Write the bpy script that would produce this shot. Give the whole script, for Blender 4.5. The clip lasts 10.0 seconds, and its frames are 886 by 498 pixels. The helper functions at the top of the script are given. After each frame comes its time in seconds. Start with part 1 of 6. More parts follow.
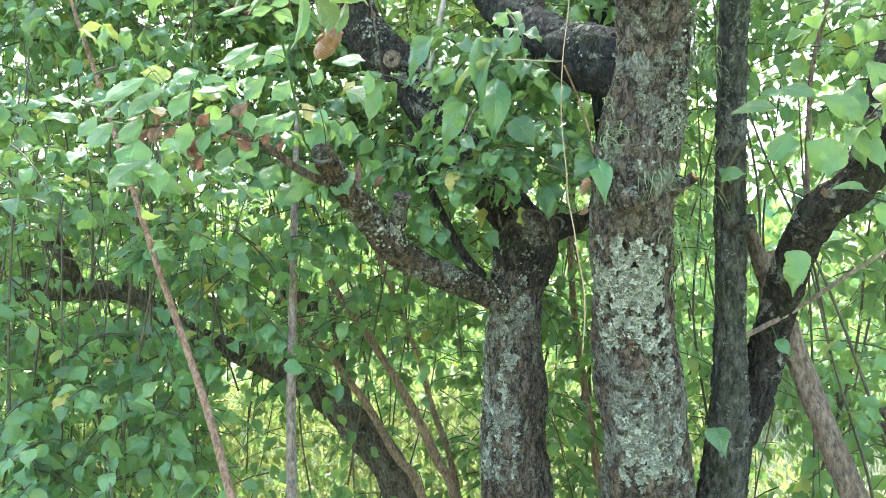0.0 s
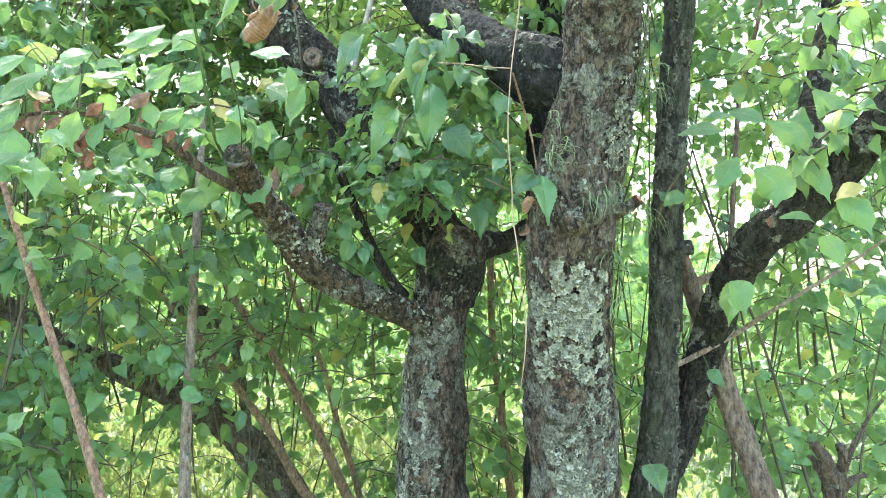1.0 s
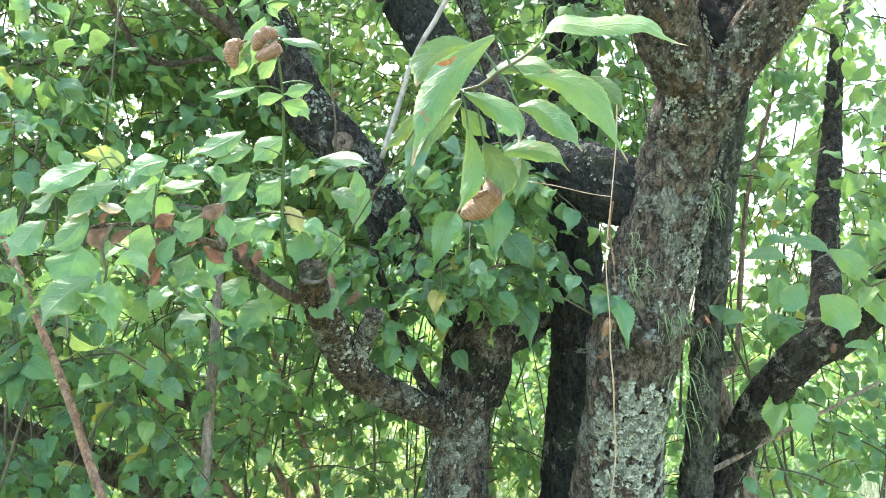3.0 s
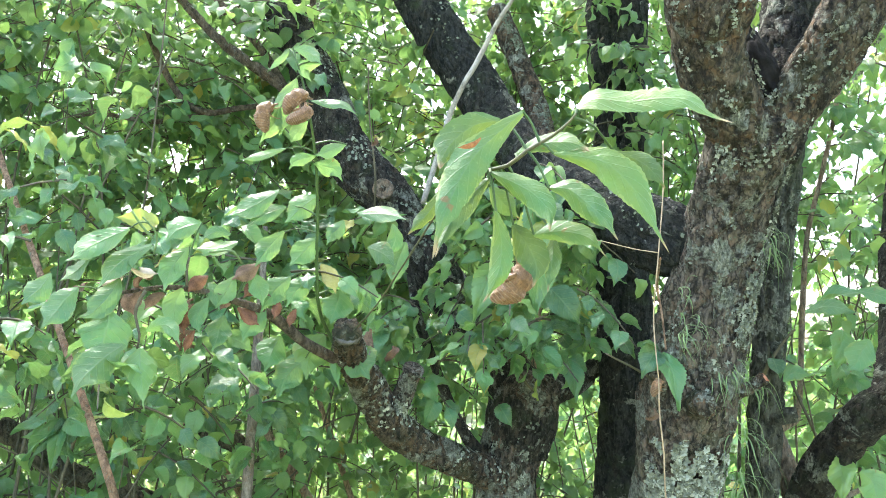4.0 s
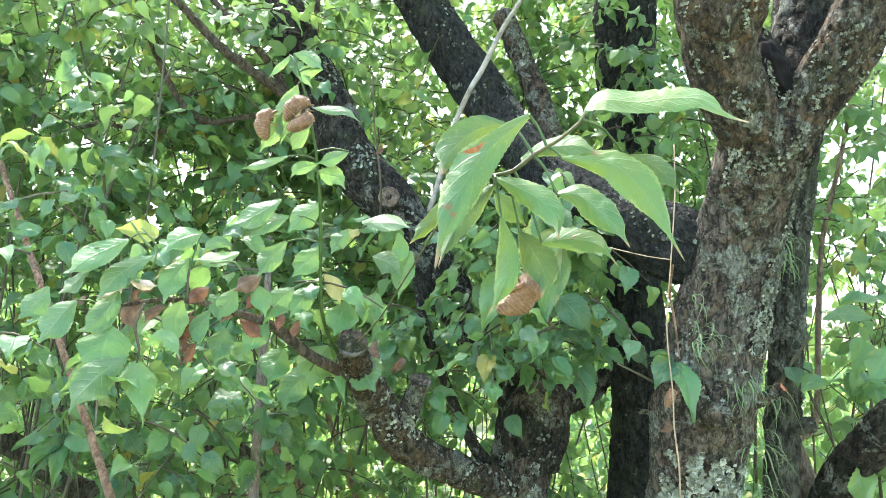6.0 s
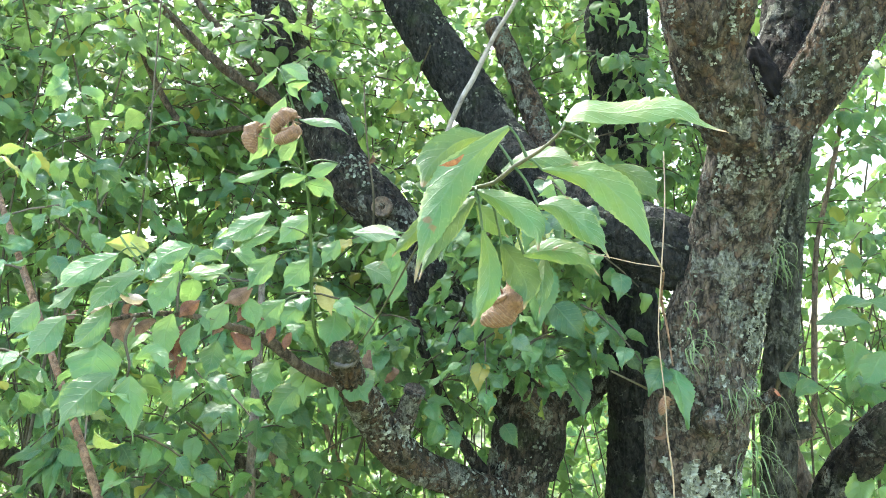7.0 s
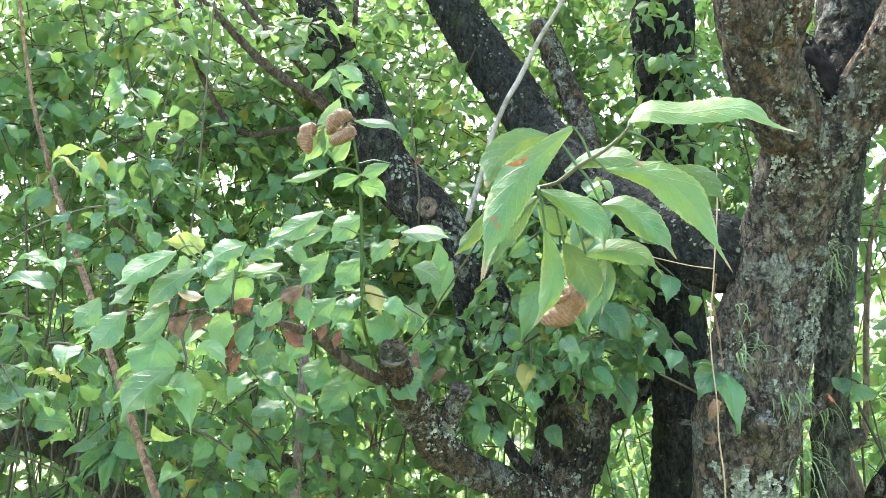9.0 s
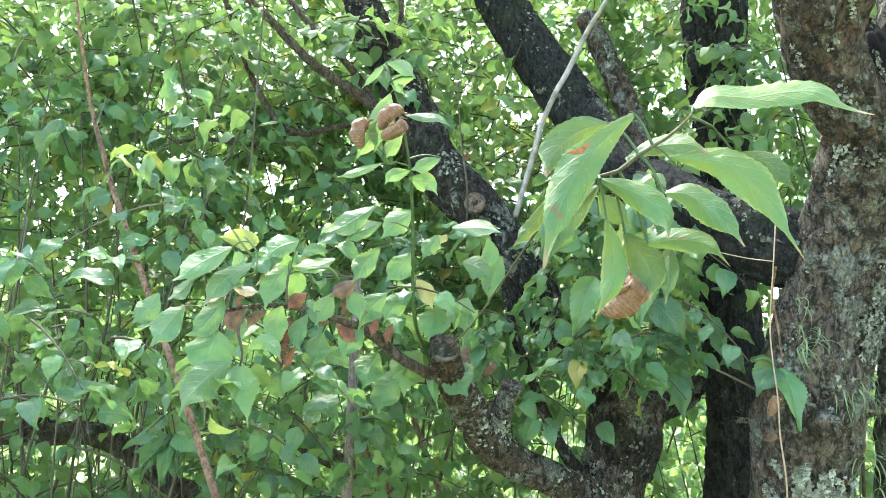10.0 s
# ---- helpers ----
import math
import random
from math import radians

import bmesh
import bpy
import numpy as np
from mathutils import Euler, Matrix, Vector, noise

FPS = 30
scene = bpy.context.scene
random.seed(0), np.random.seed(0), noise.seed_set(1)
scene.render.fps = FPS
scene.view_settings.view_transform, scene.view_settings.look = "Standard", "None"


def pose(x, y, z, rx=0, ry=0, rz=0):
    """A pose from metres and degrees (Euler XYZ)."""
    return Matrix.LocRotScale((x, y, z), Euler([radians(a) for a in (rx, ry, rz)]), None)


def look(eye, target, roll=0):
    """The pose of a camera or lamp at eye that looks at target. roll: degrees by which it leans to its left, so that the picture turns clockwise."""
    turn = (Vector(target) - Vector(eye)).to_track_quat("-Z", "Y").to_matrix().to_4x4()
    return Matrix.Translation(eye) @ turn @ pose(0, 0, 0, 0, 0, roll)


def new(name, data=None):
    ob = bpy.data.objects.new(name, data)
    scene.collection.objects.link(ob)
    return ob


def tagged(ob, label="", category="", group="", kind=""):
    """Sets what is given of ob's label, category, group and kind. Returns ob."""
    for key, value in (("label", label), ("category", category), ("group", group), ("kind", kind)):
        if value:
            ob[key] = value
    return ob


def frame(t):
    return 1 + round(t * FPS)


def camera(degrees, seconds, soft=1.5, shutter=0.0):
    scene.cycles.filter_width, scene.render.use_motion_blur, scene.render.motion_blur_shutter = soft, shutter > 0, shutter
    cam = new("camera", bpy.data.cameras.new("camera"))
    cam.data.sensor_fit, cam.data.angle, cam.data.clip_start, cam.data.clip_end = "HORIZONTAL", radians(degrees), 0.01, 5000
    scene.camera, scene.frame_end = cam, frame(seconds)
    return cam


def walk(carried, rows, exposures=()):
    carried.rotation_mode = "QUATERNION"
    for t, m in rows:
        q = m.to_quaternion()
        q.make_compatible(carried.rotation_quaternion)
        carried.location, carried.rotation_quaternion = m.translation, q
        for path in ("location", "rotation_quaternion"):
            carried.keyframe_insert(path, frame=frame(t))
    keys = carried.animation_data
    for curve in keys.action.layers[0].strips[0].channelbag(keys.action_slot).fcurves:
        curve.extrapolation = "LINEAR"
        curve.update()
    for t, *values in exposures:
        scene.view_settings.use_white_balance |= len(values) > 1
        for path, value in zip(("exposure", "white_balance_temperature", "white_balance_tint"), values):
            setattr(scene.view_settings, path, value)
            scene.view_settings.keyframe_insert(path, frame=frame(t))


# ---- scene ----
cam = camera(62.16, 10.0, 0.9)
PATH = [
    (0, look((0.0592, -0.1052, 1.4796), (-0.0795, 0.8842, 1.5216), -1.91)),
    (0.5, look((0.0573, -0.0833, 1.4913), (-0.0066, 0.9135, 1.5380), -1.07)),
    (1, look((0.0001, 0.0000, 1.5001), (0.0001, 0.9986, 1.5526), -0.51)),
    (1.5, look((-0.1076, 0.0788, 1.5257), (-0.0237, 1.0741, 1.5756), -0.07)),
    (2, look((-0.2160, 0.0788, 1.5595), (-0.0761, 1.0670, 1.6223), 0.65)),
    (2.5, look((-0.2859, 0.0348, 1.6128), (-0.1243, 1.0186, 1.6896), 0.77)),
    (3, look((-0.2632, 0.0543, 1.6342), (-0.1198, 1.0398, 1.7249), 0.60)),
    (3.2, look((-0.2560, 0.0599, 1.6504), (-0.1243, 1.0464, 1.7475), 0.52)),
    (4.5, look((-0.2399, 0.0894, 1.6851), (-0.1845, 1.0794, 1.8150), 0.74)),
    (5, look((-0.2386, 0.0943, 1.6765), (-0.1814, 1.0839, 1.8081), 0.82)),
    (6.5, look((-0.2338, 0.1027, 1.6908), (-0.1734, 1.0919, 1.8244), -0.25)),
    (7, look((-0.2247, 0.1007, 1.6910), (-0.1651, 1.0889, 1.8318), -0.53)),
    (7.5, look((-0.2200, 0.1035, 1.6919), (-0.1578, 1.0907, 1.8392), -0.52)),
    (8, look((-0.2163, 0.1003, 1.7004), (-0.1666, 1.0881, 1.8475), -0.41)),
    (8.5, look((-0.2281, 0.0974, 1.6940), (-0.1957, 1.0862, 1.8397), -0.21)),
    (9, look((-0.2438, 0.0967, 1.6888), (-0.2309, 1.0863, 1.8316), 0.26)),
    (9.5, look((-0.2425, 0.0979, 1.6904), (-0.2610, 1.0879, 1.8307), 0.29)),
    (10, look((-0.2548, 0.0999, 1.6839), (-0.2993, 1.0889, 1.8247), 0.34)),
]
SKY_STRENGTH, SUN_STRENGTH = 0.15, 2.0
EXPOSURES = [(0.0, 3.52, 6250, 5), (0.5, 3.59, 6250, 5), (1.0, 3.58, 6250, 5), (2.0, 3.57, 6250, 5), (3.0, 3.43, 6250, 5), (5.0, 3.39, 6250, 5), (10.0, 3.36, 6250, 5)]
walk(cam, PATH, EXPOSURES)

# ---- light ----
world = bpy.data.worlds.new("sky")
scene.world = world
world.use_nodes = True
wn = world.node_tree
sky = wn.nodes.new("ShaderNodeTexSky")
sky.sky_type = 'NISHITA'
sky.sun_disc = False
SUN_EL, SUN_AZ = radians(58), radians(-20)      # azimuth from +y towards +x
sky.sun_elevation, sky.sun_rotation = SUN_EL, SUN_AZ
sky.air_density, sky.dust_density, sky.ozone_density = 1.0, 4.0, 0.6
wn.nodes["Background"].inputs["Strength"].default_value = SKY_STRENGTH
wn.links.new(sky.outputs[0], wn.nodes["Background"].inputs["Color"])
sun = new("sun", bpy.data.lights.new("sun", 'SUN'))
sun.data.energy, sun.data.angle, sun.data.color = SUN_STRENGTH, radians(10.0), (1.0, 0.96, 0.88)
to_sun = Vector((math.sin(SUN_AZ) * math.cos(SUN_EL), math.cos(SUN_AZ) * math.cos(SUN_EL), math.sin(SUN_EL)))
sun.matrix_world = look(to_sun * 20, (0, 0, 0))


# ---- materials ----
class Nodes:
    """A short way to write node trees."""

    def __init__(self, name):
        self.mat = bpy.data.materials.new(name)
        self.mat.use_nodes = True
        self.t = self.mat.node_tree
        self.t.nodes.clear()
        self.out = self.t.nodes.new("ShaderNodeOutputMaterial")

    def add(self, kind, ins=None, **props):
        n = self.t.nodes.new(kind)
        for k, v in props.items():
            setattr(n, k, v)
        for k, v in (ins or {}).items():
            self.set(n.inputs[k], v)
        return n

    def set(self, socket, v):
        if isinstance(v, bpy.types.NodeSocket):
            self.t.links.new(v, socket)
        else:
            socket.default_value = v

    def math(self, op, a, b=0.5, clamp=False):
        n = self.add("ShaderNodeMath", operation=op, use_clamp=clamp)
        self.set(n.inputs[0], a)
        self.set(n.inputs[1], b)
        return n.outputs[0]

    def ramp(self, fac, stops, mode='LINEAR'):
        n = self.add("ShaderNodeValToRGB")
        n.color_ramp.interpolation = mode
        e = n.color_ramp.elements
        while len(e) < len(stops):
            e.new(0.5)
        for el, (p, c) in zip(e, stops):
            el.position, el.color = p, (c if len(c) == 4 else (*c, 1)) if isinstance(c, tuple) else (c, c, c, 1)
        self.set(n.inputs[0], fac)
        return n.outputs[0]

    def mix(self, fac, a, b, mode='MIX'):
        n = self.add("ShaderNodeMix", data_type='RGBA', blend_type=mode)
        self.set(n.inputs[0], fac)
        for s, v in ((n.inputs[6], a), (n.inputs[7], b)):
            self.set(s, (*v, 1) if isinstance(v, tuple) and len(v) == 3 else v)
        return n.outputs[2]

    def noise(self, vec, scale, detail=4.0, rough=0.55, dist=0.0):
        n = self.add("ShaderNodeTexNoise", {"Vector": vec, "Scale": scale, "Detail": detail, "Roughness": rough, "Distortion": dist})
        return n.outputs[0]

    def mapping(self, vec, scale):
        return self.add("ShaderNodeMapping", {"Vector": vec, "Scale": scale}).outputs[0]

    def coords(self):
        return self.add("ShaderNodeTexCoord").outputs["Object"]

    def bump(self, height, strength, distance, normal=None):
        ins = {"Height": height, "Strength": strength, "Distance": distance}
        if normal is not None:
            ins["Normal"] = normal
        return self.add("ShaderNodeBump", ins).outputs[0]

    def done(self, shader):
        self.t.links.new(shader, self.out.inputs[0])
        return self.mat


def bark_material(name, dark, light, red, lichen, moss, scale=1.0, crack=0.3, specks=0.6):
    """Flaking bark; lichen and moss: how much of it is overgrown, 0 to 1."""
    n = Nodes(name)
    co = n.coords()
    grain = n.mapping(co, (1.0, 1.0, 0.36))
    big = n.noise(co, 9 * scale, 5)
    mid = n.noise(grain, 85 * scale, 8, 0.72)
    fine = n.noise(grain, 330 * scale, 5, 0.75)
    cells = n.add("ShaderNodeTexVoronoi", {"Vector": n.add("ShaderNodeVectorMath", {0: n.mapping(co, (1, 1, 0.42)), 1: n.add("ShaderNodeVectorMath", {0: n.add("ShaderNodeTexNoise", {"Vector": co, "Scale": 60 * scale, "Detail": 4.0}).outputs["Color"], 1: (0.03, 0.03, 0.03)}, operation='MULTIPLY').outputs[0]}, operation='ADD').outputs[0], "Scale": 70 * scale}, feature='DISTANCE_TO_EDGE').outputs["Distance"]
    cracks = n.ramp(n.math('ADD', cells, n.math('MULTIPLY', n.math('SUBTRACT', mid, 0.5), 0.35)), [(0.0, 0.0), (0.13, 1.0)])
    col = n.mix(n.ramp(mid, [(0.39, 0.0), (0.62, 1.0)]), dark, light)
    col = n.mix(n.ramp(n.noise(co, 42 * scale, 6, 0.65), [(0.52, 0.0), (0.66, 0.65)]), col, red)
    col = n.mix(n.math('MULTIPLY', n.math('SUBTRACT', 1.0, cracks), crack), col, (dark[0] * 0.3, dark[1] * 0.3, dark[2] * 0.3))
    col = n.mix(n.ramp(n.noise(co, 14 * scale, 6, 0.6), [(0.62 - 0.2 * moss, 0.0), (0.78 - 0.2 * moss, 0.6)]), col, (0.055, 0.075, 0.03))
    crust = n.noise(co, 26 * scale, 9, 0.68, 0.6)
    mask = n.ramp(n.math('ADD', crust, n.math('MULTIPLY', n.math('SUBTRACT', big, 0.5), 0.55)), [(0.70 - 0.22 * lichen, 0.0), (0.735 - 0.22 * lichen, 1.0)])
    pale = n.mix(n.ramp(n.math('ADD', n.math('MULTIPLY', fine, 0.5), n.math('MULTIPLY', n.noise(co, 160 * scale, 6, 0.75), 0.5)), [(0.40, 0.0), (0.60, 1.0)]), (0.065, 0.068, 0.050), (0.40, 0.395, 0.32))
    col = n.mix(mask, col, pale)
    speck = n.ramp(n.noise(co, 120 * scale, 5, 0.7), [(0.60 - 0.04 * lichen, 0.0), (0.64 - 0.04 * lichen, specks)])
    col = n.mix(speck, col, pale)
    col = n.mix(n.math('MULTIPLY', n.math('SUBTRACT', 1.0, cracks), 0.35 * crack), col, (dark[0] * 0.5, dark[1] * 0.5, dark[2] * 0.5))
    height = n.math('ADD', n.math('MULTIPLY', cracks, crack), n.math('ADD', n.math('MULTIPLY', mid, 0.8), n.math('MULTIPLY', fine, 0.75)))
    height = n.math('ADD', height, n.math('MULTIPLY', mask, 0.35))
    nrm = n.bump(height, 1.0, 0.012)
    return n.done(n.add("ShaderNodeBsdfPrincipled", {"Base Color": col, "Roughness": 0.88, "Specular IOR Level": 0.25, "Normal": nrm}).outputs[0])


def leaf_material(name, per_island, pale=0.0, see_through=0.42, metres=False, tone=(0.125, 0.225, 0.060), gloss=0.75):
    """Thin green leaf: waxy on the face, lets light through; the tint varies from leaf to leaf."""
    n = Nodes(name)
    rnd = n.add("ShaderNodeNewGeometry").outputs["Random Per Island"] if per_island else n.add("ShaderNodeObjectInfo").outputs["Random"]
    co = n.coords()
    uv = n.add("ShaderNodeTexCoord").outputs["UV"]
    sep = n.add("ShaderNodeSeparateXYZ", {"Vector": uv})
    u, v = sep.outputs[0], sep.outputs[1]
    if metres:
        rnd = n.math('MULTIPLY', rnd, 0.93)
    green = n.ramp(rnd, [(0.0, (0.018, 0.075, 0.036)), (0.3, (0.038, 0.135, 0.062)), (0.6, (0.070, 0.205, 0.072)), (0.85, (0.125, 0.255, 0.080)), (0.95, (0.19, 0.30, 0.08)), (0.975, (0.32, 0.32, 0.05)), (1.0, (0.42, 0.30, 0.05))])
    if pale > 0.4:
        worn = n.math('MULTIPLY', n.ramp(n.math('ADD', u, n.math('MULTIPLY', n.noise(co, 90, 4), 0.12)), [(0.93, 0.0), (1.0, 1.0)]), 0.8)
    if pale:
        green = n.mix(pale, green, tone)
    if per_island:
        green = n.mix(n.math('MULTIPLY', n.ramp(n.noise(co, 2.6, 4, 0.6), [(0.44, 0.0), (0.62, 1.0)]), 0.42), green, (0.17, 0.27, 0.05))
    blotch = n.noise(co, 30 if per_island or metres else 2.2, 5, 0.6)
    green = n.mix(n.ramp(blotch, [(0.38, 0.0), (0.62, 0.7)]), green, n.mix(0.55, green, (0.15, 0.17, 0.035) if pale > 0.4 else (0.20, 0.25, 0.09)))
    if metres:
        edge = n.ramp(n.math('ADD', n.math('ABSOLUTE', v), n.math('MULTIPLY', n.math('SUBTRACT', n.noise(co, 55, 4, 0.6), 0.5), 1.6)), [(0.90, 0.0), (1.30, 0.6)])
        green = n.mix(edge, green, (0.22, 0.27, 0.07))
        green = n.mix(n.ramp(n.noise(co, 230, 3, 0.6), [(0.60, 0.0), (0.72, 0.3)]), green, (0.20, 0.27, 0.10))
    rib = n.ramp(n.math('ABSOLUTE', v), [(0.0, 1.0), (0.09, 0.0)])
    side = n.math('FRACT', n.math('MULTIPLY', n.math('SUBTRACT', u, n.math('MULTIPLY', n.math('ABSOLUTE', v), 0.22)), 8.0))
    vein = n.ramp(n.math('ABSOLUTE', n.math('SUBTRACT', side, 0.5)), [(0.0, 0.8), (0.09, 0.0)])
    lines = n.math('MAXIMUM', rib, vein)
    green = n.mix(n.math('MULTIPLY', lines, 0.18 if pale > 0.4 else 0.4), green, (0.20, 0.28, 0.12))
    if pale > 0.4:
        green = n.mix(worn, green, (0.28, 0.17, 0.09))
    spots = n.ramp(n.noise(co, 70 if per_island or metres else 5.0, 3, 0.5), [(0.70, 0.0), (0.74, 0.8)])
    green = n.mix(spots, green, (0.16, 0.08, 0.03))
    nrm = n.bump(n.math('ADD', n.math('MULTIPLY', lines, -0.2 if pale > 0.4 else -0.5), n.noise(co, 120 if per_island or metres else 9.0, 3)), 0.45, 0.003)
    face = n.add("ShaderNodeBsdfPrincipled", {"Base Color": green, "Roughness": n.math('ADD', 0.30, n.math('MULTIPLY', blotch, 0.22)), "Specular IOR Level": gloss, "Normal": nrm}).outputs[0]
    thru = n.add("ShaderNodeBsdfTranslucent", {"Color": n.mix(0.45, green, (0.34, 0.42, 0.06) if pale > 0.4 else (0.40, 0.60, 0.14)), "Normal": nrm}).outputs[0]
    m = n.add("ShaderNodeMixShader")
    n.set(m.inputs[0], see_through)
    n.set(m.inputs[1], face)
    n.set(m.inputs[2], thru)
    return n.done(m.outputs[0])


def plain_material(name, a, b, scale, rough, bump=0.4, dist=0.001, spec=0.3, through_amount=0.0):
    """Two tones mottled at two scales, with fine relief."""
    n = Nodes(name)
    co = n.coords()
    k = n.math('ADD', n.math('MULTIPLY', n.noise(co, scale, 5), 0.65), n.math('MULTIPLY', n.noise(co, scale * 7, 4), 0.35))
    col = n.mix(n.ramp(k, [(0.33, 0.0), (0.67, 1.0)]), a, b)
    nrm = n.bump(k, bump, dist)
    sh = n.add("ShaderNodeBsdfPrincipled", {"Base Color": col, "Roughness": rough, "Specular IOR Level": spec, "Normal": nrm}).outputs[0]
    if through_amount:
        m = n.add("ShaderNodeMixShader")
        n.set(m.inputs[0], through_amount)
        n.set(m.inputs[1], sh)
        n.set(m.inputs[2], n.add("ShaderNodeBsdfTranslucent", {"Color": col}).outputs[0])
        sh = m.outputs[0]
    return n.done(sh)


def husk_material():
    """Thin amber-brown shell, blotched with mud, with uneven paler rings where its segments meet."""
    n = Nodes("husk_shell")
    co = n.coords()
    x = n.add("ShaderNodeSeparateXYZ", {"Vector": co}).outputs[0]
    k = n.noise(co, 7, 6, 0.7)
    mud = n.noise(co, 16, 5, 0.7)
    col = n.mix(n.ramp(k, [(0.3, 0.0), (0.7, 1.0)]), (0.15, 0.072, 0.034), (0.42, 0.235, 0.125))
    col = n.mix(n.ramp(mud, [(0.54, 0.0), (0.66, 0.6)]), col, (0.085, 0.042, 0.022))
    ring = n.ramp(n.math('ABSOLUTE', n.math('SUBTRACT', n.math('FRACT', n.math('MULTIPLY', n.math('ADD', x, n.math('MULTIPLY', k, 0.09)), 14.0)), 0.5)), [(0.30, 0.0), (0.47, 1.0)])
    ring = n.math('MULTIPLY', n.math('MULTIPLY', ring, n.math('LESS_THAN', x, 0.08)), n.ramp(n.noise(co, 5, 3), [(0.35, 0.1), (0.6, 1.0)]))
    col = n.mix(n.math('MULTIPLY', ring, 0.6), col, (0.52, 0.37, 0.24))
    nrm = n.bump(n.math('ADD', n.math('ADD', k, mud), n.math('MULTIPLY', ring, -0.9)), 0.6, 0.006)
    sh = n.add("ShaderNodeBsdfPrincipled", {"Base Color": col, "Roughness": 0.33, "Specular IOR Level": 0.6, "Normal": nrm}).outputs[0]
    m = n.add("ShaderNodeMixShader")
    n.set(m.inputs[0], 0.25)
    n.set(m.inputs[1], sh)
    n.set(m.inputs[2], n.add("ShaderNodeBsdfTranslucent", {"Color": col}).outputs[0])
    return n.done(m.outputs[0])


def lichen_material(name, tones):
    """Leafy grey-green lichen; each flake has its own tone."""
    n = Nodes(name)
    co = n.coords()
    rnd = n.add("ShaderNodeNewGeometry").outputs["Random Per Island"]
    k = n.math('ADD', n.math('MULTIPLY', n.noise(co, 150, 5), 0.6), n.math('MULTIPLY', n.noise(co, 900, 3), 0.4))
    tone = n.ramp(rnd, list(zip((0.0, 0.4, 0.8, 1.0), tones)))
    col = n.mix(n.ramp(k, [(0.35, 0.0), (0.65, 1.0)]), n.mix(0.45, tone, (0.12, 0.12, 0.09)), tone)
    return n.done(n.add("ShaderNodeBsdfPrincipled", {"Base Color": col, "Roughness": 0.9, "Specular IOR Level": 0.2, "Normal": n.bump(k, 0.8, 0.002)}).outputs[0])


BARK = bark_material("flaking_bark", (0.026, 0.021, 0.016), (0.180, 0.136, 0.092), (0.230, 0.130, 0.066), 0.62, 0.36, 1.0, 0.5)
BARK_LICHEN = bark_material("lichen_bark", (0.034, 0.028, 0.022), (0.225, 0.178, 0.132), (0.215, 0.128, 0.084), 0.72, 0.28, 1.0, 0.6)
BARK_BRANCH = bark_material("branch_bark", (0.060, 0.046, 0.033), (0.23, 0.175, 0.125), (0.18, 0.11, 0.065), 0.3, 0.15, 1.5, 0.2)
BARK_MOSSY = bark_material("mossy_bark", (0.050, 0.043, 0.030), (0.266, 0.219, 0.149), (0.204, 0.133, 0.077), 0.45, 0.5)
BARK_DARK = bark_material("dark_wet_bark", (0.019, 0.017, 0.014), (0.085, 0.073, 0.058), (0.090, 0.058, 0.038), 0.52, 0.4, 1.0, 0.6, 0.3)
BARK_SLIM = bark_material("slim_bark", (0.034, 0.033, 0.027), (0.165, 0.160, 0.128), (0.082, 0.070, 0.050), 0.45, 0.5, 1.0, 0.3, 0.3)
BARK_BLACKISH = bark_material("blackish_wet_bark", (0.011, 0.012, 0.011), (0.058, 0.058, 0.052), (0.050, 0.040, 0.030), 0.40, 0.4, 1.0, 0.5, 0.2)
BARK_STEM = bark_material("stem_bark", (0.216, 0.131, 0.086), (0.594, 0.380, 0.254), (0.506, 0.254, 0.151), 0.12, 0.05, 1.9, 0.12)
BARK_BROWN = bark_material("brown_stem_bark", (0.191, 0.135, 0.083), (0.575, 0.400, 0.255), (0.480, 0.272, 0.161), 0.15, 0.12, 1.9, 0.12)
BARK_TAN = bark_material("smooth_tan_bark", (0.137, 0.103, 0.078), (0.455, 0.342, 0.246), (0.342, 0.194, 0.125), 0.2, 0.1, 1.4, 0.15)
BARK_GREY = bark_material("grey_stem_bark", (0.218, 0.172, 0.140), (0.577, 0.468, 0.383), (0.437, 0.265, 0.172), 0.25, 0.05, 1.9, 0.12)
TWIG = plain_material("twig_bark", (0.045, 0.04, 0.025), (0.13, 0.11, 0.07), 60, 0.75)
SHOOT = plain_material("green_shoot", (0.035, 0.070, 0.022), (0.085, 0.125, 0.042), 50, 0.55)
SPRIG_TWIG = plain_material("sprig_twig", (0.045, 0.050, 0.022), (0.115, 0.105, 0.050), 90, 0.6)
VINE = plain_material("dry_vine", (0.22, 0.15, 0.09), (0.40, 0.30, 0.20), 90, 0.7)
PALE = plain_material("pale_dead_wood", (0.16, 0.14, 0.12), (0.48, 0.43, 0.37), 60, 0.85, 0.8, 0.003)
CUT = plain_material("old_cut_wood", (0.040, 0.036, 0.032), (0.150, 0.135, 0.115), 80, 0.9, 0.8, 0.003)
RED_TIP = plain_material("fresh_broken_wood", (0.22, 0.07, 0.035), (0.42, 0.18, 0.10), 90, 0.8)
LICHEN = lichen_material("leafy_lichen", ((0.085, 0.086, 0.062), (0.190, 0.197, 0.150), (0.305, 0.318, 0.25), (0.44, 0.445, 0.36)))
LICHEN_DULL = lichen_material("dull_lichen", ((0.08, 0.085, 0.06), (0.14, 0.155, 0.115), (0.21, 0.235, 0.175), (0.30, 0.32, 0.25)))
# near-black colour standing in for the shade in the old tree's crotch
CREVICE_SHADE = plain_material("rotten_dark_wood", (0.006, 0.006, 0.006), (0.024, 0.02, 0.018), 70, 0.95, 0.9, 0.004, 0.1)
HUSK = husk_material()
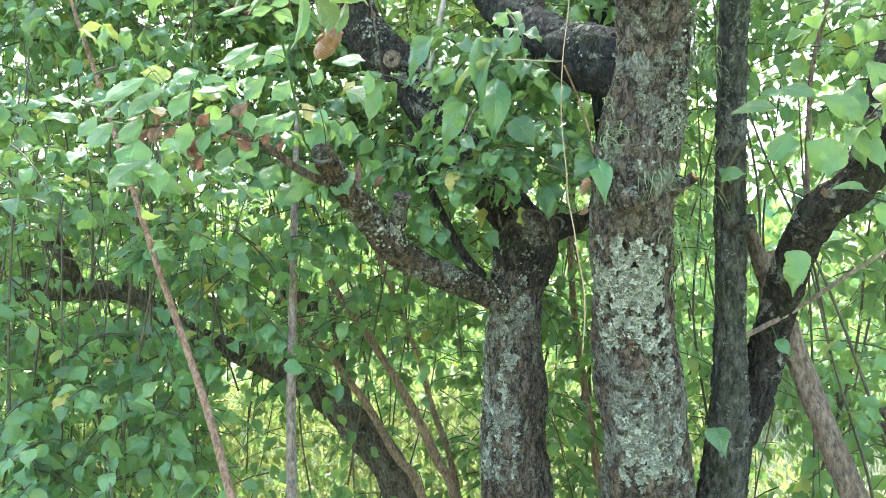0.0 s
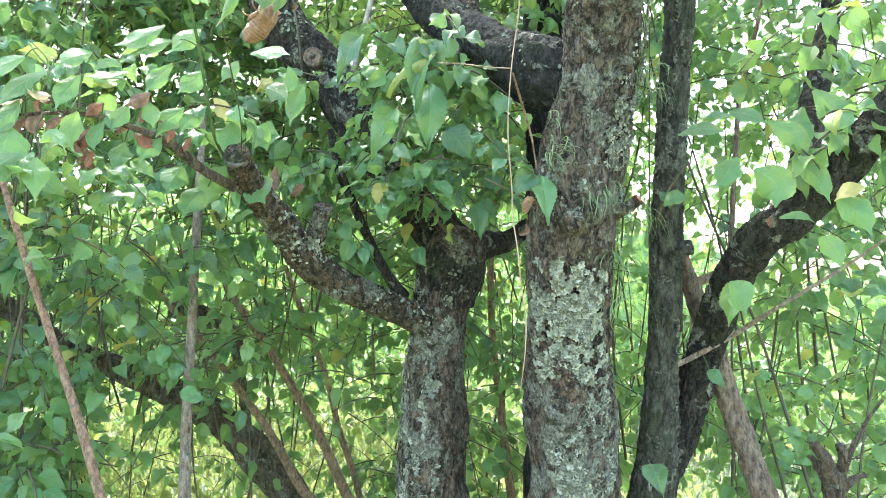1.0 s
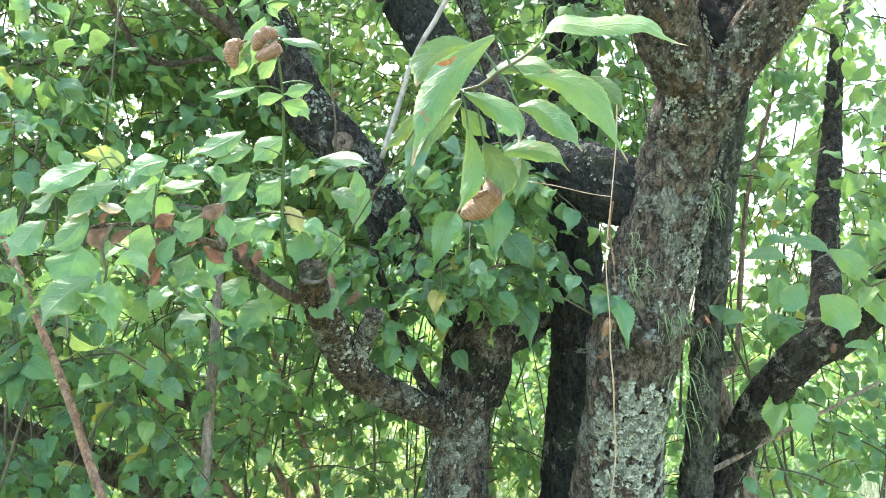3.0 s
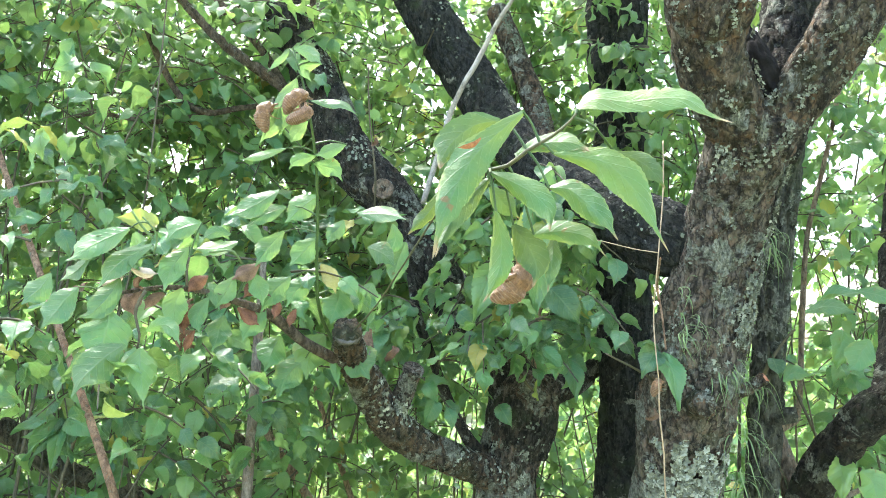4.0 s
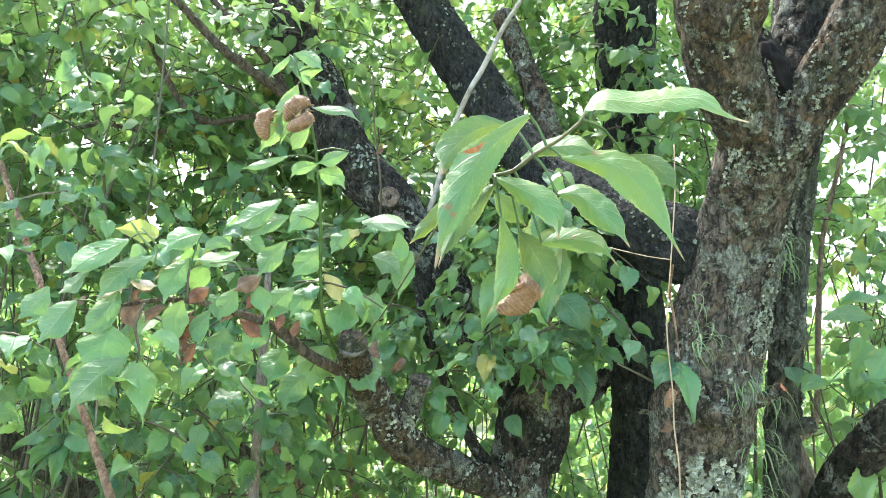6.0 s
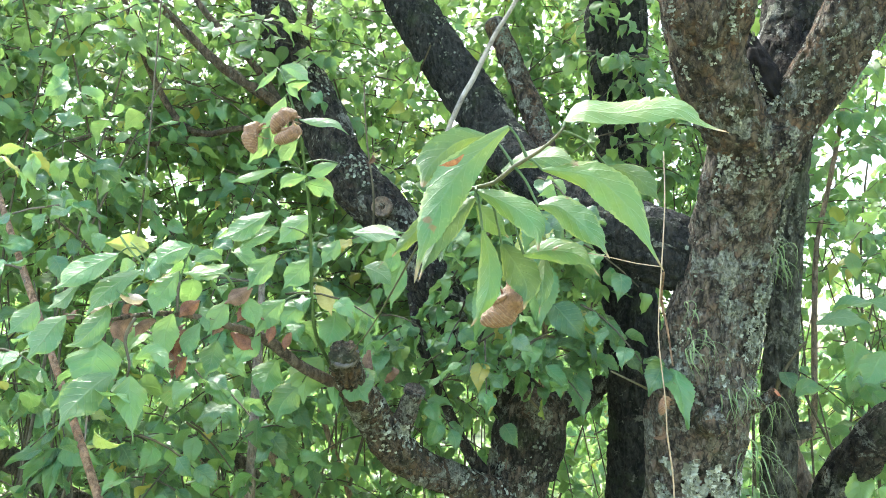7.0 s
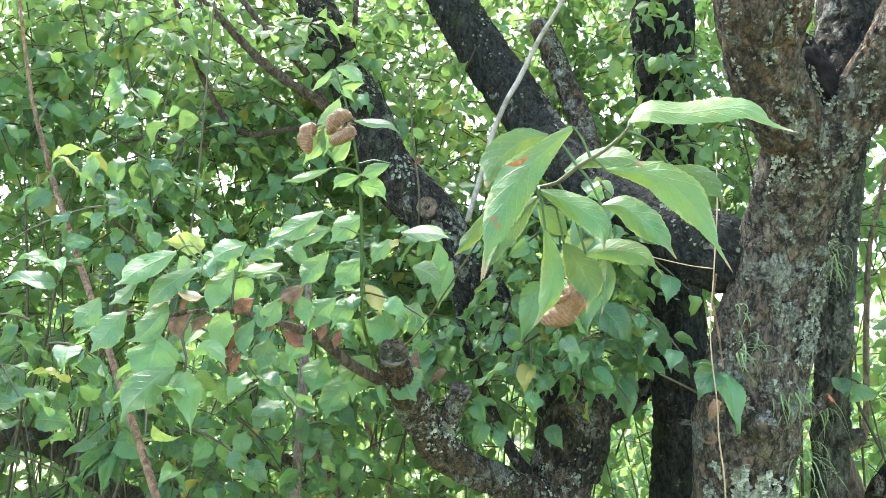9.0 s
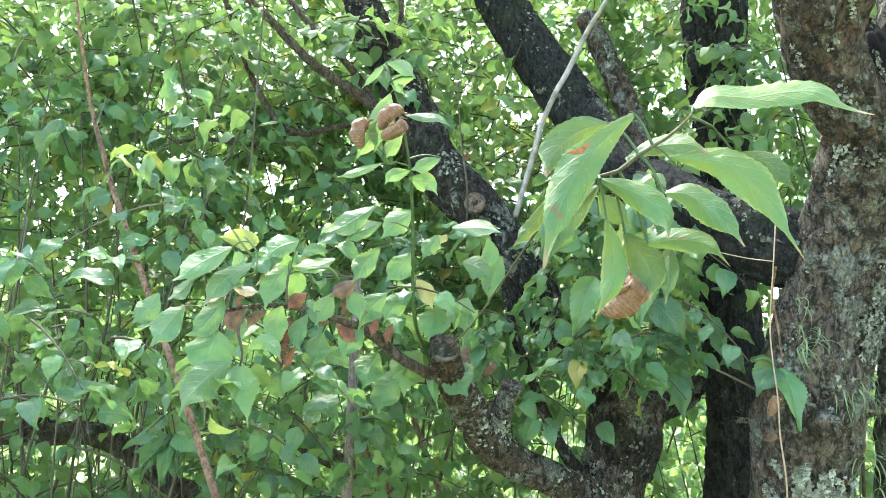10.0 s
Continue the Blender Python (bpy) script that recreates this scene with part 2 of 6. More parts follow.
HUSK_PALE = plain_material("husk_seam", (0.26, 0.13, 0.06), (0.46, 0.29, 0.16), 150, 0.5, 0.3, 0.0006)
DEAD_LEAF = plain_material("dead_leaf", (0.075, 0.045, 0.030), (0.27, 0.165, 0.11), 90, 0.7, 0.6, 0.002, 0.3, 0.25)
RED_DEAD = plain_material("red_dead_leaf", (0.085, 0.032, 0.018), (0.27, 0.125, 0.07), 90, 0.65, 0.6, 0.002, 0.3, 0.25)
PALE_DEAD = plain_material("pale_dead_leaf", (0.32, 0.24, 0.17), (0.58, 0.47, 0.36), 60, 0.65, 0.6, 0.002, 0.3, 0.25)
FERN = plain_material("strap_fern", (0.12, 0.18, 0.07), (0.26, 0.34, 0.15), 60, 0.5, 0.3, 0.001, 0.4, 0.3)
GRASS = plain_material("grass_blades", (0.075, 0.105, 0.05), (0.26, 0.29, 0.17), 9, 0.55, 0.2, 0.001, 0.4, 0.35)
GROUND = plain_material("grassy_ground", (0.085, 0.11, 0.045), (0.22, 0.23, 0.12), 1.2, 0.95, 0.8, 0.03)
LEAF = leaf_material("leaf", False, 0.0, 0.38, False, (0.1, 0.2, 0.05), 0.7)
LEAF_DEEP = leaf_material("deep_green_leaf", False, 0.3, 0.45, True, (0.085, 0.185, 0.05), 0.65)
LEAF_YOUNG = leaf_material("young_leaf", False, 0.5, 0.24, True, (0.060, 0.108, 0.014), 0.34)
LEAF_BLADE = leaf_material("branch_leaf", False, 0.40, 0.36, True, (0.112, 0.205, 0.050), 0.5)
WITHERED = plain_material("withered_spot", (0.13, 0.045, 0.015), (0.30, 0.14, 0.05), 300, 0.7, 0.4, 0.0005, 0.3, 0.2)
LEAF_YELLOW = plain_material("yellowed_leaf", (0.30, 0.27, 0.07), (0.48, 0.40, 0.16), 50, 0.5, 0.3, 0.001, 0.4, 0.35)
UNDERGROWTH = leaf_material("narrow_undergrowth", True, 0.72, 0.42, False, (0.36, 0.38, 0.23), 0.5)
CROWN = leaf_material("crown_leaf", True, 0.0, 0.46)


# ---- making meshes ----
rng = np.random.default_rng(11)


def lattice(i, j, k):
    h = (i * 374761393 + j * 668265263 + k * 2147483647 + 1013904223) & 0xFFFFFFFF
    h = ((h ^ (h >> 13)) * 1274126177) & 0xFFFFFFFF
    return ((h ^ (h >> 16)) & 0xFFFF) / 65535.0


def vnoise(p):
    """Smooth random values, 0 to 1, at an array of places."""
    b = np.floor(p).astype(np.int64)
    f = p - b
    f = f * f * (3 - 2 * f)
    out = 0
    for dx in (0, 1):
        for dy in (0, 1):
            for dz in (0, 1):
                w = (f[:, 0] if dx else 1 - f[:, 0]) * (f[:, 1] if dy else 1 - f[:, 1]) * (f[:, 2] if dz else 1 - f[:, 2])
                out = out + w * lattice(b[:, 0] + dx, b[:, 1] + dy, b[:, 2] + dz)
    return out


def fbm(p, octaves=3):
    return sum(vnoise(p * 2 ** o + 17.3 * o) / 2 ** o for o in range(octaves)) / (2 - 2 / 2 ** octaves)


def mesh_of(name, verts, faces, material, smooth=True, uvs=None):
    """A mesh from arrays of vertices and of faces with equally many corners."""
    me = bpy.data.meshes.new(name)
    verts, faces = np.asarray(verts, np.float32), np.asarray(faces, np.int32)
    n, k = faces.shape
    me.vertices.add(len(verts))
    me.vertices.foreach_set("co", verts.ravel())
    me.loops.add(n * k)
    me.loops.foreach_set("vertex_index", faces.ravel())
    me.polygons.add(n)
    me.polygons.foreach_set("loop_start", np.arange(0, n * k, k, dtype=np.int32))
    me.polygons.foreach_set("use_smooth", np.full(n, smooth))
    if uvs is not None:
        me.uv_layers.new(name="UVMap").data.foreach_set("uv", np.asarray(uvs, np.float32)[faces.ravel()].ravel())
    me.update()
    me.validate()
    me.materials.append(material)
    return me


def thing(name, at, label, category, group="", kind=""):
    ob = new(name)
    ob.location = at
    ob.empty_display_size = 0.05
    tagged(ob, label, category, group, kind)
    BASE[ob.name] = Vector(at)
    return ob


BASE = {}


def origin(ob):
    """Where a thing or part of a thing has its zero, in the world."""
    while ob.parent:
        ob = ob.parent
    return BASE[ob.name]


def part(name, me, parent, label="", kind=""):
    ob = new(name, me)
    ob.parent = parent
    tagged(ob, label, kind=kind)
    return ob


def smooth_line(pts, step):
    """A Catmull-Rom line through points with any number of columns, at even steps."""
    p = np.asarray(pts, float)
    p = np.vstack([2 * p[0] - p[1], p, 2 * p[-1] - p[-2]])
    rows = []
    for i in range(1, len(p) - 2):
        n = max(2, int(np.linalg.norm(p[i + 1, :3] - p[i, :3]) / step))
        t = np.linspace(0, 1, n, endpoint=False)[:, None]
        a, b, c, d = p[i - 1], p[i], p[i + 1], p[i + 2]
        rows.append(0.5 * (2 * b + (c - a) * t + (2 * a - 5 * b + 4 * c - d) * t ** 2 + (3 * b - a - 3 * c + d) * t ** 3))
    return np.vstack(rows + [p[-2][None]])


def tube(pts, step, sides, rough, seed):
    """A bark-rough tube: vertices and quads, and its line, closed at both ends."""
    line = smooth_line(pts, step)
    c, r = line[:, :3], np.maximum(line[:, 3], 0.0006)
    tan = np.gradient(c, axis=0)
    tan /= np.linalg.norm(tan, axis=1)[:, None]
    side = np.cross(tan[0], (0.3, 1.0, 0.2))
    frames = []
    for t in tan:
        side = side - t * (side @ t)
        side /= np.linalg.norm(side)
        frames.append((side.copy(), np.cross(t, side)))
    s = np.r_[0, np.cumsum(np.linalg.norm(np.diff(c, axis=0), axis=1))]
    ang = np.linspace(0, 2 * np.pi, sides, endpoint=False)
    fa, fb = np.array([f[0] for f in frames]), np.array([f[1] for f in frames])
    out = fa[:, None] * np.cos(ang)[None, :, None] + fb[:, None] * np.sin(ang)[None, :, None]
    q = np.stack([np.cos(ang)[None] * r[:, None], np.sin(ang)[None] * r[:, None], np.repeat(s[:, None], sides, 1)], -1).reshape(-1, 3) + seed * 3.7
    rad = np.repeat(r, sides)
    lump = (fbm(q * (16, 16, 9), 3) - 0.5) * rad * 0.42 * min(1.0, rough + 0.25)
    if rough > 0.5:
        ridge = 1 - np.abs(2 * fbm(q * (75, 75, 30), 2) - 1)
        plate = np.clip((ridge - 0.80) / 0.18, 0, 1)
        lump += rough * (-0.0048 * plate + 0.0066 * (fbm(q * (150, 150, 70), 3) - 0.5) + 0.0045 * np.clip(vnoise(q * (38, 38, 17)) - 0.55, 0, 1))
    v = (c[:, None] + out * (rad + lump).reshape(-1, sides)[..., None]).reshape(-1, 3)
    i, j = np.meshgrid(np.arange(len(c) - 1), np.arange(sides), indexing="ij")
    k = (j + 1) % sides
    f = np.stack([i * sides + j, i * sides + k, (i + 1) * sides + k, (i + 1) * sides + j], -1).reshape(-1, 4)
    tip = len(v)
    end = c[-1] + tan[-1] * r[-1] * 0.15
    v = np.vstack([v, end[None], c[0][None]])
    last = (len(c) - 1) * sides
    caps = [(last + a, last + (a + 1) % sides, tip, tip) for a in range(sides)] + [((a + 1) % sides, a, tip + 1, tip + 1) for a in range(sides)]
    return v, f, caps, line


def tube_mesh(name, pts, step, sides, rough, seed, material, zero):
    v, f, caps, line = tube(pts, step, sides, rough, seed)
    v = v - np.array(zero)
    me = bpy.data.meshes.new(name)
    me.from_pydata(v.tolist(), [], f.tolist() + [c[:3] for c in caps])
    me.polygons.foreach_set("use_smooth", np.ones(len(me.polygons), bool))
    me.materials.append(material)
    me.update()
    return me, line


LINES = {}
LIMB_LOOK = {}


def limb(tree, name, pts, fine=2, root=0, top=0.0, material=None, label=""):
    """A trunk, limb or twig of a tree, given by places and radii along it."""
    step, sides, rough = {1: (0.0035, 88, 1.0), 2: (0.005, 40, 0.75), 3: (0.012, 14, 0.3), 4: (0.008, 8, 0.1)}[fine]
    if root:
        a, b = np.array(pts[0]), np.array(pts[1])
        slope = (a - b)[:2] / max(0.05, abs(a[2] - b[2]))
        low = [(*(a[:2] + slope * a[2] * 0.35), -0.06, a[3] * 1.7), (*(a[:2] + slope * a[2] * 0.32), 0.08, a[3] * 1.35), (*(a[:2] + slope * a[2] * 0.22), a[2] * 0.5, a[3] * 1.08)]
        if fine == 1:
            m, _ = tube_mesh(name, low + [(*(a[:3] + (a - b)[:3] * 0.02), a[3])], 0.03, 40, 0.9, len(LINES), material or LIMB_LOOK.get((tree.name, name)) or LIMB_LOOK[tree.name], origin(tree))
            part("trunk_base", m, tree)
        else:
            pts = low + list(pts)
    if top:
        a, d = Vector(pts[-1][:3]), (Vector(pts[-1][:3]) - Vector(pts[-2][:3])).normalized()
        r = pts[-1][3]
        ends = [(*(a + d * top * s + Vector((0.05 * math.sin(7 * s), 0.05 * s, 0.25 * top * s * s))), r * (1 - 0.75 * s)) for s in (0.3, 0.6, 1.0)]
        m, _ = tube_mesh(name, [(*(a - d * 0.02), r)] + ends, 0.02, 24, 0.6, len(LINES), material or LIMB_LOOK.get((tree.name, name)) or LIMB_LOOK[tree.name], origin(tree))
        part("limb_top", m, tree)
    me, line = tube_mesh(name, pts, step, sides, rough, len(LINES), material or LIMB_LOOK.get((tree.name, name)) or LIMB_LOOK[tree.name], origin(tree))
    LINES[(tree.name, name)] = line
    return part(name, me, tree, label)


# ---- leaves ----
PROFILE_U = (0, 0.05, 0.15, 0.3, 0.45, 0.6, 0.72, 0.82, 0.9, 1.0)
PROFILE_W = (0.03, 0.42, 0.82, 1.0, 0.95, 0.74, 0.48, 0.26, 0.12, 0.0)


def leaf_shape(nu, nv, bend, fold, wave, teeth, seed, aspect=0.58, twist=None):
    """A leaf 1 long from its foot at zero along +x, as wide as aspect, face to +z: vertices, quads and uvs."""
    r = np.random.default_rng(seed)
    u = np.linspace(0, 1, nu)
    w = np.interp(u, PROFILE_U, PROFILE_W) * 0.5
    if teeth:
        w = w * (1 + 0.05 * np.where(np.arange(nu) % 2, 1, -1) * (u > 0.08) * (u < 0.93))
    v = np.linspace(-1, 1, nv)
    U, V = np.meshgrid(u, v, indexing="ij")
    W = w[:, None] * aspect
    y = W * V
    z = fold * np.abs(y) + wave * 0.05 * np.sin(U * 11 + r.uniform(0, 6)) * np.abs(V) ** 2 + wave * 0.035 * np.sin(U * 7 + 3 * V + r.uniform(0, 6))
    tw = (r.uniform(-0.9, 0.9) if twist is None else twist) * (U - 0.25)
    y, z = y * np.cos(tw) - z * np.sin(tw), y * np.sin(tw) + z * np.cos(tw)
    a = bend * U ** 1.3
    x = np.cumsum(np.cos(np.r_[0, a[1:, 0]]) * np.r_[0, np.diff(u)])[:, None] + 0 * U
    drop = -np.cumsum(np.sin(np.r_[0, a[1:, 0]]) * np.r_[0, np.diff(u)])[:, None] + 0 * U
    P = np.stack([x + z * np.sin(a), y, drop + z * np.cos(a)], -1).reshape(-1, 3)
    P[:, 1] += 0.06 * np.sin(P[:, 0] * 3 + seed) * P[:, 0]
    i, j = np.meshgrid(np.arange(nu - 1), np.arange(nv - 1), indexing="ij")
    F = np.stack([i * nv + j, (i + 1) * nv + j, (i + 1) * nv + j + 1, i * nv + j + 1], -1).reshape(-1, 4)
    return P, F, np.stack([U, V], -1).reshape(-1, 2)


NEAR = [mesh_of("leaf", *leaf_shape(33, 7, b, f, w, True, s)[:2], LEAF, True, leaf_shape(33, 7, b, f, w, True, s)[2])
        for b, f, w, s in ((0.9, 0.22, 1.0, 1), (0.55, 0.35, 1.4, 2), (1.25, 0.15, 0.9, 3), (0.7, -0.12, 1.6, 4), (0.35, 0.45, 1.0, 5))]
MIDDLE = [mesh_of("leaf", *leaf_shape(15, 5, b, f, w, True, s)[:2], LEAF, True, leaf_shape(15, 5, b, f, w, True, s)[2])
          for b, f, w, s in ((0.8, 0.25, 1.0, 11), (0.5, 0.4, 1.4, 12), (1.1, 0.15, 0.9, 13), (1.5, 0.3, 1.2, 14), (0.3, 0.5, 1.5, 15), (0.9, -0.2, 1.3, 16), (1.3, 0.45, 0.8, 17), (0.6, 0.1, 1.8, 18))]
FAR = [leaf_shape(9, 3, b, f, w, False, s) for b, f, w, s in ((0.8, 0.3, 0.8, 21), (0.45, 0.4, 1.0, 22), (1.2, 0.2, 0.8, 23), (0.6, -0.15, 1.0, 24), (1.5, 0.35, 0.9, 25), (0.9, 0.5, 1.2, 26))]


def basis(way, face):
    x = Vector(way).normalized()
    z = (Vector(face) - x * x.dot(Vector(face))).normalized()
    return Matrix((x, z.cross(x), z)).transposed()


def stalk_to_twig(tree, a):
    """The stalk of a leaf whose foot is at a, back to the nearest twig of its tree."""
    best = min((float(np.min(np.linalg.norm(l[:, :3] - np.array(a), axis=1))), k) for k, l in LINES.items() if k[0] == tree.name)
    line = LINES[best[1]]
    if 0.004 < best[0] < 0.055:
        q = Vector(line[int(np.argmin(np.linalg.norm(line[:, :3] - np.array(a), axis=1))), :3])
        mid = (a + q) / 2 + Vector((0, 0, 0.12 * best[0]))
        v, f, caps, _ = tube([(*q, 0.0012), (*mid, 0.0009), (*a, 0.0009)], 0.01, 5, 0.05, 3)
        part("stalk", mesh_of("stalk", v - np.array(origin(tree)), f, SHOOT), tree)


def placed_leaf(tree, foot, tip, width, tilt, turn=0):
    """One near leaf from its foot to its tip; tilt: degrees by which its face turns up from the viewer's side."""
    a, b = Vector(foot), Vector(tip)
    t = radians(tilt)
    face = Vector((0.0, -math.cos(t), math.sin(t) + 0.15))
    me = NEAR[(len(PLACED) * 7 + turn) % 5]
    chord = (me.vertices[len(me.vertices) - 4].co).copy()
    size = (b - a).length / chord.length
    rot = basis(b - a, face) @ basis(chord, (-chord.z, 0, chord.x)).inverted()
    m = Matrix.Translation(a - origin(tree)) @ rot.to_4x4() @ Matrix.Diagonal((size, width * 1.05 / 0.58, size, 1))
    ob = part("leaf", me, tree)
    ob.matrix_basis = m
    PLACED.append(ob)
    stalk_to_twig(tree, a)
    return ob


PLACED = []


def blade(tree, spine, lean, fold, look_of=None, bites=0):
    """One leaf along a bent midrib: places and half widths along it. lean: degrees by which its upper edge swings away; fold: how far the halves lift; bites: eaten notches."""
    r = np.random.default_rng(len(PLACED) + 900)
    line = smooth_line(spine, 0.0022)
    c, w = line[:, :3], np.maximum(line[:, 3], 0.0)
    n, nv = len(c), 9
    u = np.r_[0, np.cumsum(np.linalg.norm(np.diff(c, axis=0), axis=1))]
    u, size = u / u[-1], u[-1]
    tan = np.gradient(c, axis=0)
    tan /= np.linalg.norm(tan, axis=1)[:, None]
    sight = c - np.array((-0.234, 0.103, 1.691))
    sight /= np.linalg.norm(sight, axis=1)[:, None]
    side = np.cross(tan, sight)
    side /= np.linalg.norm(side, axis=1)[:, None]
    up = np.cross(side, tan)
    V = np.linspace(-1, 1, nv)
    teeth = 1 + 0.028 * np.where(np.arange(n) % 2, 1, -1) * (u > 0.1) * (u < 0.92)
    drip = 1 - 0.5 * np.clip((u - 0.70) / 0.12, 0, 1) ** 2 * np.clip((1.0 - u) / 0.08, 0, 1)
    rag = [1 + 0.42 * (fbm(np.stack([u * 7 + 31.7 * len(PLACED), 0 * u + k, 0 * u], -1), 3) - 0.5) for k in (0.5, 9.5)]
    w = w * 1.06 * drip
    left, right = w * teeth * rag[0], w * teeth * rag[1]
    for k in range(bites):
        at, deep = r.uniform(0.45, 0.88), r.uniform(0.2, 0.55)
        notch = 1 - deep * np.exp(-((u - at) / r.uniform(0.008, 0.02)) ** 2)
        right = right * notch
    half = np.where(V[None] < 0, left[:, None], right[:, None])
    sway = math.tan(radians(lean)) * (1 if side[:, 2].mean() > 0 else -1)
    fold = fold * (1.8 if tree.name == "leafy_sprig" else 1.0)
    lift = fold * np.abs(V)[None] ** 1.3 * half + 0.16 * half * np.sin(9 * u[:, None] + 2.5 * V[None] + r.uniform(0, 6)) * np.abs(V)[None]
    lift = lift + 0.5 * w.max() * (fbm(c[:, None].reshape(-1, 3) * 28 + len(PLACED), 2).reshape(-1, 1) - 0.5) + 0.30 * half * (fbm((c[:, None] + side[:, None] * (V[None] * half)[..., None]).reshape(-1, 3) * 60 + 3.1 * len(PLACED), 2).reshape(n, nv) - 0.5)
    lift = lift + 0.045 * w[:, None] * np.cos(2 * np.pi * 6.5 * (u[:, None] - 0.2 * np.abs(V)[None])) * np.abs(V)[None] * (1 - np.abs(V)[None])
    q = c[:, None] + side[:, None] * (V[None] * half)[..., None] + sight[:, None] * (V[None] * half * sway)[..., None] + up[:, None] * lift[..., None]
    i, j = np.meshgrid(np.arange(n - 1), np.arange(nv - 1), indexing="ij")
    f = np.stack([i * nv + j, i * nv + j + 1, (i + 1) * nv + j + 1, (i + 1) * nv + j], -1).reshape(-1, 4)
    uv = np.stack([np.repeat(u[:, None], nv, 1), np.repeat(V[None], n, 0)], -1).reshape(-1, 2)
    zero = np.array(origin(tree))
    foot = c[0]
    me = mesh_of("leaf", q.reshape(-1, 3) - foot, f, look_of or {"leafy_sprig": LEAF_YOUNG, "slim_tree": LEAF_DEEP}.get(tree.name, LEAF_BLADE), True, uv)
    ob = part("brown_spot" if look_of == WITHERED else "dead_leaf" if look_of in (DEAD_LEAF, RED_DEAD, PALE_DEAD) else "leaf", me, tree, "withered brown spot" if look_of == WITHERED else {LEAF_YELLOW: "yellowed leaf", DEAD_LEAF: "curled brown dead leaf", RED_DEAD: "curled reddish dead leaf", PALE_DEAD: "rolled pale dead leaf"}.get(look_of, ""))
    ob.location = foot - zero
    PLACED.append(ob)
    if look_of != WITHERED:
        stalk_to_twig(tree, Vector(foot))
    return ob


def twig_sprays(n, draw, length, leaves, size, r, lean=(0, -0.25, 0)):
    """Hanging twigs with leaves on both sides. draw(n) gives places. Returns the twigs' lines and the leaves' frames."""
    p = draw(n)
    a = r.uniform(0, 2 * np.pi, len(p))
    d = np.stack([np.cos(a), np.sin(a), r.uniform(-0.5, 0.5, len(p))], -1) + np.array(lean)
    d /= np.linalg.norm(d, axis=1)[:, None]
    ln = r.uniform(*length, len(p))
    s = np.linspace(0, 1, 6)[None, :, None]
    sag = np.array([0, 0, -1.0]) * (ln[:, None, None] * 0.42) * s ** 2
    lines = p[:, None] + d[:, None] * ln[:, None, None] * s + sag
    pos, way, face, sz = [], [], [], []
    for k in range(leaves):
        f = (k + 0.6 + r.uniform(-0.3, 0.3, len(p))) / leaves
        seg = np.clip((f * 5).astype(int), 0, 4)
        q = f * 5 - seg
        i = np.arange(len(p))
        at = lines[i, seg] * (1 - q)[:, None] + lines[i, seg + 1] * q[:, None]
        side = np.cross(d, (0, 0, 1.0)) * (1 if k % 2 else -1)
        w = side * r.uniform(0.3, 1.0, (len(p), 1)) + d * 0.5 + r.normal(0, 0.38, (len(p), 3)) + np.array([0, -0.12, -0.5])
        w /= np.linalg.norm(w, axis=1)[:, None]
        n_ = np.array([0, -0.38, 0.85]) + r.normal(0, 0.5, (len(p), 3))
        pos.append(at + w * 0.012)
        way.append(w)
        face.append(n_)
        sz.append(r.uniform(*size, len(p)))
    return lines, np.vstack(pos), np.vstack(way), np.vstack(face), np.concatenate(sz)


def frames_of(way, face):
    z = face - way * (face * way).sum(1)[:, None]
    z /= np.linalg.norm(z, axis=1)[:, None] + 1e-9
    return np.stack([way, np.cross(z, way), z], -1)


def crown_mesh(name, pos, way, face, sz, aspect, material, zero):
    """All these leaves as one mesh."""
    R = frames_of(way, face)
    V, F, T, n0 = [], [], [], 0
    kind = np.arange(len(pos)) % len(FAR)
    for k, (P, f, uv) in enumerate(FAR):
        sel = np.where(kind == k)[0]
        if not len(sel):
            continue
        q = P[None] * np.stack([sz[sel], sz[sel] * aspect / 0.58 * (0.78 + 0.4 * ((sel * 0.618) % 1)), sz[sel]], -1)[:, None]
        v = np.einsum("nij,nkj->nki", R[sel], q) + pos[sel][:, None]
        V.append(v.reshape(-1, 3))
        F.append((f[None] + (np.arange(len(sel)) * len(P))[:, None, None] + n0).reshape(-1, 4))
        T.append(np.tile(uv, (len(sel), 1)))
        n0 += len(sel) * len(P)
    return mesh_of(name, np.vstack(V) - np.array(zero), np.vstack(F), material, True, np.vstack(T))


def twig_mesh(name, lines, r0, r1, material, zero):
    """Thin three-sided twigs along many lines, as one mesh."""
    n, m, _ = lines.shape
    tan = np.gradient(lines, axis=1)
    tan /= np.linalg.norm(tan, axis=2)[..., None] + 1e-9
    a = np.cross(tan, (0.31, 0.2, 0.93))
    a /= np.linalg.norm(a, axis=2)[..., None] + 1e-9
    b = np.cross(tan, a)
    rad = np.linspace(r0, r1, m)[None, :, None]
    ring = [lines + rad * (a * math.cos(t) + b * math.sin(t)) for t in (0, 2.094, 4.189)]
    v = np.stack(ring, 2).reshape(-1, 3)
    i, j, k = np.meshgrid(np.arange(n), np.arange(m - 1), np.arange(3), indexing="ij")
    o = i * m * 3 + j * 3
    f = np.stack([o + k, o + (k + 1) % 3, o + 3 + (k + 1) % 3, o + 3 + k], -1).reshape(-1, 4)
    return mesh_of(name, v - np.array(zero), f, material)


def box_draw(lo, hi, keep, seed):
    """Places in a box where keep says so."""
    r = np.random.default_rng(seed)

    def draw(n):
        got = np.zeros((0, 3))
        while len(got) < n:
            p = r.uniform(lo, hi, (n * 3, 3))
            got = np.vstack([got, p[keep(p)]])
        return got[:n]
    return draw


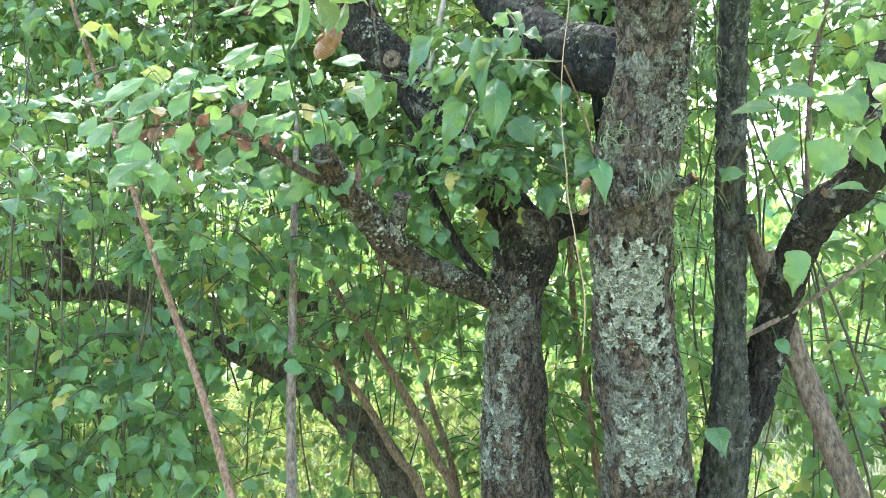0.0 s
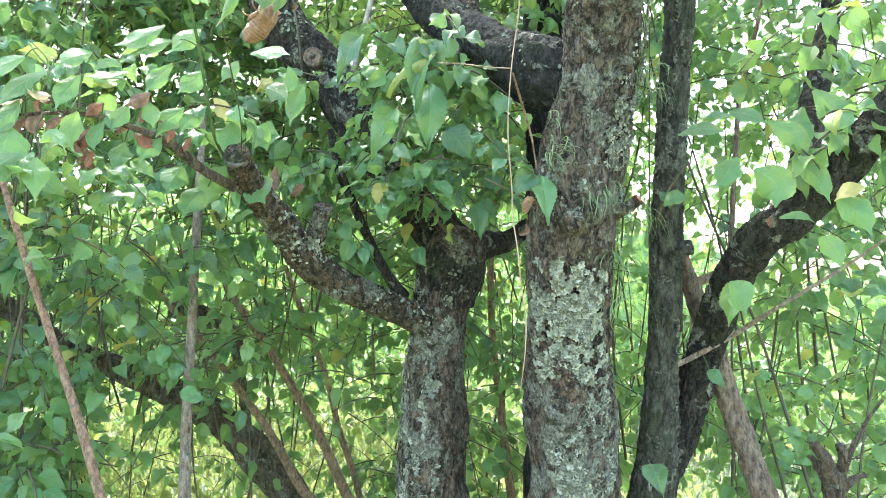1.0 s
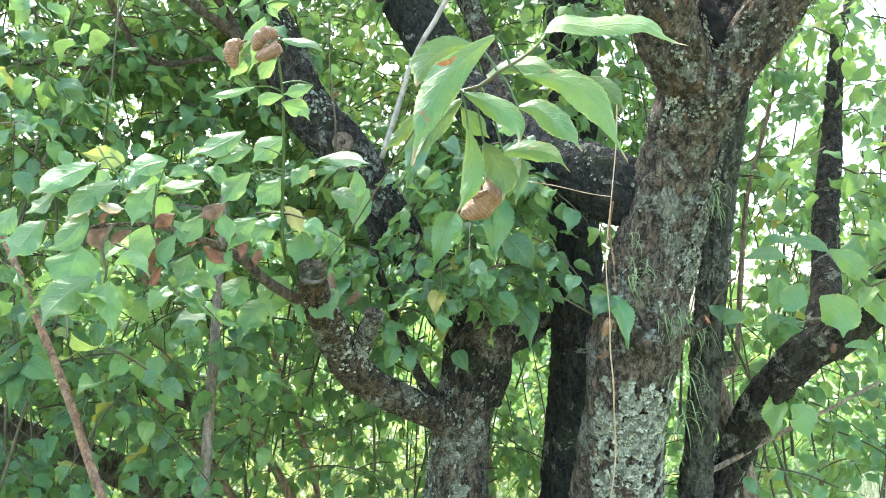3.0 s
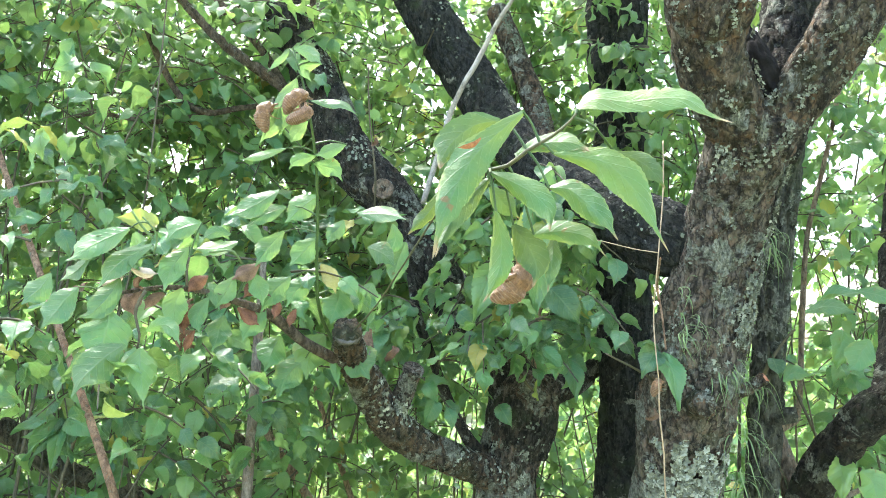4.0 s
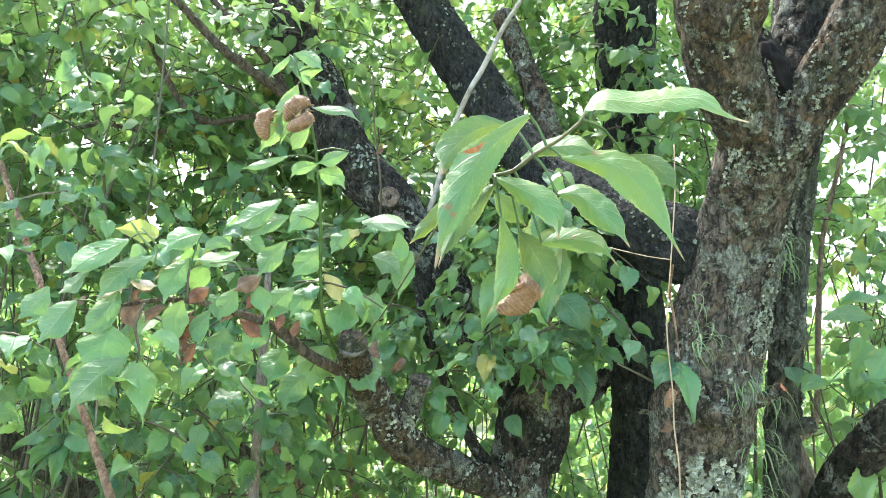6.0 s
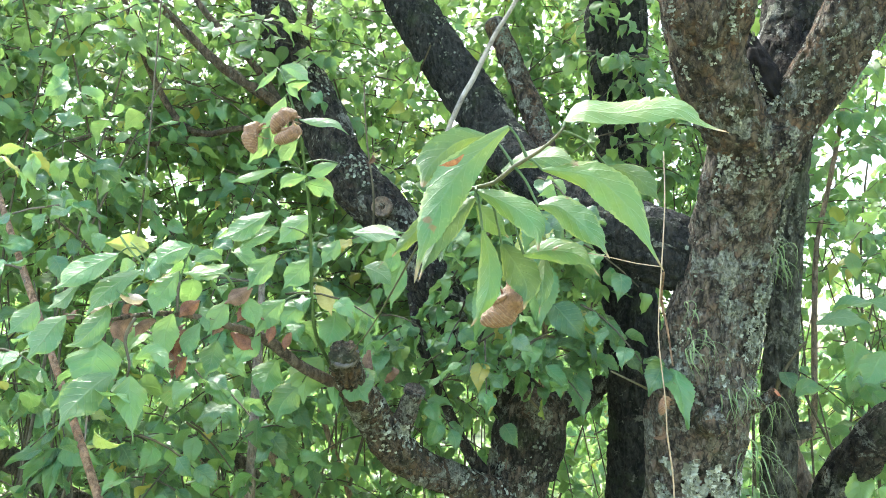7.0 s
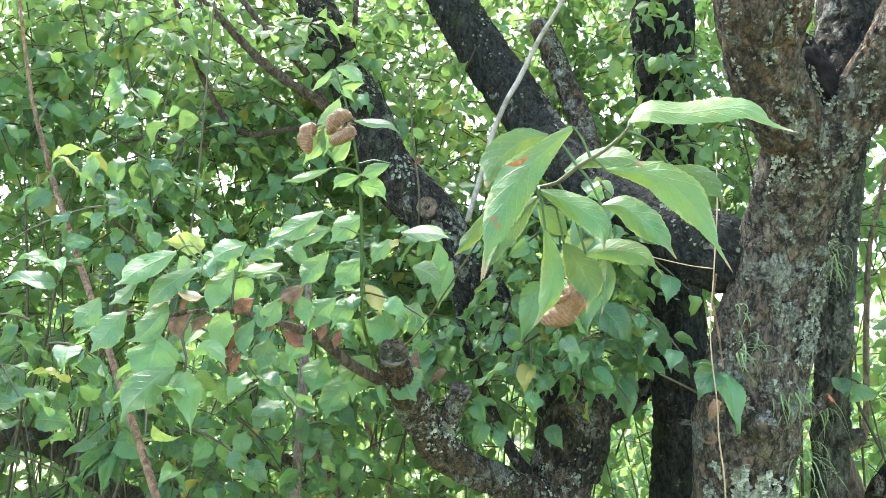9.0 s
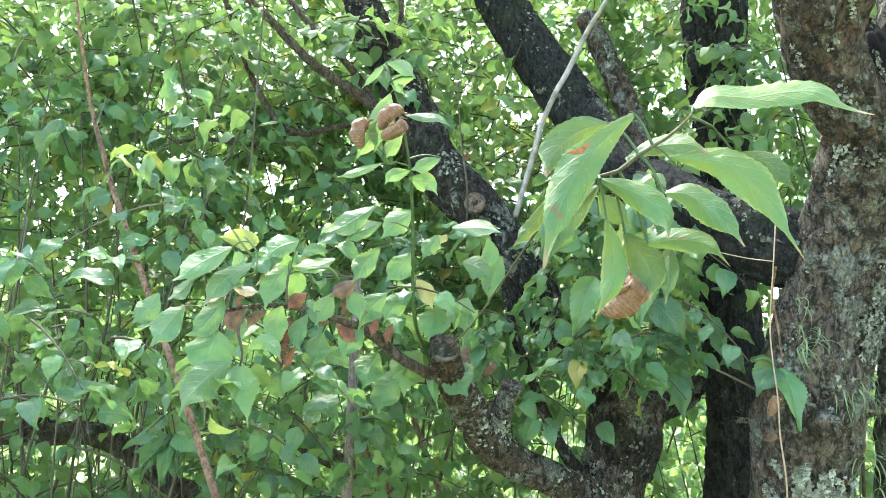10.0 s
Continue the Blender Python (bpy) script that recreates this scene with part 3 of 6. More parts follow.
def clumpy(p, scale=2.2, cut=0.42):
    """Foliage gathers in clumps with gaps between."""
    return fbm(p * scale + 5.1, 3) > cut


def foliage(tree, draw, count, length, leaves, size, aspect, seed, singles=0, near=None, label="", clear=True):
    """Twigs and leaves for a tree: the nearest leaves single, the rest as one crown."""
    r = np.random.default_rng(seed)
    lines, pos, way, face, sz = twig_sprays(count, draw, length, leaves, size, r)
    ok = (CLEAR(pos) | (not clear)) & ~OPEN(pos)
    tw = (CLEAR(lines[:, 0]) & CLEAR(lines[:, -1]) | (not clear)) & ~OPEN(lines[:, 2])
    pos, way, face, sz = pos[ok], way[ok], face[ok], sz[ok]
    zero = origin(tree)
    part("twig_spray", twig_mesh("twig_spray", lines[tw], 0.0022, 0.001, TWIG, zero), tree, kind="stuff")
    if singles:
        order = np.argsort(np.linalg.norm(pos - np.array(near), axis=1))
        one, rest = order[:singles], order[singles:]
        R = frames_of(way[one], face[one])
        for q, i in enumerate(one):
            ob = part("leaf", MIDDLE[q % len(MIDDLE)], tree)
            m = Matrix(R[q].tolist()).to_4x4()
            ob.matrix_basis = Matrix.Translation(Vector(pos[i]) - zero) @ m @ Matrix.Diagonal((sz[i], sz[i] * aspect / 0.58, sz[i], 1))
        pos, way, face, sz = pos[rest], way[rest], face[rest], sz[rest]
    if len(pos):
        part("crown", crown_mesh("crown", pos, way, face, sz, aspect, CROWN, zero), tree, label, "stuff")


def CLEAR(p):
    """Keeps loose foliage off the open room before the trunks and the lichen limb."""
    x, y, z = p[:, 0], p[:, 1], p[:, 2]
    front = np.select([x < -0.62, x < -0.38, x < -0.12, x < 0.47, x < 0.62], [1.16, 1.28, 1.56, 1.74, 1.55], 1.30)
    front = np.where((z > 2.02) & (x < -0.1), np.minimum(front, 1.5), front)
    front = np.where(z > 2.6, 0.9, front)
    return y > front


def OPEN(p):
    """Thin, open spots low on the left, where the mossy trunk and the slanting stems show."""
    x, y, z = p[:, 0], p[:, 1], p[:, 2]
    u, v = (x - 0.06) / (y + 0.1), (z - 1.48) / (y + 0.1)
    some = lattice(*(np.floor(p * 900).astype(np.int64).T))
    low = (u > -0.46) & (u < -0.10) & (v < -0.09) & (some < np.where(y < 1.95, 0.78, 0.5))
    fork = (u > -0.76) & (u < -0.58) & (v > -0.04) & (v < 0.09) & (some < 0.9) & (y < 2.1)
    shut = low | fork
    for key in (("young_tree", "trunk"), ("grey_sapling", "trunk"), ("forked_tree", "brown_twig")):
        l = LINES[key][::4]
        near = np.argmin(np.abs(l[None, :, 2] - z[:, None]), 1) if key[1] == "trunk" else np.argmin(np.abs(l[None, :, 0] - x[:, None]), 1)
        q = l[near]
        gap = np.abs(q[:, 0] - x) if key[1] == "trunk" else np.abs(q[:, 2] - z)
        shut |= (gap < 0.045) & (y < q[:, 1] + 0.03) & (some < (0.9 if key[0] == "young_tree" else 0.4)) & (np.abs(q[:, 2] - z) < 0.06)
    for name, clear_part in (("brown_sapling", 0.88), ("brown_sapling.001", 0.8), ("brown_sapling.002", 0.6)):
        l = LINES[(name, "trunk")]
        l = l[l[:, 2] > 0.8][::4]
        lu, lv = l[:, 0] / l[:, 1], (l[:, 2] - 1.5) / l[:, 1]
        gap = np.abs(np.interp((z - 1.5) / y, lv, lu) - x / y)
        shut |= (gap < 0.022) & ((z - 1.5) / y < lv.max()) & (y < 1.93) & (some < clear_part)
    right_gap = (u > 0.44) & (u < 0.62) & (v > -0.03) & (v < 0.06) & (y > 1.5) & (some < 0.8)
    shut |= right_gap
    ex, ey, ez = -0.22, 0.10, 1.70
    l = LINES[("mossy_tree", "trunk")]
    l = l[(l[:, 0] < -0.75)][::3]
    lu, lv = (l[:, 0] - ex) / (l[:, 1] - ey), (l[:, 2] - ez) / (l[:, 1] - ey)
    du, dv = (x - ex) / (y - ey), (z - ez) / (y - ey)
    gap = np.abs(np.interp(du, lu[::-1], lv[::-1]) - dv)
    l = LINES[("young_tree", "trunk")]
    l = l[(l[:, 2] > 1.0)][::3]
    stem_u, stem_v = (l[:, 0] - ex) / (l[:, 1] - ey), (l[:, 2] - ez) / (l[:, 1] - ey)
    order = np.argsort(stem_v)
    by_stem = np.abs(np.interp(dv, stem_v[order], stem_u[order]) - du) < 0.02
    shut |= by_stem & (dv > stem_v.min()) & (dv < 0.02) & (y < np.interp(dv, stem_v[order], l[order, 1]) + 0.02) & (some < 0.85)
    return shut | ((gap < 0.03) & (du < lu.max()) & (y < 2.05) & (some < 0.85))


# ---- ground and distance ----
rings, spokes = [0.0, 1, 2, 3, 4, 6, 8, 11, 15, 22, 35, 60, 120, 300, 900], 48
gv = [(rr * math.cos(2 * math.pi * s / spokes), 2 + rr * math.sin(2 * math.pi * s / spokes), 0.10 * (noise.noise((rr * 0.3, s * 0.4, 1.0)) if 0 < rr < 60 else 0) - 0.05) for rr in rings for s in range(spokes)]
gf = [(a * spokes + s, a * spokes + (s + 1) % spokes, (a + 1) * spokes + (s + 1) % spokes, (a + 1) * spokes + s) for a in range(len(rings) - 1) for s in range(spokes)]
ground = new("ground", mesh_of("ground", gv, gf, GROUND))
tagged(ground, "sunlit rough grassy ground under the trees", "ground", kind="structure")


def grass(name, n, lo, hi, tall, seed, label):
    r = np.random.default_rng(seed)
    p = np.stack([r.uniform(lo[0], hi[0], n), r.uniform(lo[1], hi[1], n), np.full(n, -0.08)], -1)
    h, a, w = r.uniform(*tall, n), r.uniform(0, 6.283, n), r.uniform(0.003, 0.007, n)
    out, side = np.stack([np.cos(a), np.sin(a), 0 * a], -1), np.stack([-np.sin(a), np.cos(a), 0 * a], -1)
    rows = []
    for s, k in ((0, 1.0), (0.4, 0.9), (0.75, 0.6), (1.0, 0.08)):
        c = p + out * (h * 0.45 * s * s)[:, None] + np.array([0, 0, 1.0]) * (h * (s - 0.2 * s * s))[:, None]
        rows += [c - side * (w * k)[:, None], c + side * (w * k)[:, None]]
    v = np.stack(rows, 1).reshape(-1, 3)
    f = np.concatenate([np.stack([np.arange(n) * 8 + o + d for d in (0, 1, 3, 2)], -1) for o in (0, 2, 4)])
    return tagged(new(name, mesh_of(name, v, f, GRASS)), label, "grass", kind="stuff")


grass("tall_grass", 16000, (-5, 2.3), (5, 9), (0.25, 0.75), 5, "tall pale green grass growing behind the trees")


def far_trees(name, n, lo, hi, size, seed, label, cut, aspect=0.6, look_of=CROWN):
    r = np.random.default_rng(seed)
    p = box_draw(lo, hi, lambda q: (fbm(q * (0.35, 0.35, 0.45) + seed, 3) > cut) & (q[:, 2] < hi[2] * np.where(q[:, 0] > 0.38 * q[:, 1], 0.36, np.where(q[:, 0] > 0.25 * q[:, 1], 0.62, 1.0)) * (0.55 + 0.6 * vnoise(q * (0.25, 0.25, 0)))), seed)(n)
    w = np.array([0, 0, -0.7]) + r.normal(0, 0.5, p.shape)
    w /= np.linalg.norm(w, axis=1)[:, None]
    f = np.array([0, -0.4, 0.8]) + r.normal(0, 0.5, p.shape)
    return tagged(new(name, crown_mesh(name, p, w, f, r.uniform(*size, n), aspect, look_of, (0, 0, 0))), label, "trees", kind="stuff")


far_trees("undergrowth", 15000, (-2.8, 2.3, 0.0), (1.4, 3.8, 1.35), (0.05, 0.10), 30, "pale narrow-leaved undergrowth behind the trunks", 0.40, 0.16, UNDERGROWTH)
far_trees("far_thicket", 16000, (-9, 6.0, 0.0), (9, 9.0, 2.7), (0.09, 0.16), 31, "sunlit green thicket beyond the grass", 0.45)
far_trees("far_woods", 20000, (-30, 16, 0.0), (30, 24, 5.6), (0.28, 0.5), 32, "distant green woods in hazy light", 0.42)

# ---- the trees ----
old_tree = thing("old_tree", (0.28, 1.50, 0), "old leaning fruit tree with flaking brown bark and grey-green lichen", "tree", "grove trees")
rear_tree = thing("ivy_tree", (0.19, 1.65, 0), "dark trunk hung with small green leaves, close behind another", "tree", "grove trees")
slim_tree = thing("slim_tree", (0.42, 1.50, 0), "slim grey tree with a dark leaning limb and crossing limb", "tree", "grove trees")
fork_tree = thing("forked_tree", (-0.03, 1.55, 0), "forked tree with a sawn lichen-covered limb and leafy twigs", "tree", "grove trees")
mossy_tree = thing("mossy_tree", (-0.05, 2.05, 0), "low spreading tree with a dark mossy bent trunk", "tree", "grove trees")
gnarled_stump = thing("gnarled_stump", (0.65, 1.25, 0), "gnarled weathered stump with thin bare shoots", "stump")
young_tree = thing("young_tree", (-0.25, 1.0, 0), "thin reddish-brown young tree with drooping green leaves", "tree", "saplings")
grey_sapling = thing("grey_sapling", (-0.47, 1.30, 0), "thin straight grey sapling stem", "sapling", "saplings")
brown_sapling = thing("brown_sapling", (0.1, 2.1, 0), "slanting smooth brown sapling stem", "sapling", "saplings")
brown_sapling_b = thing("brown_sapling", (-0.3, 2.2, 0), "slanting smooth brown sapling stem", "sapling", "saplings")
brown_sapling_c = thing("brown_sapling", (-0.2, 2.2, 0), "slanting smooth brown sapling stem", "sapling", "saplings")
dark_sapling = thing("slim_sapling", (0.2, 1.95, 0), "thin brown upright sapling between the trunks", "sapling", "saplings")
weathered_branch = thing("dead_branch", (-0.1, 1.6, 2.0), "thin bleached dead branch caught in the limbs", "branch")
dry_vine = thing("dry_vine", (0.1, 1.0, 1.6), "dry tan vine hanging down beside the trunk", "vine")
bare_twig = thing("bare_twig", (0.1, 1.2, 1.6), "thin bare twigs beside the trunks", "twig")
front_sprig = thing("leafy_sprig", (-0.13, 0.56, 1.8), "pale green leafy sprig with curling serrated leaves", "twig")
for ob, mat in ((old_tree, BARK), (rear_tree, BARK_BLACKISH), (slim_tree, BARK_SLIM), (fork_tree, BARK_DARK), (mossy_tree, BARK_MOSSY), (gnarled_stump, BARK_BRANCH), (young_tree, BARK_STEM),
                (grey_sapling, BARK_GREY), (brown_sapling, BARK_BROWN), (brown_sapling_b, BARK_BROWN), (brown_sapling_c, BARK_BROWN), (dark_sapling, BARK_BROWN),
                (weathered_branch, PALE), (dry_vine, VINE), (bare_twig, TWIG), (front_sprig, SPRIG_TWIG)):
    LIMB_LOOK[ob.name] = mat
for ob, name, mat in ((old_tree, "trunk", BARK_LICHEN), (fork_tree, "trunk", BARK_LICHEN), (fork_tree, "lichen_limb", BARK), (fork_tree, "stub", BARK_LICHEN), (fork_tree, "knot", BARK), (fork_tree, "brown_twig", BARK_BRANCH), (fork_tree, "side_twig", TWIG), (fork_tree, "green_shoot", SHOOT),
                      (fork_tree, "upper_branch", BARK_BRANCH), (old_tree, "broken_stub", BARK), (old_tree, "side_limb", BARK_BLACKISH), (dry_vine, "dead_stem", BARK_STEM), (slim_tree, "pale_twig", BARK_GREY), (slim_tree, "crossing_limb", BARK_TAN), (old_tree, "rotten_hollow", CREVICE_SHADE), (old_tree, "middle_limb", BARK_DARK), (fork_tree, "leaf_stalk", FERN), (slim_tree, "leaning_limb", BARK_DARK), (slim_tree, "upper_limb", BARK_DARK), (slim_tree, "side_stem", BARK_TAN)):
    LIMB_LOOK[(ob.name, name)] = mat

limb(old_tree, "trunk", [(0.237, 1.389, 0.975, 0.0962), (0.228, 1.321, 1.126, 0.08), (0.216, 1.266, 1.314, 0.0743), (0.206, 1.219, 1.451, 0.0691), (0.204, 1.167, 1.597, 0.0693), (0.241, 1.115, 1.821, 0.0611), (0.242, 1.041, 1.928, 0.0569), (0.248, 1.01, 1.971, 0.0594), (0.244, 0.992, 1.991, 0.0482)], fine=1, root=1)
limb(old_tree, "left_limb", [(0.233, 1.008, 1.955, 0.0406), (0.185, 0.977, 2.012, 0.0446), (0.163, 0.956, 2.063, 0.0467), (0.151, 0.927, 2.123, 0.0554), (0.148, 0.934, 2.217, 0.0594), (0.161, 0.987, 2.4, 0.0615)], fine=1, top=0.9)
limb(old_tree, "right_limb", [(0.253, 1.008, 1.951, 0.0369), (0.287, 0.989, 1.993, 0.038), (0.325, 0.968, 2.052, 0.0405), (0.357, 0.946, 2.118, 0.0429), (0.406, 0.93, 2.199, 0.0429), (0.5, 0.934, 2.339, 0.0413)], fine=1, top=0.9)
limb(old_tree, "middle_limb", [(0.284, 1.047, 1.942, 0.0346), (0.303, 1.037, 2.007, 0.0384), (0.325, 1.053, 2.091, 0.042), (0.351, 1.075, 2.204, 0.0428), (0.37, 1.083, 2.344, 0.0406), (0.4, 1.113, 2.538, 0.0392)], fine=1, top=0.9)
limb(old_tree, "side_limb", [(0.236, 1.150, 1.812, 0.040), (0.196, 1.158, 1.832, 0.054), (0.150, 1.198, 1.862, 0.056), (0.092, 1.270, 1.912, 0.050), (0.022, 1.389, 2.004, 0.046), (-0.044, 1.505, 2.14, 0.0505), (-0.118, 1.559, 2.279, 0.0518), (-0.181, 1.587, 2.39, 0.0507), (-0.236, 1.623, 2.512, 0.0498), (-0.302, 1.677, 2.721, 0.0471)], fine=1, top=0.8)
limb(old_tree, "short_limb", [(0.057, 1.404, 2.023, 0.0187), (0.055, 1.465, 2.095, 0.0207), (0.032, 1.511, 2.202, 0.0228), (0.004, 1.539, 2.297, 0.0222), (-0.024, 1.559, 2.378, 0.0203)], fine=2)
limb(old_tree, "cut_knob", [(0.188, 1.127, 1.593, 0.0235), (0.192, 1.091, 1.598, 0.0185), (0.191, 1.071, 1.599, 0.0157)], fine=2)
limb(old_tree, "broken_stub", [(0.251, 1.136, 1.606, 0.0165), (0.272, 1.12, 1.615, 0.0100), (0.286, 1.117, 1.622, 0.0066), (0.3, 1.115, 1.632, 0.0078)], fine=2)
# dark tube added between the limbs to paint the crevice's shade
limb(old_tree, "rotten_hollow", [(0.243, 1.032, 2.13, 0.0078), (0.245, 1.022, 2.097, 0.0168), (0.245, 1.007, 2.059, 0.024), (0.257, 0.997, 2.02, 0.0221), (0.277, 0.989, 1.996, 0.0161), (0.293, 0.985, 1.984, 0.0073)], fine=1)
limb(rear_tree, "trunk", [(0.249, 1.636, 1.234, 0.0692), (0.242, 1.586, 1.389, 0.0588), (0.234, 1.532, 1.571, 0.0543), (0.228, 1.52, 1.747, 0.0535), (0.225, 1.526, 1.928, 0.0546), (0.234, 1.549, 2.133, 0.0561), (0.236, 1.555, 2.295, 0.0596), (0.237, 1.562, 2.451, 0.0607), (0.239, 1.576, 2.631, 0.0598), (0.246, 1.611, 2.936, 0.0549)], fine=1, root=1, top=0.9)
limb(slim_tree, "trunk", [(0.378, 1.451, 0.951, 0.0546), (0.386, 1.408, 1.1, 0.0447), (0.393, 1.378, 1.193, 0.0356), (0.395, 1.339, 1.363, 0.0297), (0.394, 1.299, 1.556, 0.027), (0.397, 1.251, 1.797, 0.0253), (0.402, 1.207, 1.978, 0.0255), (0.414, 1.187, 2.161, 0.0244), (0.441, 1.205, 2.388, 0.0231)], fine=1, root=1, top=0.8)
limb(slim_tree, "leaning_limb", [(0.388, 1.440, 0.93, 0.030), (0.398, 1.430, 1.03, 0.032), (0.417, 1.421, 1.13, 0.0323), (0.45, 1.416, 1.227, 0.0344), (0.48, 1.39, 1.347, 0.0329), (0.493, 1.303, 1.475, 0.034), (0.513, 1.208, 1.567, 0.0335), (0.555, 1.166, 1.607, 0.0333), (0.606, 1.123, 1.672, 0.033), (0.653, 1.069, 1.747, 0.0299), (0.719, 1.024, 1.829, 0.0272), (0.8, 0.999, 1.923, 0.0251)], fine=1, top=0.8)
limb(slim_tree, "upper_limb", [(0.559, 1.217, 1.598, 0.0281), (0.627, 1.293, 1.674, 0.027), (0.687, 1.368, 1.769, 0.0265), (0.724, 1.413, 1.855, 0.0253), (0.771, 1.457, 1.97, 0.0228), (0.814, 1.501, 2.091, 0.0188), (0.875, 1.56, 2.302, 0.0148)], fine=2, top=0.5)
limb(slim_tree, "crossing_limb", [(0.447, 1.378, 1.57, 0.0121), (0.464, 1.401, 1.522, 0.0153), (0.499, 1.416, 1.43, 0.0206), (0.521, 1.41, 1.344, 0.0225), (0.555, 1.396, 1.23, 0.0232), (0.589, 1.372, 1.109, 0.0247), (0.63, 1.349, 0.977, 0.026)], fine=2)
limb(slim_tree, "pale_twig", [(0.406, 1.35, 1.347, 0.0046), (0.465, 1.338, 1.378, 0.0046), (0.522, 1.326, 1.412, 0.0046), (0.591, 1.253, 1.475, 0.0036), (0.66, 1.2, 1.531, 0.0028), (0.722, 1.147, 1.59, 0.002)], fine=3)
limb(slim_tree, "side_stem", [(0.501, 1.506, 1.502, 0.0102), (0.567, 1.541, 1.52, 0.0097), (0.612, 1.575, 1.548, 0.0064), (0.632, 1.577, 1.755, 0.0058), (0.644, 1.566, 1.908, 0.0051), (0.677, 1.557, 2.04, 0.0052), (0.704, 1.537, 2.182, 0.0052), (0.73, 1.522, 2.364, 0.0045), (0.757, 1.512, 2.578, 0.0038)], fine=3)
limb(slim_tree, "cut_stub", [(0.4, 1.279, 1.56, 0.0128), (0.418, 1.268, 1.564, 0.0127), (0.43, 1.263, 1.566, 0.0107)], fine=2)
limb(gnarled_stump, "trunk", [(0.703, 1.35, 0.968, 0.0239), (0.663, 1.271, 1.131, 0.0194), (0.635, 1.238, 1.196, 0.0127), (0.604, 1.215, 1.24, 0.0073)], fine=1, root=1)
limb(gnarled_stump, "stub", [(0.662, 1.27, 1.15, 0.0130), (0.629, 1.248, 1.189, 0.0090), (0.607, 1.237, 1.213, 0.0063)], fine=2)
limb(gnarled_stump, "stub", [(0.665, 1.27, 1.15, 0.0119), (0.672, 1.257, 1.2, 0.0091), (0.663, 1.246, 1.231, 0.0080)], fine=2)
limb(gnarled_stump, "stub", [(0.667, 1.271, 1.14, 0.0108), (0.702, 1.279, 1.166, 0.0066), (0.725, 1.289, 1.171, 0.0050)], fine=2)
limb(gnarled_stump, "shoot", [(0.665, 1.271, 1.14, 0.0086), (0.682, 1.257, 1.21, 0.0053), (0.705, 1.244, 1.268, 0.0032), (0.728, 1.232, 1.308, 0.0021)], fine=3)
limb(fork_tree, "trunk", [(-0.025, 1.573, 0.908, 0.0829), (-0.025, 1.535, 1.068, 0.0743), (-0.019, 1.514, 1.281, 0.0646), (-0.012, 1.498, 1.396, 0.0596), (0.004, 1.492, 1.499, 0.0596), (0.025, 1.488, 1.579, 0.0596), (0.033, 1.486, 1.619, 0.0458)], fine=1, root=1)
limb(fork_tree, "main_limb", [(-0.001, 1.496, 1.475, 0.060), (0.014, 1.487, 1.545, 0.0655), (0.013, 1.543, 1.584, 0.0554), (-0.035, 1.522, 1.65, 0.0526), (-0.082, 1.501, 1.714, 0.0477), (-0.154, 1.492, 1.816, 0.0455), (-0.232, 1.5, 1.936, 0.0484), (-0.324, 1.522, 2.041, 0.0505), (-0.387, 1.558, 2.179, 0.0488), (-0.448, 1.594, 2.313, 0.0456), (-0.499, 1.623, 2.426, 0.0418), (-0.562, 1.664, 2.605, 0.0383)], fine=1, top=0.8)
limb(fork_tree, "knot", [(-0.251, 1.500, 1.966, 0.0260), (-0.254, 1.473, 1.964, 0.0215), (-0.256, 1.445, 1.962, 0.0185)], fine=2)
limb(fork_tree, "lichen_limb", [(-0.012, 1.486, 1.42, 0.0319), (-0.055, 1.435, 1.443, 0.0275), (-0.131, 1.373, 1.479, 0.0263), (-0.196, 1.311, 1.514, 0.0272), (-0.238, 1.269, 1.555, 0.0283), (-0.266, 1.216, 1.605, 0.0272), (-0.284, 1.144, 1.642, 0.0239), (-0.294, 1.082, 1.674, 0.0218), (-0.294, 1.041, 1.692, 0.0194)], fine=1)
limb(fork_tree, "stub", [(-0.228, 1.279, 1.56, 0.0197), (-0.217, 1.257, 1.593, 0.0184), (-0.201, 1.23, 1.636, 0.0161)], fine=2)
limb(fork_tree, "thin_limb", [(-0.077, 1.443, 1.483, 0.0133), (-0.098, 1.421, 1.511, 0.0109), (-0.128, 1.399, 1.565, 0.0097), (-0.168, 1.374, 1.66, 0.0085), (-0.191, 1.35, 1.72, 0.0084), (-0.206, 1.346, 1.794, 0.0063)], fine=3)
limb(fork_tree, "right_fork", [(0.036, 1.499, 1.562, 0.0461), (0.083, 1.518, 1.586, 0.0304), (0.139, 1.547, 1.599, 0.0215), (0.184, 1.575, 1.631, 0.0194)], fine=2)
limb(fork_tree, "brown_twig", [(-0.286, 1.165, 1.628, 0.0085), (-0.300, 1.125, 1.645, 0.0080), (-0.3490, 1.085, 1.6740, 0.0072), (-0.3650, 1.070, 1.6870, 0.0071), (-0.3840, 1.050, 1.7050, 0.0076), (-0.4050, 1.030, 1.7180, 0.0057), (-0.4320, 1.010, 1.7270, 0.0045), (-0.4650, 0.995, 1.7370, 0.0036), (-0.5020, 0.985, 1.7410, 0.0032), (-0.5320, 0.970, 1.7370, 0.0027), (-0.5510, 0.955, 1.7320, 0.0021), (-0.5690, 0.945, 1.7310, 0.0016)], fine=3)
limb(fork_tree, "side_twig", [(-0.5230, 0.955, 1.7340, 0.0022), (-0.5300, 0.955, 1.7220, 0.0020), (-0.5330, 0.955, 1.7060, 0.0018), (-0.5270, 0.955, 1.6840, 0.0015), (-0.5290, 0.955, 1.6680, 0.0012)], fine=4)
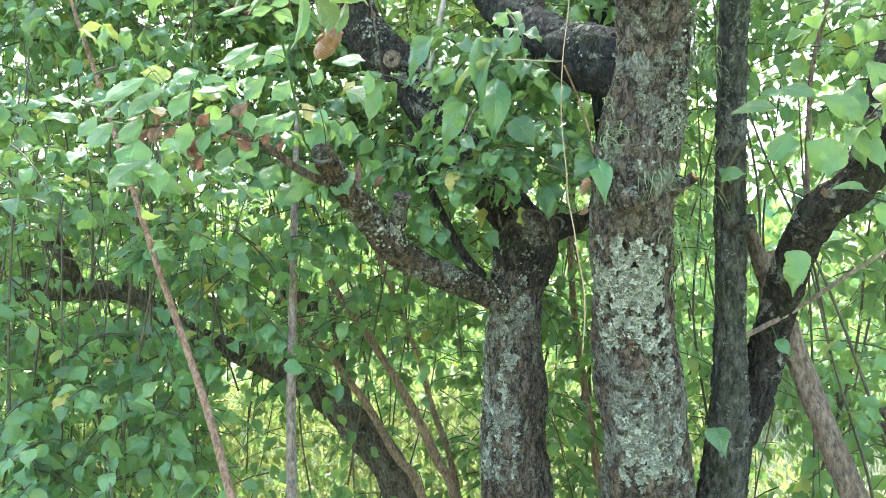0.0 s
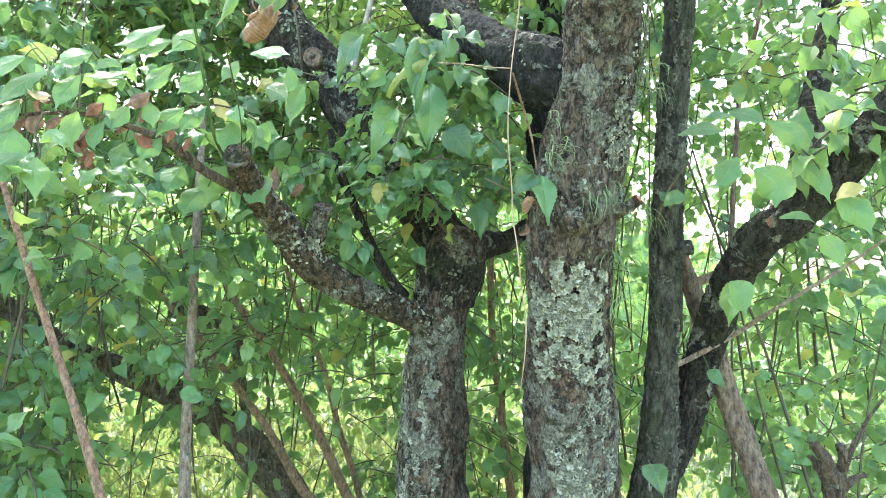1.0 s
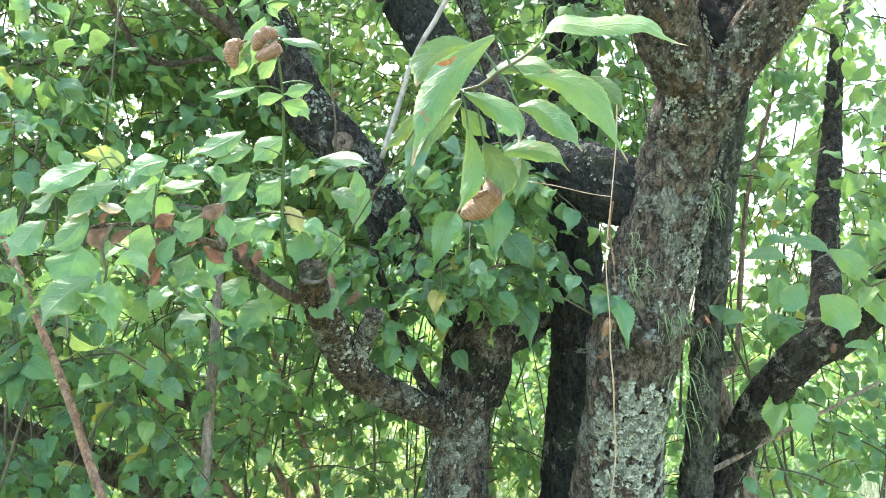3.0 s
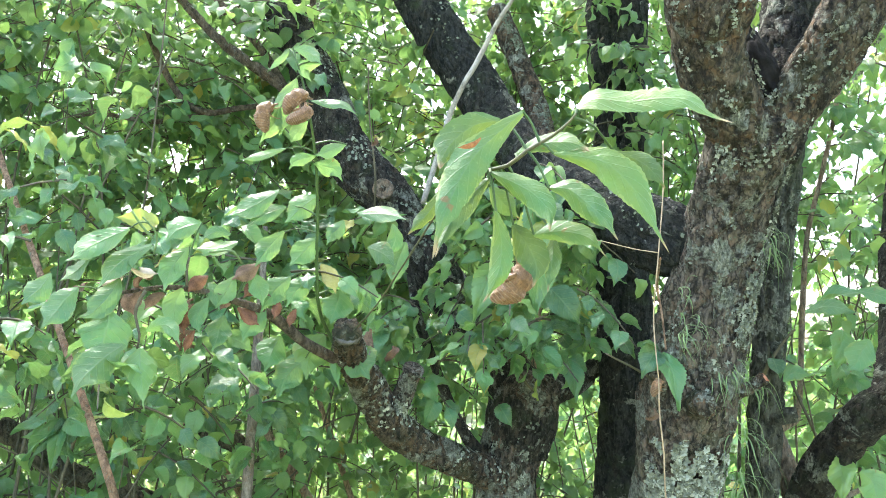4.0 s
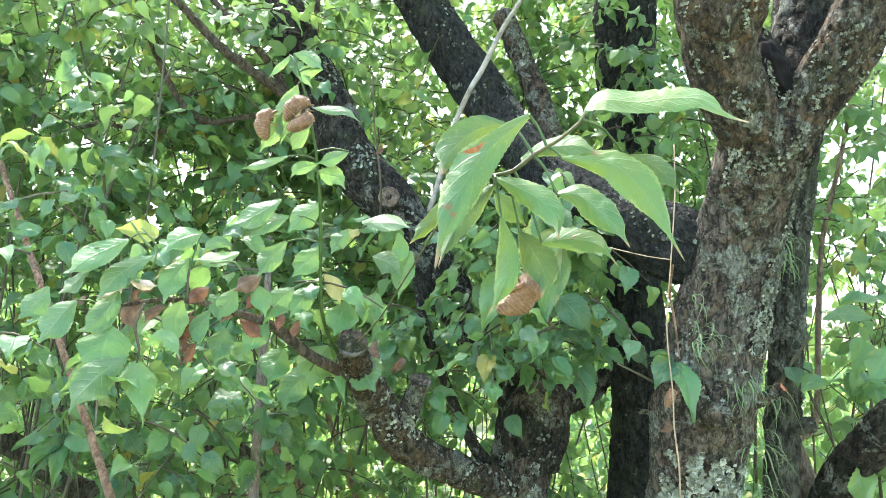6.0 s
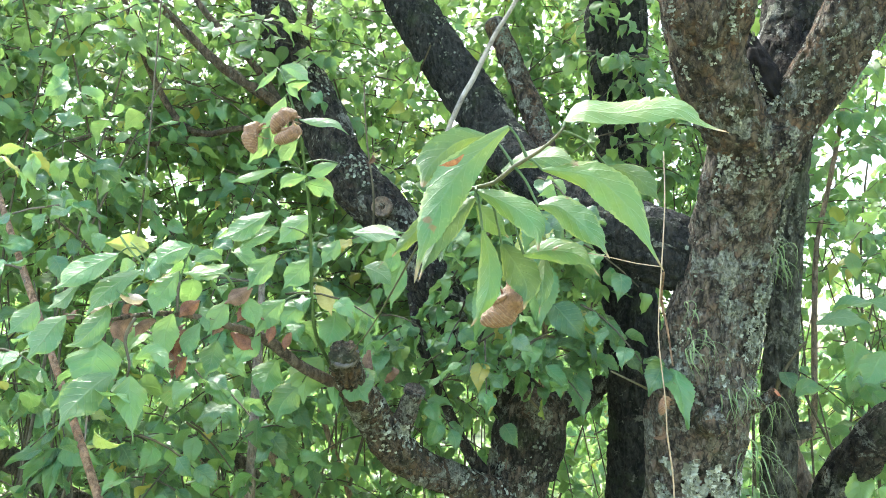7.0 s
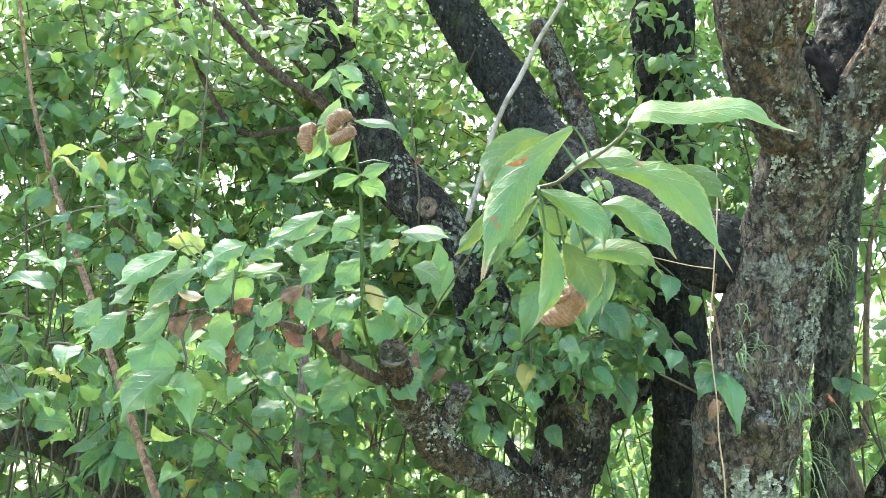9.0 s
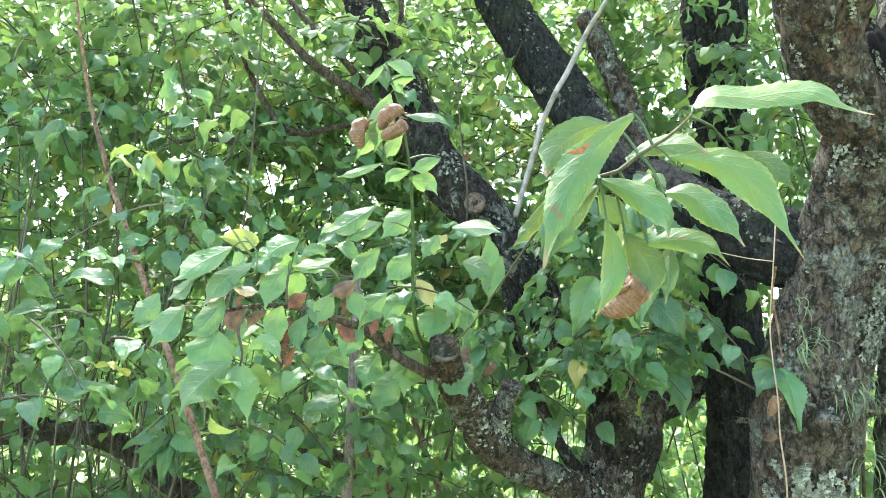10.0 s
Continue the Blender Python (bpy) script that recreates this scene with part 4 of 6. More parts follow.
limb(fork_tree, "side_twig", [(-0.4780, 0.960, 1.7410, 0.0017), (-0.4790, 0.960, 1.7600, 0.0016), (-0.4770, 0.960, 1.7750, 0.0014)], fine=4)
limb(fork_tree, "green_shoot", [(-0.32, 1.145, 1.677, 0.0025), (-0.334, 1.078, 1.719, 0.0024), (-0.336, 1.04, 1.775, 0.0022), (-0.332, 0.99, 1.833, 0.0021), (-0.331, 0.936, 1.891, 0.0018), (-0.337, 0.899, 1.941, 0.0015), (-0.345, 0.884, 1.975, 0.0013), (-0.351, 0.877, 1.992, 0.0009)], fine=4)
limb(fork_tree, "leaf_stalk", [(-0.542, 0.948, 1.827, 0.0013), (-0.53, 0.96, 1.807, 0.0015), (-0.506, 0.979, 1.78, 0.0016)], fine=4)
limb(fork_tree, "leaf_stalk", [(-0.574, 0.933, 1.795, 0.0011), (-0.552, 0.943, 1.795, 0.0013), (-0.554, 0.96, 1.781, 0.0013), (-0.557, 0.978, 1.763, 0.0015)], fine=4)
limb(fork_tree, "leaf_stalk", [(-0.457, 0.972, 1.783, 0.0012), (-0.432, 0.98, 1.786, 0.0014), (-0.424, 1.002, 1.773, 0.0015)], fine=4)
limb(fork_tree, "leaf_stalk", [(-0.513, 0.944, 1.776, 0.001), (-0.507, 0.931, 1.798, 0.0011), (-0.519, 0.918, 1.815, 0.001)], fine=4)
limb(fork_tree, "upper_branch", [(-0.403, 1.555, 2.135, 0.0133), (-0.466, 1.541, 2.188, 0.0118), (-0.537, 1.519, 2.231, 0.0102), (-0.603, 1.506, 2.282, 0.0094), (-0.672, 1.481, 2.35, 0.0085), (-0.755, 1.455, 2.426, 0.0070)], fine=2)
limb(fork_tree, "upper_branch", [(-0.454, 1.542, 2.177, 0.0081), (-0.506, 1.564, 2.262, 0.0082), (-0.568, 1.568, 2.335, 0.0075), (-0.625, 1.573, 2.397, 0.0068), (-0.695, 1.574, 2.495, 0.0061)], fine=3)
limb(fork_tree, "upper_branch", [(-0.466, 1.555, 2.157, 0.0059), (-0.558, 1.562, 2.145, 0.0059), (-0.616, 1.567, 2.136, 0.0066), (-0.662, 1.547, 2.154, 0.0066), (-0.709, 1.518, 2.236, 0.0065), (-0.747, 1.485, 2.349, 0.0057), (-0.775, 1.466, 2.431, 0.0050)], fine=3)
limb(fork_tree, "upper_branch", [(-0.604, 1.566, 2.136, 0.0052), (-0.719, 1.575, 2.116, 0.0052), (-0.834, 1.58, 2.13, 0.0037), (-0.903, 1.585, 2.117, 0.0022)], fine=3)
limb(fork_tree, "upper_branch", [(-0.422, 1.573, 2.231, 0.0060), (-0.421, 1.626, 2.366, 0.0063), (-0.416, 1.627, 2.511, 0.0056)], fine=3)
limb(mossy_tree, "trunk", [(-0.305, 2.001, 0.668, 0.058), (-0.411, 1.994, 0.941, 0.053), (-0.527, 2.003, 1.077, 0.051), (-0.631, 2.015, 1.159, 0.0436), (-0.768, 2.013, 1.236, 0.0372), (-0.909, 2.011, 1.298, 0.0307), (-1.025, 1.992, 1.353, 0.0273), (-1.19, 1.964, 1.47, 0.0307), (-1.362, 1.919, 1.484, 0.0304), (-1.526, 1.845, 1.483, 0.0281), (-1.746, 1.764, 1.483, 0.0258)], fine=2, root=1)
limb(mossy_tree, "side_limb", [(-1.329, 1.924, 1.483, 0.0271), (-1.354, 1.896, 1.577, 0.0251), (-1.376, 1.869, 1.652, 0.0199), (-1.305, 1.868, 1.69, 0.0132), (-1.206, 1.868, 1.768, 0.0082)], fine=2)
limb(mossy_tree, "side_limb", [(-1.381, 1.894, 1.527, 0.0134), (-1.422, 1.877, 1.562, 0.0117), (-1.481, 1.858, 1.571, 0.01), (-1.572, 1.835, 1.567, 0.0083)], fine=3)
limb(mossy_tree, "side_limb", [(-0.529, 2.012, 1.084, 0.014), (-0.573, 2.09, 1.241, 0.015), (-0.608, 2.131, 1.369, 0.022), (-0.684, 2.117, 1.424, 0.0301), (-0.78, 2.103, 1.445, 0.0248)], fine=2)
limb(young_tree, "trunk", [(-0.369, 0.946, 1.02, 0.0075), (-0.403, 0.969, 1.085, 0.0072), (-0.438, 0.991, 1.152, 0.0068), (-0.474, 1.012, 1.245, 0.0065), (-0.516, 1.033, 1.342, 0.0061), (-0.573, 1.06, 1.462, 0.0057), (-0.618, 1.08, 1.561, 0.0053), (-0.891, 1.347, 1.954, 0.0048), (-0.921, 1.356, 2.028, 0.0049), (-0.957, 1.359, 2.135, 0.0037), (-0.988, 1.356, 2.287, 0.0031), (-1.015, 1.353, 2.442, 0.0025)], fine=3, root=1)
limb(grey_sapling, "trunk", [(-0.469, 1.333, 0.915, 0.0112), (-0.476, 1.363, 1.102, 0.0107), (-0.478, 1.375, 1.243, 0.01), (-0.476, 1.388, 1.387, 0.0093), (-0.473, 1.4, 1.547, 0.0086), (-0.47, 1.411, 1.7, 0.0079), (-0.47, 1.427, 1.791, 0.0062), (-0.471, 1.442, 1.885, 0.0045)], fine=3, root=1)
limb(brown_sapling, "trunk", [(-0.215, 1.920, 0.886, 0.0145), (-0.257, 1.910, 0.982, 0.0135), (-0.313, 1.900, 1.113, 0.0125), (-0.383, 1.890, 1.244, 0.0115), (-0.453, 1.880, 1.360, 0.0105), (-0.516, 1.870, 1.454, 0.0095), (-0.549, 1.860, 1.518, 0.0085)], fine=3, root=1)
limb(brown_sapling_b, "trunk", [(-0.306, 1.900, 0.900, 0.0125), (-0.369, 1.893, 1.001, 0.0116), (-0.440, 1.887, 1.131, 0.0107), (-0.510, 1.880, 1.232, 0.0097), (-0.595, 1.873, 1.347, 0.0088), (-0.680, 1.867, 1.445, 0.0079), (-0.713, 1.860, 1.491, 0.0070)], fine=3, root=1)
limb(brown_sapling_c, "trunk", [(-0.224, 2.000, 0.912, 0.0090), (-0.283, 1.990, 1.124, 0.0084), (-0.311, 1.980, 1.246, 0.0078), (-0.362, 1.970, 1.397, 0.0072), (-0.398, 1.960, 1.495, 0.0066), (-0.419, 1.950, 1.563, 0.0060)], fine=3, root=1)
limb(dark_sapling, "trunk", [(0.189, 1.992, 0.749, 0.0127), (0.176, 1.982, 0.941, 0.0117), (0.148, 1.969, 1.183, 0.0107), (0.13, 1.96, 1.363, 0.0097), (0.126, 1.95, 1.558, 0.0088), (0.137, 1.943, 1.693, 0.0078), (0.156, 1.948, 1.967, 0.0059)], fine=3, root=1)
limb(weathered_branch, "branch", [(-0.18, 1.472, 1.94, 0.0053), (-0.146, 1.453, 2.056, 0.0053), (-0.132, 1.444, 2.109, 0.0049), (-0.105, 1.423, 2.169, 0.0047), (-0.085, 1.427, 2.204, 0.0051), (-0.044, 1.412, 2.286, 0.0045), (-0.027, 1.397, 2.31, 0.0042), (0.003, 1.398, 2.362, 0.0041), (0.047, 1.403, 2.446, 0.0033)], fine=3)
limb(dry_vine, "stem", [(0.114, 0.998, 1.945, 0.0008), (0.106, 0.982, 1.875, 0.0008), (0.094, 0.971, 1.794, 0.0008), (0.089, 0.98, 1.712, 0.0008), (0.093, 0.979, 1.635, 0.0008), (0.094, 0.981, 1.593, 0.001), (0.101, 0.989, 1.548, 0.001), (0.106, 1.001, 1.506, 0.0009), (0.113, 1.014, 1.458, 0.001), (0.113, 1.026, 1.412, 0.0008), (0.107, 1.039, 1.356, 0.0005)], fine=4)
limb(dry_vine, "tendril", [(0.094, 0.971, 1.793, 0.0007), (0.068, 0.986, 1.799, 0.0005), (0.031, 1.015, 1.813, 0.0006), (-0.005, 1.044, 1.824, 0.0005)], fine=4)
limb(dry_vine, "dead_stem", [(0.096, 0.971, 1.786, 0.0014), (0.116, 1.038, 1.757, 0.0018), (0.13, 1.06, 1.72, 0.0015), (0.139, 1.072, 1.672, 0.0011)], fine=4)
limb(bare_twig, "stem", [(0.088, 1.496, 1.625, 0.0035), (0.057, 1.458, 1.575, 0.0028), (0.018, 1.417, 1.597, 0.0027), (-0.014, 1.395, 1.634, 0.0027), (-0.041, 1.393, 1.666, 0.0022)], fine=4)
limb(bare_twig, "stem", [(0.15, 1.147, 1.625, 0.0020), (0.116, 1.125, 1.642, 0.0017), (0.064, 1.103, 1.665, 0.0012)], fine=4)
limb(bare_twig, "stem", [(0.37, 1.263, 1.613, 0.0036), (0.378, 1.247, 1.65, 0.0031), (0.403, 1.23, 1.694, 0.0022), (0.414, 1.228, 1.704, 0.0018)], fine=4)
limb(bare_twig, "stem", [(-0.271, 1.412, 1.909, 0.002), (-0.27, 1.372, 1.974, 0.002), (-0.282, 1.358, 2.073, 0.0015), (-0.286, 1.345, 2.162, 0.0015)], fine=4)
limb(front_sprig, "twig", [(-0.305, 1.104, 1.678, 0.0009), (-0.261, 0.945, 1.715, 0.0009), (-0.229, 0.777, 1.752, 0.0009), (-0.205, 0.65, 1.782, 0.0009), (-0.19, 0.597, 1.798, 0.0010), (-0.174, 0.576, 1.8, 0.0012), (-0.162, 0.57, 1.802, 0.0014), (-0.15, 0.563, 1.811, 0.0014), (-0.134, 0.556, 1.82, 0.0011), (-0.124, 0.55, 1.828, 0.0009), (-0.12, 0.547, 1.833, 0.0007)], fine=4)


def sawn_end(tree, limb_name, parent, label, material=CUT, back=0.0, grow=1.0):
    """A cut face with a raised rim and cracked heart on a limb's end."""
    line = LINES[(tree.name, limb_name)]
    c, r = line[-1, :3], line[-1, 3]
    t = line[-1, :3] - line[-4, :3]
    t /= np.linalg.norm(t)
    bm = bmesh.new()
    rnd = random.Random(3)
    rows = []
    for rad, h in ((1.02, -0.3), (1.08, 0.05), (0.98, 0.2), (0.84, 0.17), (0.6, 0.12), (0.3, 0.10), (0.06, 0.05)):
        rows.append([bm.verts.new((rad * grow * r * math.cos(a) * (1 + rnd.uniform(-.06, .06)), rad * grow * r * math.sin(a) * (1 + rnd.uniform(-.06, .06)), (h + rnd.uniform(-.03, .03)) * r)) for a in (2 * math.pi * k / 26 for k in range(26))])
    for a, b in zip(rows, rows[1:]):
        for k in range(26):
            bm.faces.new((a[k], a[(k + 1) % 26], b[(k + 1) % 26], b[k]))
    bm.faces.new(rows[-1])
    me = bpy.data.meshes.new("sawn_end")
    bm.to_mesh(me)
    bm.free()
    me.polygons.foreach_set("use_smooth", np.ones(len(me.polygons), bool))
    me.materials.append(material)
    ob = part("sawn_end", me, parent, label)
    q = Vector(t).to_track_quat('Z', 'Y')
    ob.matrix_basis = Matrix.Translation(Vector(c - t * back) - origin(tree)) @ q.to_matrix().to_4x4()
    return ob


sawn_end(fork_tree, "lichen_limb", fork_tree, "dark weathered sawn face of the limb", CUT, 0.004, 0.88)
sawn_end(fork_tree, "stub", fork_tree, "lichen-grey sawn stub", BARK_LICHEN)
sawn_end(fork_tree, "knot", fork_tree, "pinkish-brown sawn knot", BARK_TAN)
sawn_end(old_tree, "cut_knob", old_tree, "healed branch knob grown over with bark", BARK_LICHEN, 0.003, 0.86)
sawn_end(old_tree, "broken_stub", old_tree, "fresh reddish broken wood", RED_TIP)
sawn_end(old_tree, "short_limb", old_tree, "dark rotted end of the short limb")


def lichen_patch(tree, limb_name, z0, z1, phi0, phi1, count, size, seed, lift=1.0, tight=0.535, look_of=LICHEN):
    """Overlapping leafy rosettes of lichen on a limb between two heights; phi: degrees round it from the front."""
    r = np.random.default_rng(seed)
    line = LINES[(tree.name, limb_name)]
    V, F = [], []
    seat, left = (0.0, 0.0), 0
    while len(V) < count:
        z, phi = r.uniform(z0, z1), r.uniform(phi0, phi1)
        if tight > 0.5:
            if left == 0:
                seat, left = (z, phi), int(r.uniform(4, 26))
            z, phi, left = seat[0] + r.normal(0, 0.0035 + 0.00022 * left), seat[1] + r.normal(0, 3.2 + 0.2 * left), left - 1
        edge = max(abs(2 * (z - z0) / (z1 - z0) - 1), abs(2 * (phi - phi0) / (phi1 - phi0) - 1))
        if tight <= 0.5 and fbm(np.array([[phi * 0.085, z * 62, seed * 1.7]]), 3)[0] + 0.12 * r.uniform(-1, 1) < tight + 0.28 * edge ** 3:
            continue
        i = int(np.argmin(np.abs(line[:, 2] - z)))
        c, rad = line[i, :3], line[i, 3]
        ax = line[min(i + 3, len(line) - 1), :3] - line[max(i - 3, 0), :3]
        ax /= np.linalg.norm(ax)
        d = np.array([math.sin(radians(phi)), -math.cos(radians(phi)), 0.0])
        d -= ax * (d @ ax)
        d /= np.linalg.norm(d)
        side = np.cross(ax, d)
        s = r.uniform(*size)
        k = 12
        ang = np.linspace(0, 2 * np.pi, k, endpoint=False) + r.uniform(0, 1)
        rr = s * (1 + 0.30 * np.sin(ang * 4 + r.uniform(0, 6)) + 0.2 * np.sin(ang * 2 + r.uniform(0, 6)) + r.uniform(-0.12, 0.12, k))
        base = c + d * (rad * lift + r.uniform(-0.0008, 0.0030))
        rim = base + (np.cos(ang) * rr)[:, None] * side + (np.sin(ang) * rr)[:, None] * ax - d * ((np.cos(ang) * rr) ** 2 / (2 * rad))[:, None] + d * (r.uniform(-0.0004, 0.0030) + r.uniform(-0.0008, 0.0020, k) + 0.35 * np.sin(ang + r.uniform(0, 6)) * rr * r.uniform(0, 1))[:, None]
        inner = base + 0.6 * (rim - base) + d * r.uniform(-0.0002, 0.0006, k)[:, None]
        n0 = len(V) * (2 * k + 1)
        V.append(np.vstack([rim, inner, base[None]]))
        for a in range(k):
            b = (a + 1) % k
            F += [(n0 + a, n0 + b, n0 + k + b, n0 + k + a), (n0 + k + a, n0 + k + b, n0 + 2 * k, n0 + 2 * k)]
    me = bpy.data.meshes.new("lichen")
    zero = np.array(origin(tree))
    me.from_pydata((np.vstack(V) - zero).tolist(), [], [f if f[2] != f[3] else f[:3] for f in F])
    me.materials.append(look_of)
    me.update()
    return part("lichen", me, tree, "pale grey-green leafy lichen crust", "stuff")


lichen_patch(old_tree, "trunk", 1.365, 1.565, -58, 46, 1700, (0.0016, 0.0062), 1, tight=0.45)
lichen_patch(old_tree, "trunk", 1.12, 1.26, -40, 52, 1300, (0.0016, 0.0060), 2, tight=0.46)
lichen_patch(old_tree, "trunk", 1.26, 1.37, -45, 45, 900, (0.0010, 0.0040), 3, tight=0.46)
lichen_patch(old_tree, "trunk", 1.60, 2.0, -70, 80, 1300, (0.0008, 0.0028), 4)
lichen_patch(old_tree, "trunk", 1.69, 1.80, 15, 60, 420, (0.0010, 0.0034), 5, tight=0.42)
lichen_patch(old_tree, "left_limb", 1.98, 2.25, -70, 70, 560, (0.0008, 0.0026), 6)
lichen_patch(old_tree, "right_limb", 1.98, 2.25, -70, 70, 600, (0.0008, 0.0026), 7)
lichen_patch(fork_tree, "trunk", 1.05, 1.40, -90, 8, 1500, (0.002, 0.0075), 8, tight=0.42)
lichen_patch(fork_tree, "trunk", 1.40, 1.50, -50, 20, 330, (0.0014, 0.0042), 9)
lichen_patch(slim_tree, "trunk", 1.2, 2.0, -40, 60, 420, (0.0007, 0.0024), 10, look_of=LICHEN_DULL)


def limb_lichen(tree, limb_name, count, size, seed, look_of=LICHEN):
    """Lichen on the upper side of a sloping limb."""
    r = np.random.default_rng(seed)
    line = LINES[(tree.name, limb_name)]
    V, F, k = [], [], 8
    while len(V) < count:
        i = int(r.uniform(5, len(line) - 5))
        if vnoise(np.array([[i * 0.09, seed, 0.0]]))[0] + r.uniform(-0.2, 0.2) < 0.5:
            continue
        ax = line[i + 3, :3] - line[i - 3, :3]
        ax /= np.linalg.norm(ax)
        up = np.array([0, -0.65, 0.75]) + r.normal(0, 0.30, 3) + (vnoise(np.array([[i * 0.05, seed + 7.0, 0.0]]))[0] - 0.5) * np.array([0.0, 1.2, 1.2])
        up -= ax * (up @ ax)
        up /= np.linalg.norm(up)
        side = np.cross(ax, up)
        s, ang = r.uniform(*size), np.linspace(0, 2 * np.pi, k, endpoint=False)
        rr = s * (1 + r.uniform(-0.35, 0.35, k))
        base = line[i, :3] + up * (line[i, 3] * 1.0 + r.uniform(-0.0005, 0.002))
        rim = base + (np.cos(ang) * rr)[:, None] * side + (np.sin(ang) * rr)[:, None] * ax - up * ((np.cos(ang) * rr) ** 2 / (2 * line[i, 3]))[:, None] + up * r.uniform(-0.0003, 0.0025, k)[:, None]
        n0 = len(V) * (k + 1)
        V.append(np.vstack([rim, base[None]]))
        F += [(n0 + a, n0 + (a + 1) % k, n0 + k) for a in range(k)]
    me = bpy.data.meshes.new("lichen")
    me.from_pydata((np.vstack(V) - np.array(origin(tree))).tolist(), [], F)
    me.materials.append(look_of)
    me.update()
    return part("lichen", me, tree, "pale grey-green leafy lichen crust", "stuff")


limb_lichen(fork_tree, "lichen_limb", 340, (0.0010, 0.0040), 21)
limb_lichen(fork_tree, "stub", 260, (0.0012, 0.0045), 22)
limb_lichen(fork_tree, "main_limb", 600, (0.0010, 0.0036), 25, LICHEN_DULL)
limb_lichen(old_tree, "side_limb", 300, (0.0010, 0.0032), 23, LICHEN_DULL)
limb_lichen(old_tree, "short_limb", 260, (0.0010, 0.0032), 24, LICHEN_DULL)


# ---- strap ferns on the old trunk ----
def strap_fern(at, blades, length, seed, label="tuft of thin drooping strap fern growing on bark"):
    fern = thing("strap_fern", at, label, "fern", "ferns on the trunk")
    r = random.Random(seed)
    for k in range(int(blades * 1.5)):
        a = r.uniform(-1.5, 1.5)
        out = Vector((math.sin(a) * 0.75, -math.cos(a) * 0.5, r.uniform(-0.2, 0.55)))
        ln, w = r.uniform(0.5, 1.05) * length, r.uniform(0.0008, 0.0016)
        side = Vector((math.cos(a), math.sin(a), 0))
        foot = Vector((r.uniform(-1, 1) * 0.014, 0, r.uniform(-1, 1) * 0.014))
        v, f, curl, hook = [], [], r.uniform(-0.5, 0.5), r.uniform(-0.25, 0.35)
        for s in range(13):
            u = s / 12
            c = foot + out * ln * math.sin(2.1 * u) * 0.62 + Vector((curl * ln * u * u * u + hook * ln * math.sin(3.0 * u) * u, 0, -1.0 * ln * u ** 2.0))
            ww = w * (0.55 + 0.45 * math.sin(math.pi * min(1.0, u + 0.2))) * (1 - u ** 4)
            v += [c - side * ww, c + Vector((0, -0.0006, 0.0004)), c + side * ww]
        for s in range(12):
            f += [(3 * s, 3 * s + 1, 3 * s + 4, 3 * s + 3), (3 * s + 1, 3 * s + 2, 3 * s + 5, 3 * s + 4)]
        part("blade", mesh_of("blade", [tuple(q) for q in v], f, FERN), fern)
    return fern


strap_fern((0.227, 1.095, 1.633), 10, 0.055, 0)
strap_fern((0.242, 1.099, 1.646), 9, 0.05, 1)
strap_fern((0.267, 1.139, 1.558), 10, 0.075, 2)
strap_fern((0.277, 1.162, 1.488), 9, 0.075, 3)
strap_fern((0.166, 1.056, 1.698), 6, 0.05, 4)
strap_fern((0.172, 1.074, 1.706), 7, 0.05, 5)
strap_fern((0.329, 1.138, 1.842), 8, 0.065, 6)
strap_fern((0.334, 1.223, 1.618), 11, 0.08, 7)
strap_fern((0.273, 1.182, 1.637), 9, 0.055, 8)
strap_fern((0.349, 1.171, 1.828), 8, 0.06, 9)
strap_fern((-0.034, 1.46, 1.355), 5, 0.03, 10)
strap_fern((-0.174, 1.334, 1.465), 4, 0.03, 11)
strap_fern((0.171, 1.067, 1.759), 4, 0.035, 12)


# ---- empty insect husks ----
def husk_mesh(seed):
    """An empty husk 1 long along +x, head forward, back to +z."""
    nu, nv = 40, 24
    u = np.linspace(0, 1, nu)
    rad = np.interp(u, (0, 0.04, 0.15, 0.32, 0.48, 0.58, 0.70, 0.82, 0.90, 0.97, 1.0), (0.01, 0.08, 0.17, 0.225, 0.225, 0.20, 0.235, 0.215, 0.18, 0.10, 0.01))
    seg = np.where(u < 0.56, 0.024 * np.abs(np.sin(u * math.pi / 0.0714)) - 0.016, 0.0)
    ang = np.linspace(0, 2 * np.pi, nv, endpoint=False)
    U, A = np.meshgrid(u, ang, indexing="ij")
    R = (rad + seg)[:, None]
    arch = 0.17 * np.sin(np.pi * U) - 0.05
    R = R * (0.90 + 0.24 * fbm(np.stack([U * 9, np.cos(A) * 2.2 + 5, np.sin(A) * 2.2 + 5], -1).reshape(-1, 3), 3).reshape(U.shape))
    slit = np.where((np.abs(A - np.pi / 2) < 0.22) & (U > 0.58) & (U < 0.9), -0.05, 0.0)
    v = np.stack([U - 0.5, R * np.cos(A) * 0.95, arch + (R + slit) * np.sin(A) * 1.05], -1).reshape(-1, 3)
    i, j = np.meshgrid(np.arange(nu - 1), np.arange(nv), indexing="ij")
    k = (j + 1) % nv
    return v, np.stack([i * nv + j, i * nv + k, (i + 1) * nv + k, (i + 1) * nv + j], -1).reshape(-1, 4)


HUSK_BODY = mesh_of("shell", *husk_mesh(1), HUSK)


def small_tube(name, pts, material):
    v, f, caps, _ = tube(pts, 0.05, 7, 0.1, 1)
    me = bpy.data.meshes.new(name)
    me.from_pydata(v.tolist(), [], f.tolist() + [c[:3] for c in caps])
    me.polygons.foreach_set("use_smooth", np.ones(len(me.polygons), bool))
    me.materials.append(material)
    return me


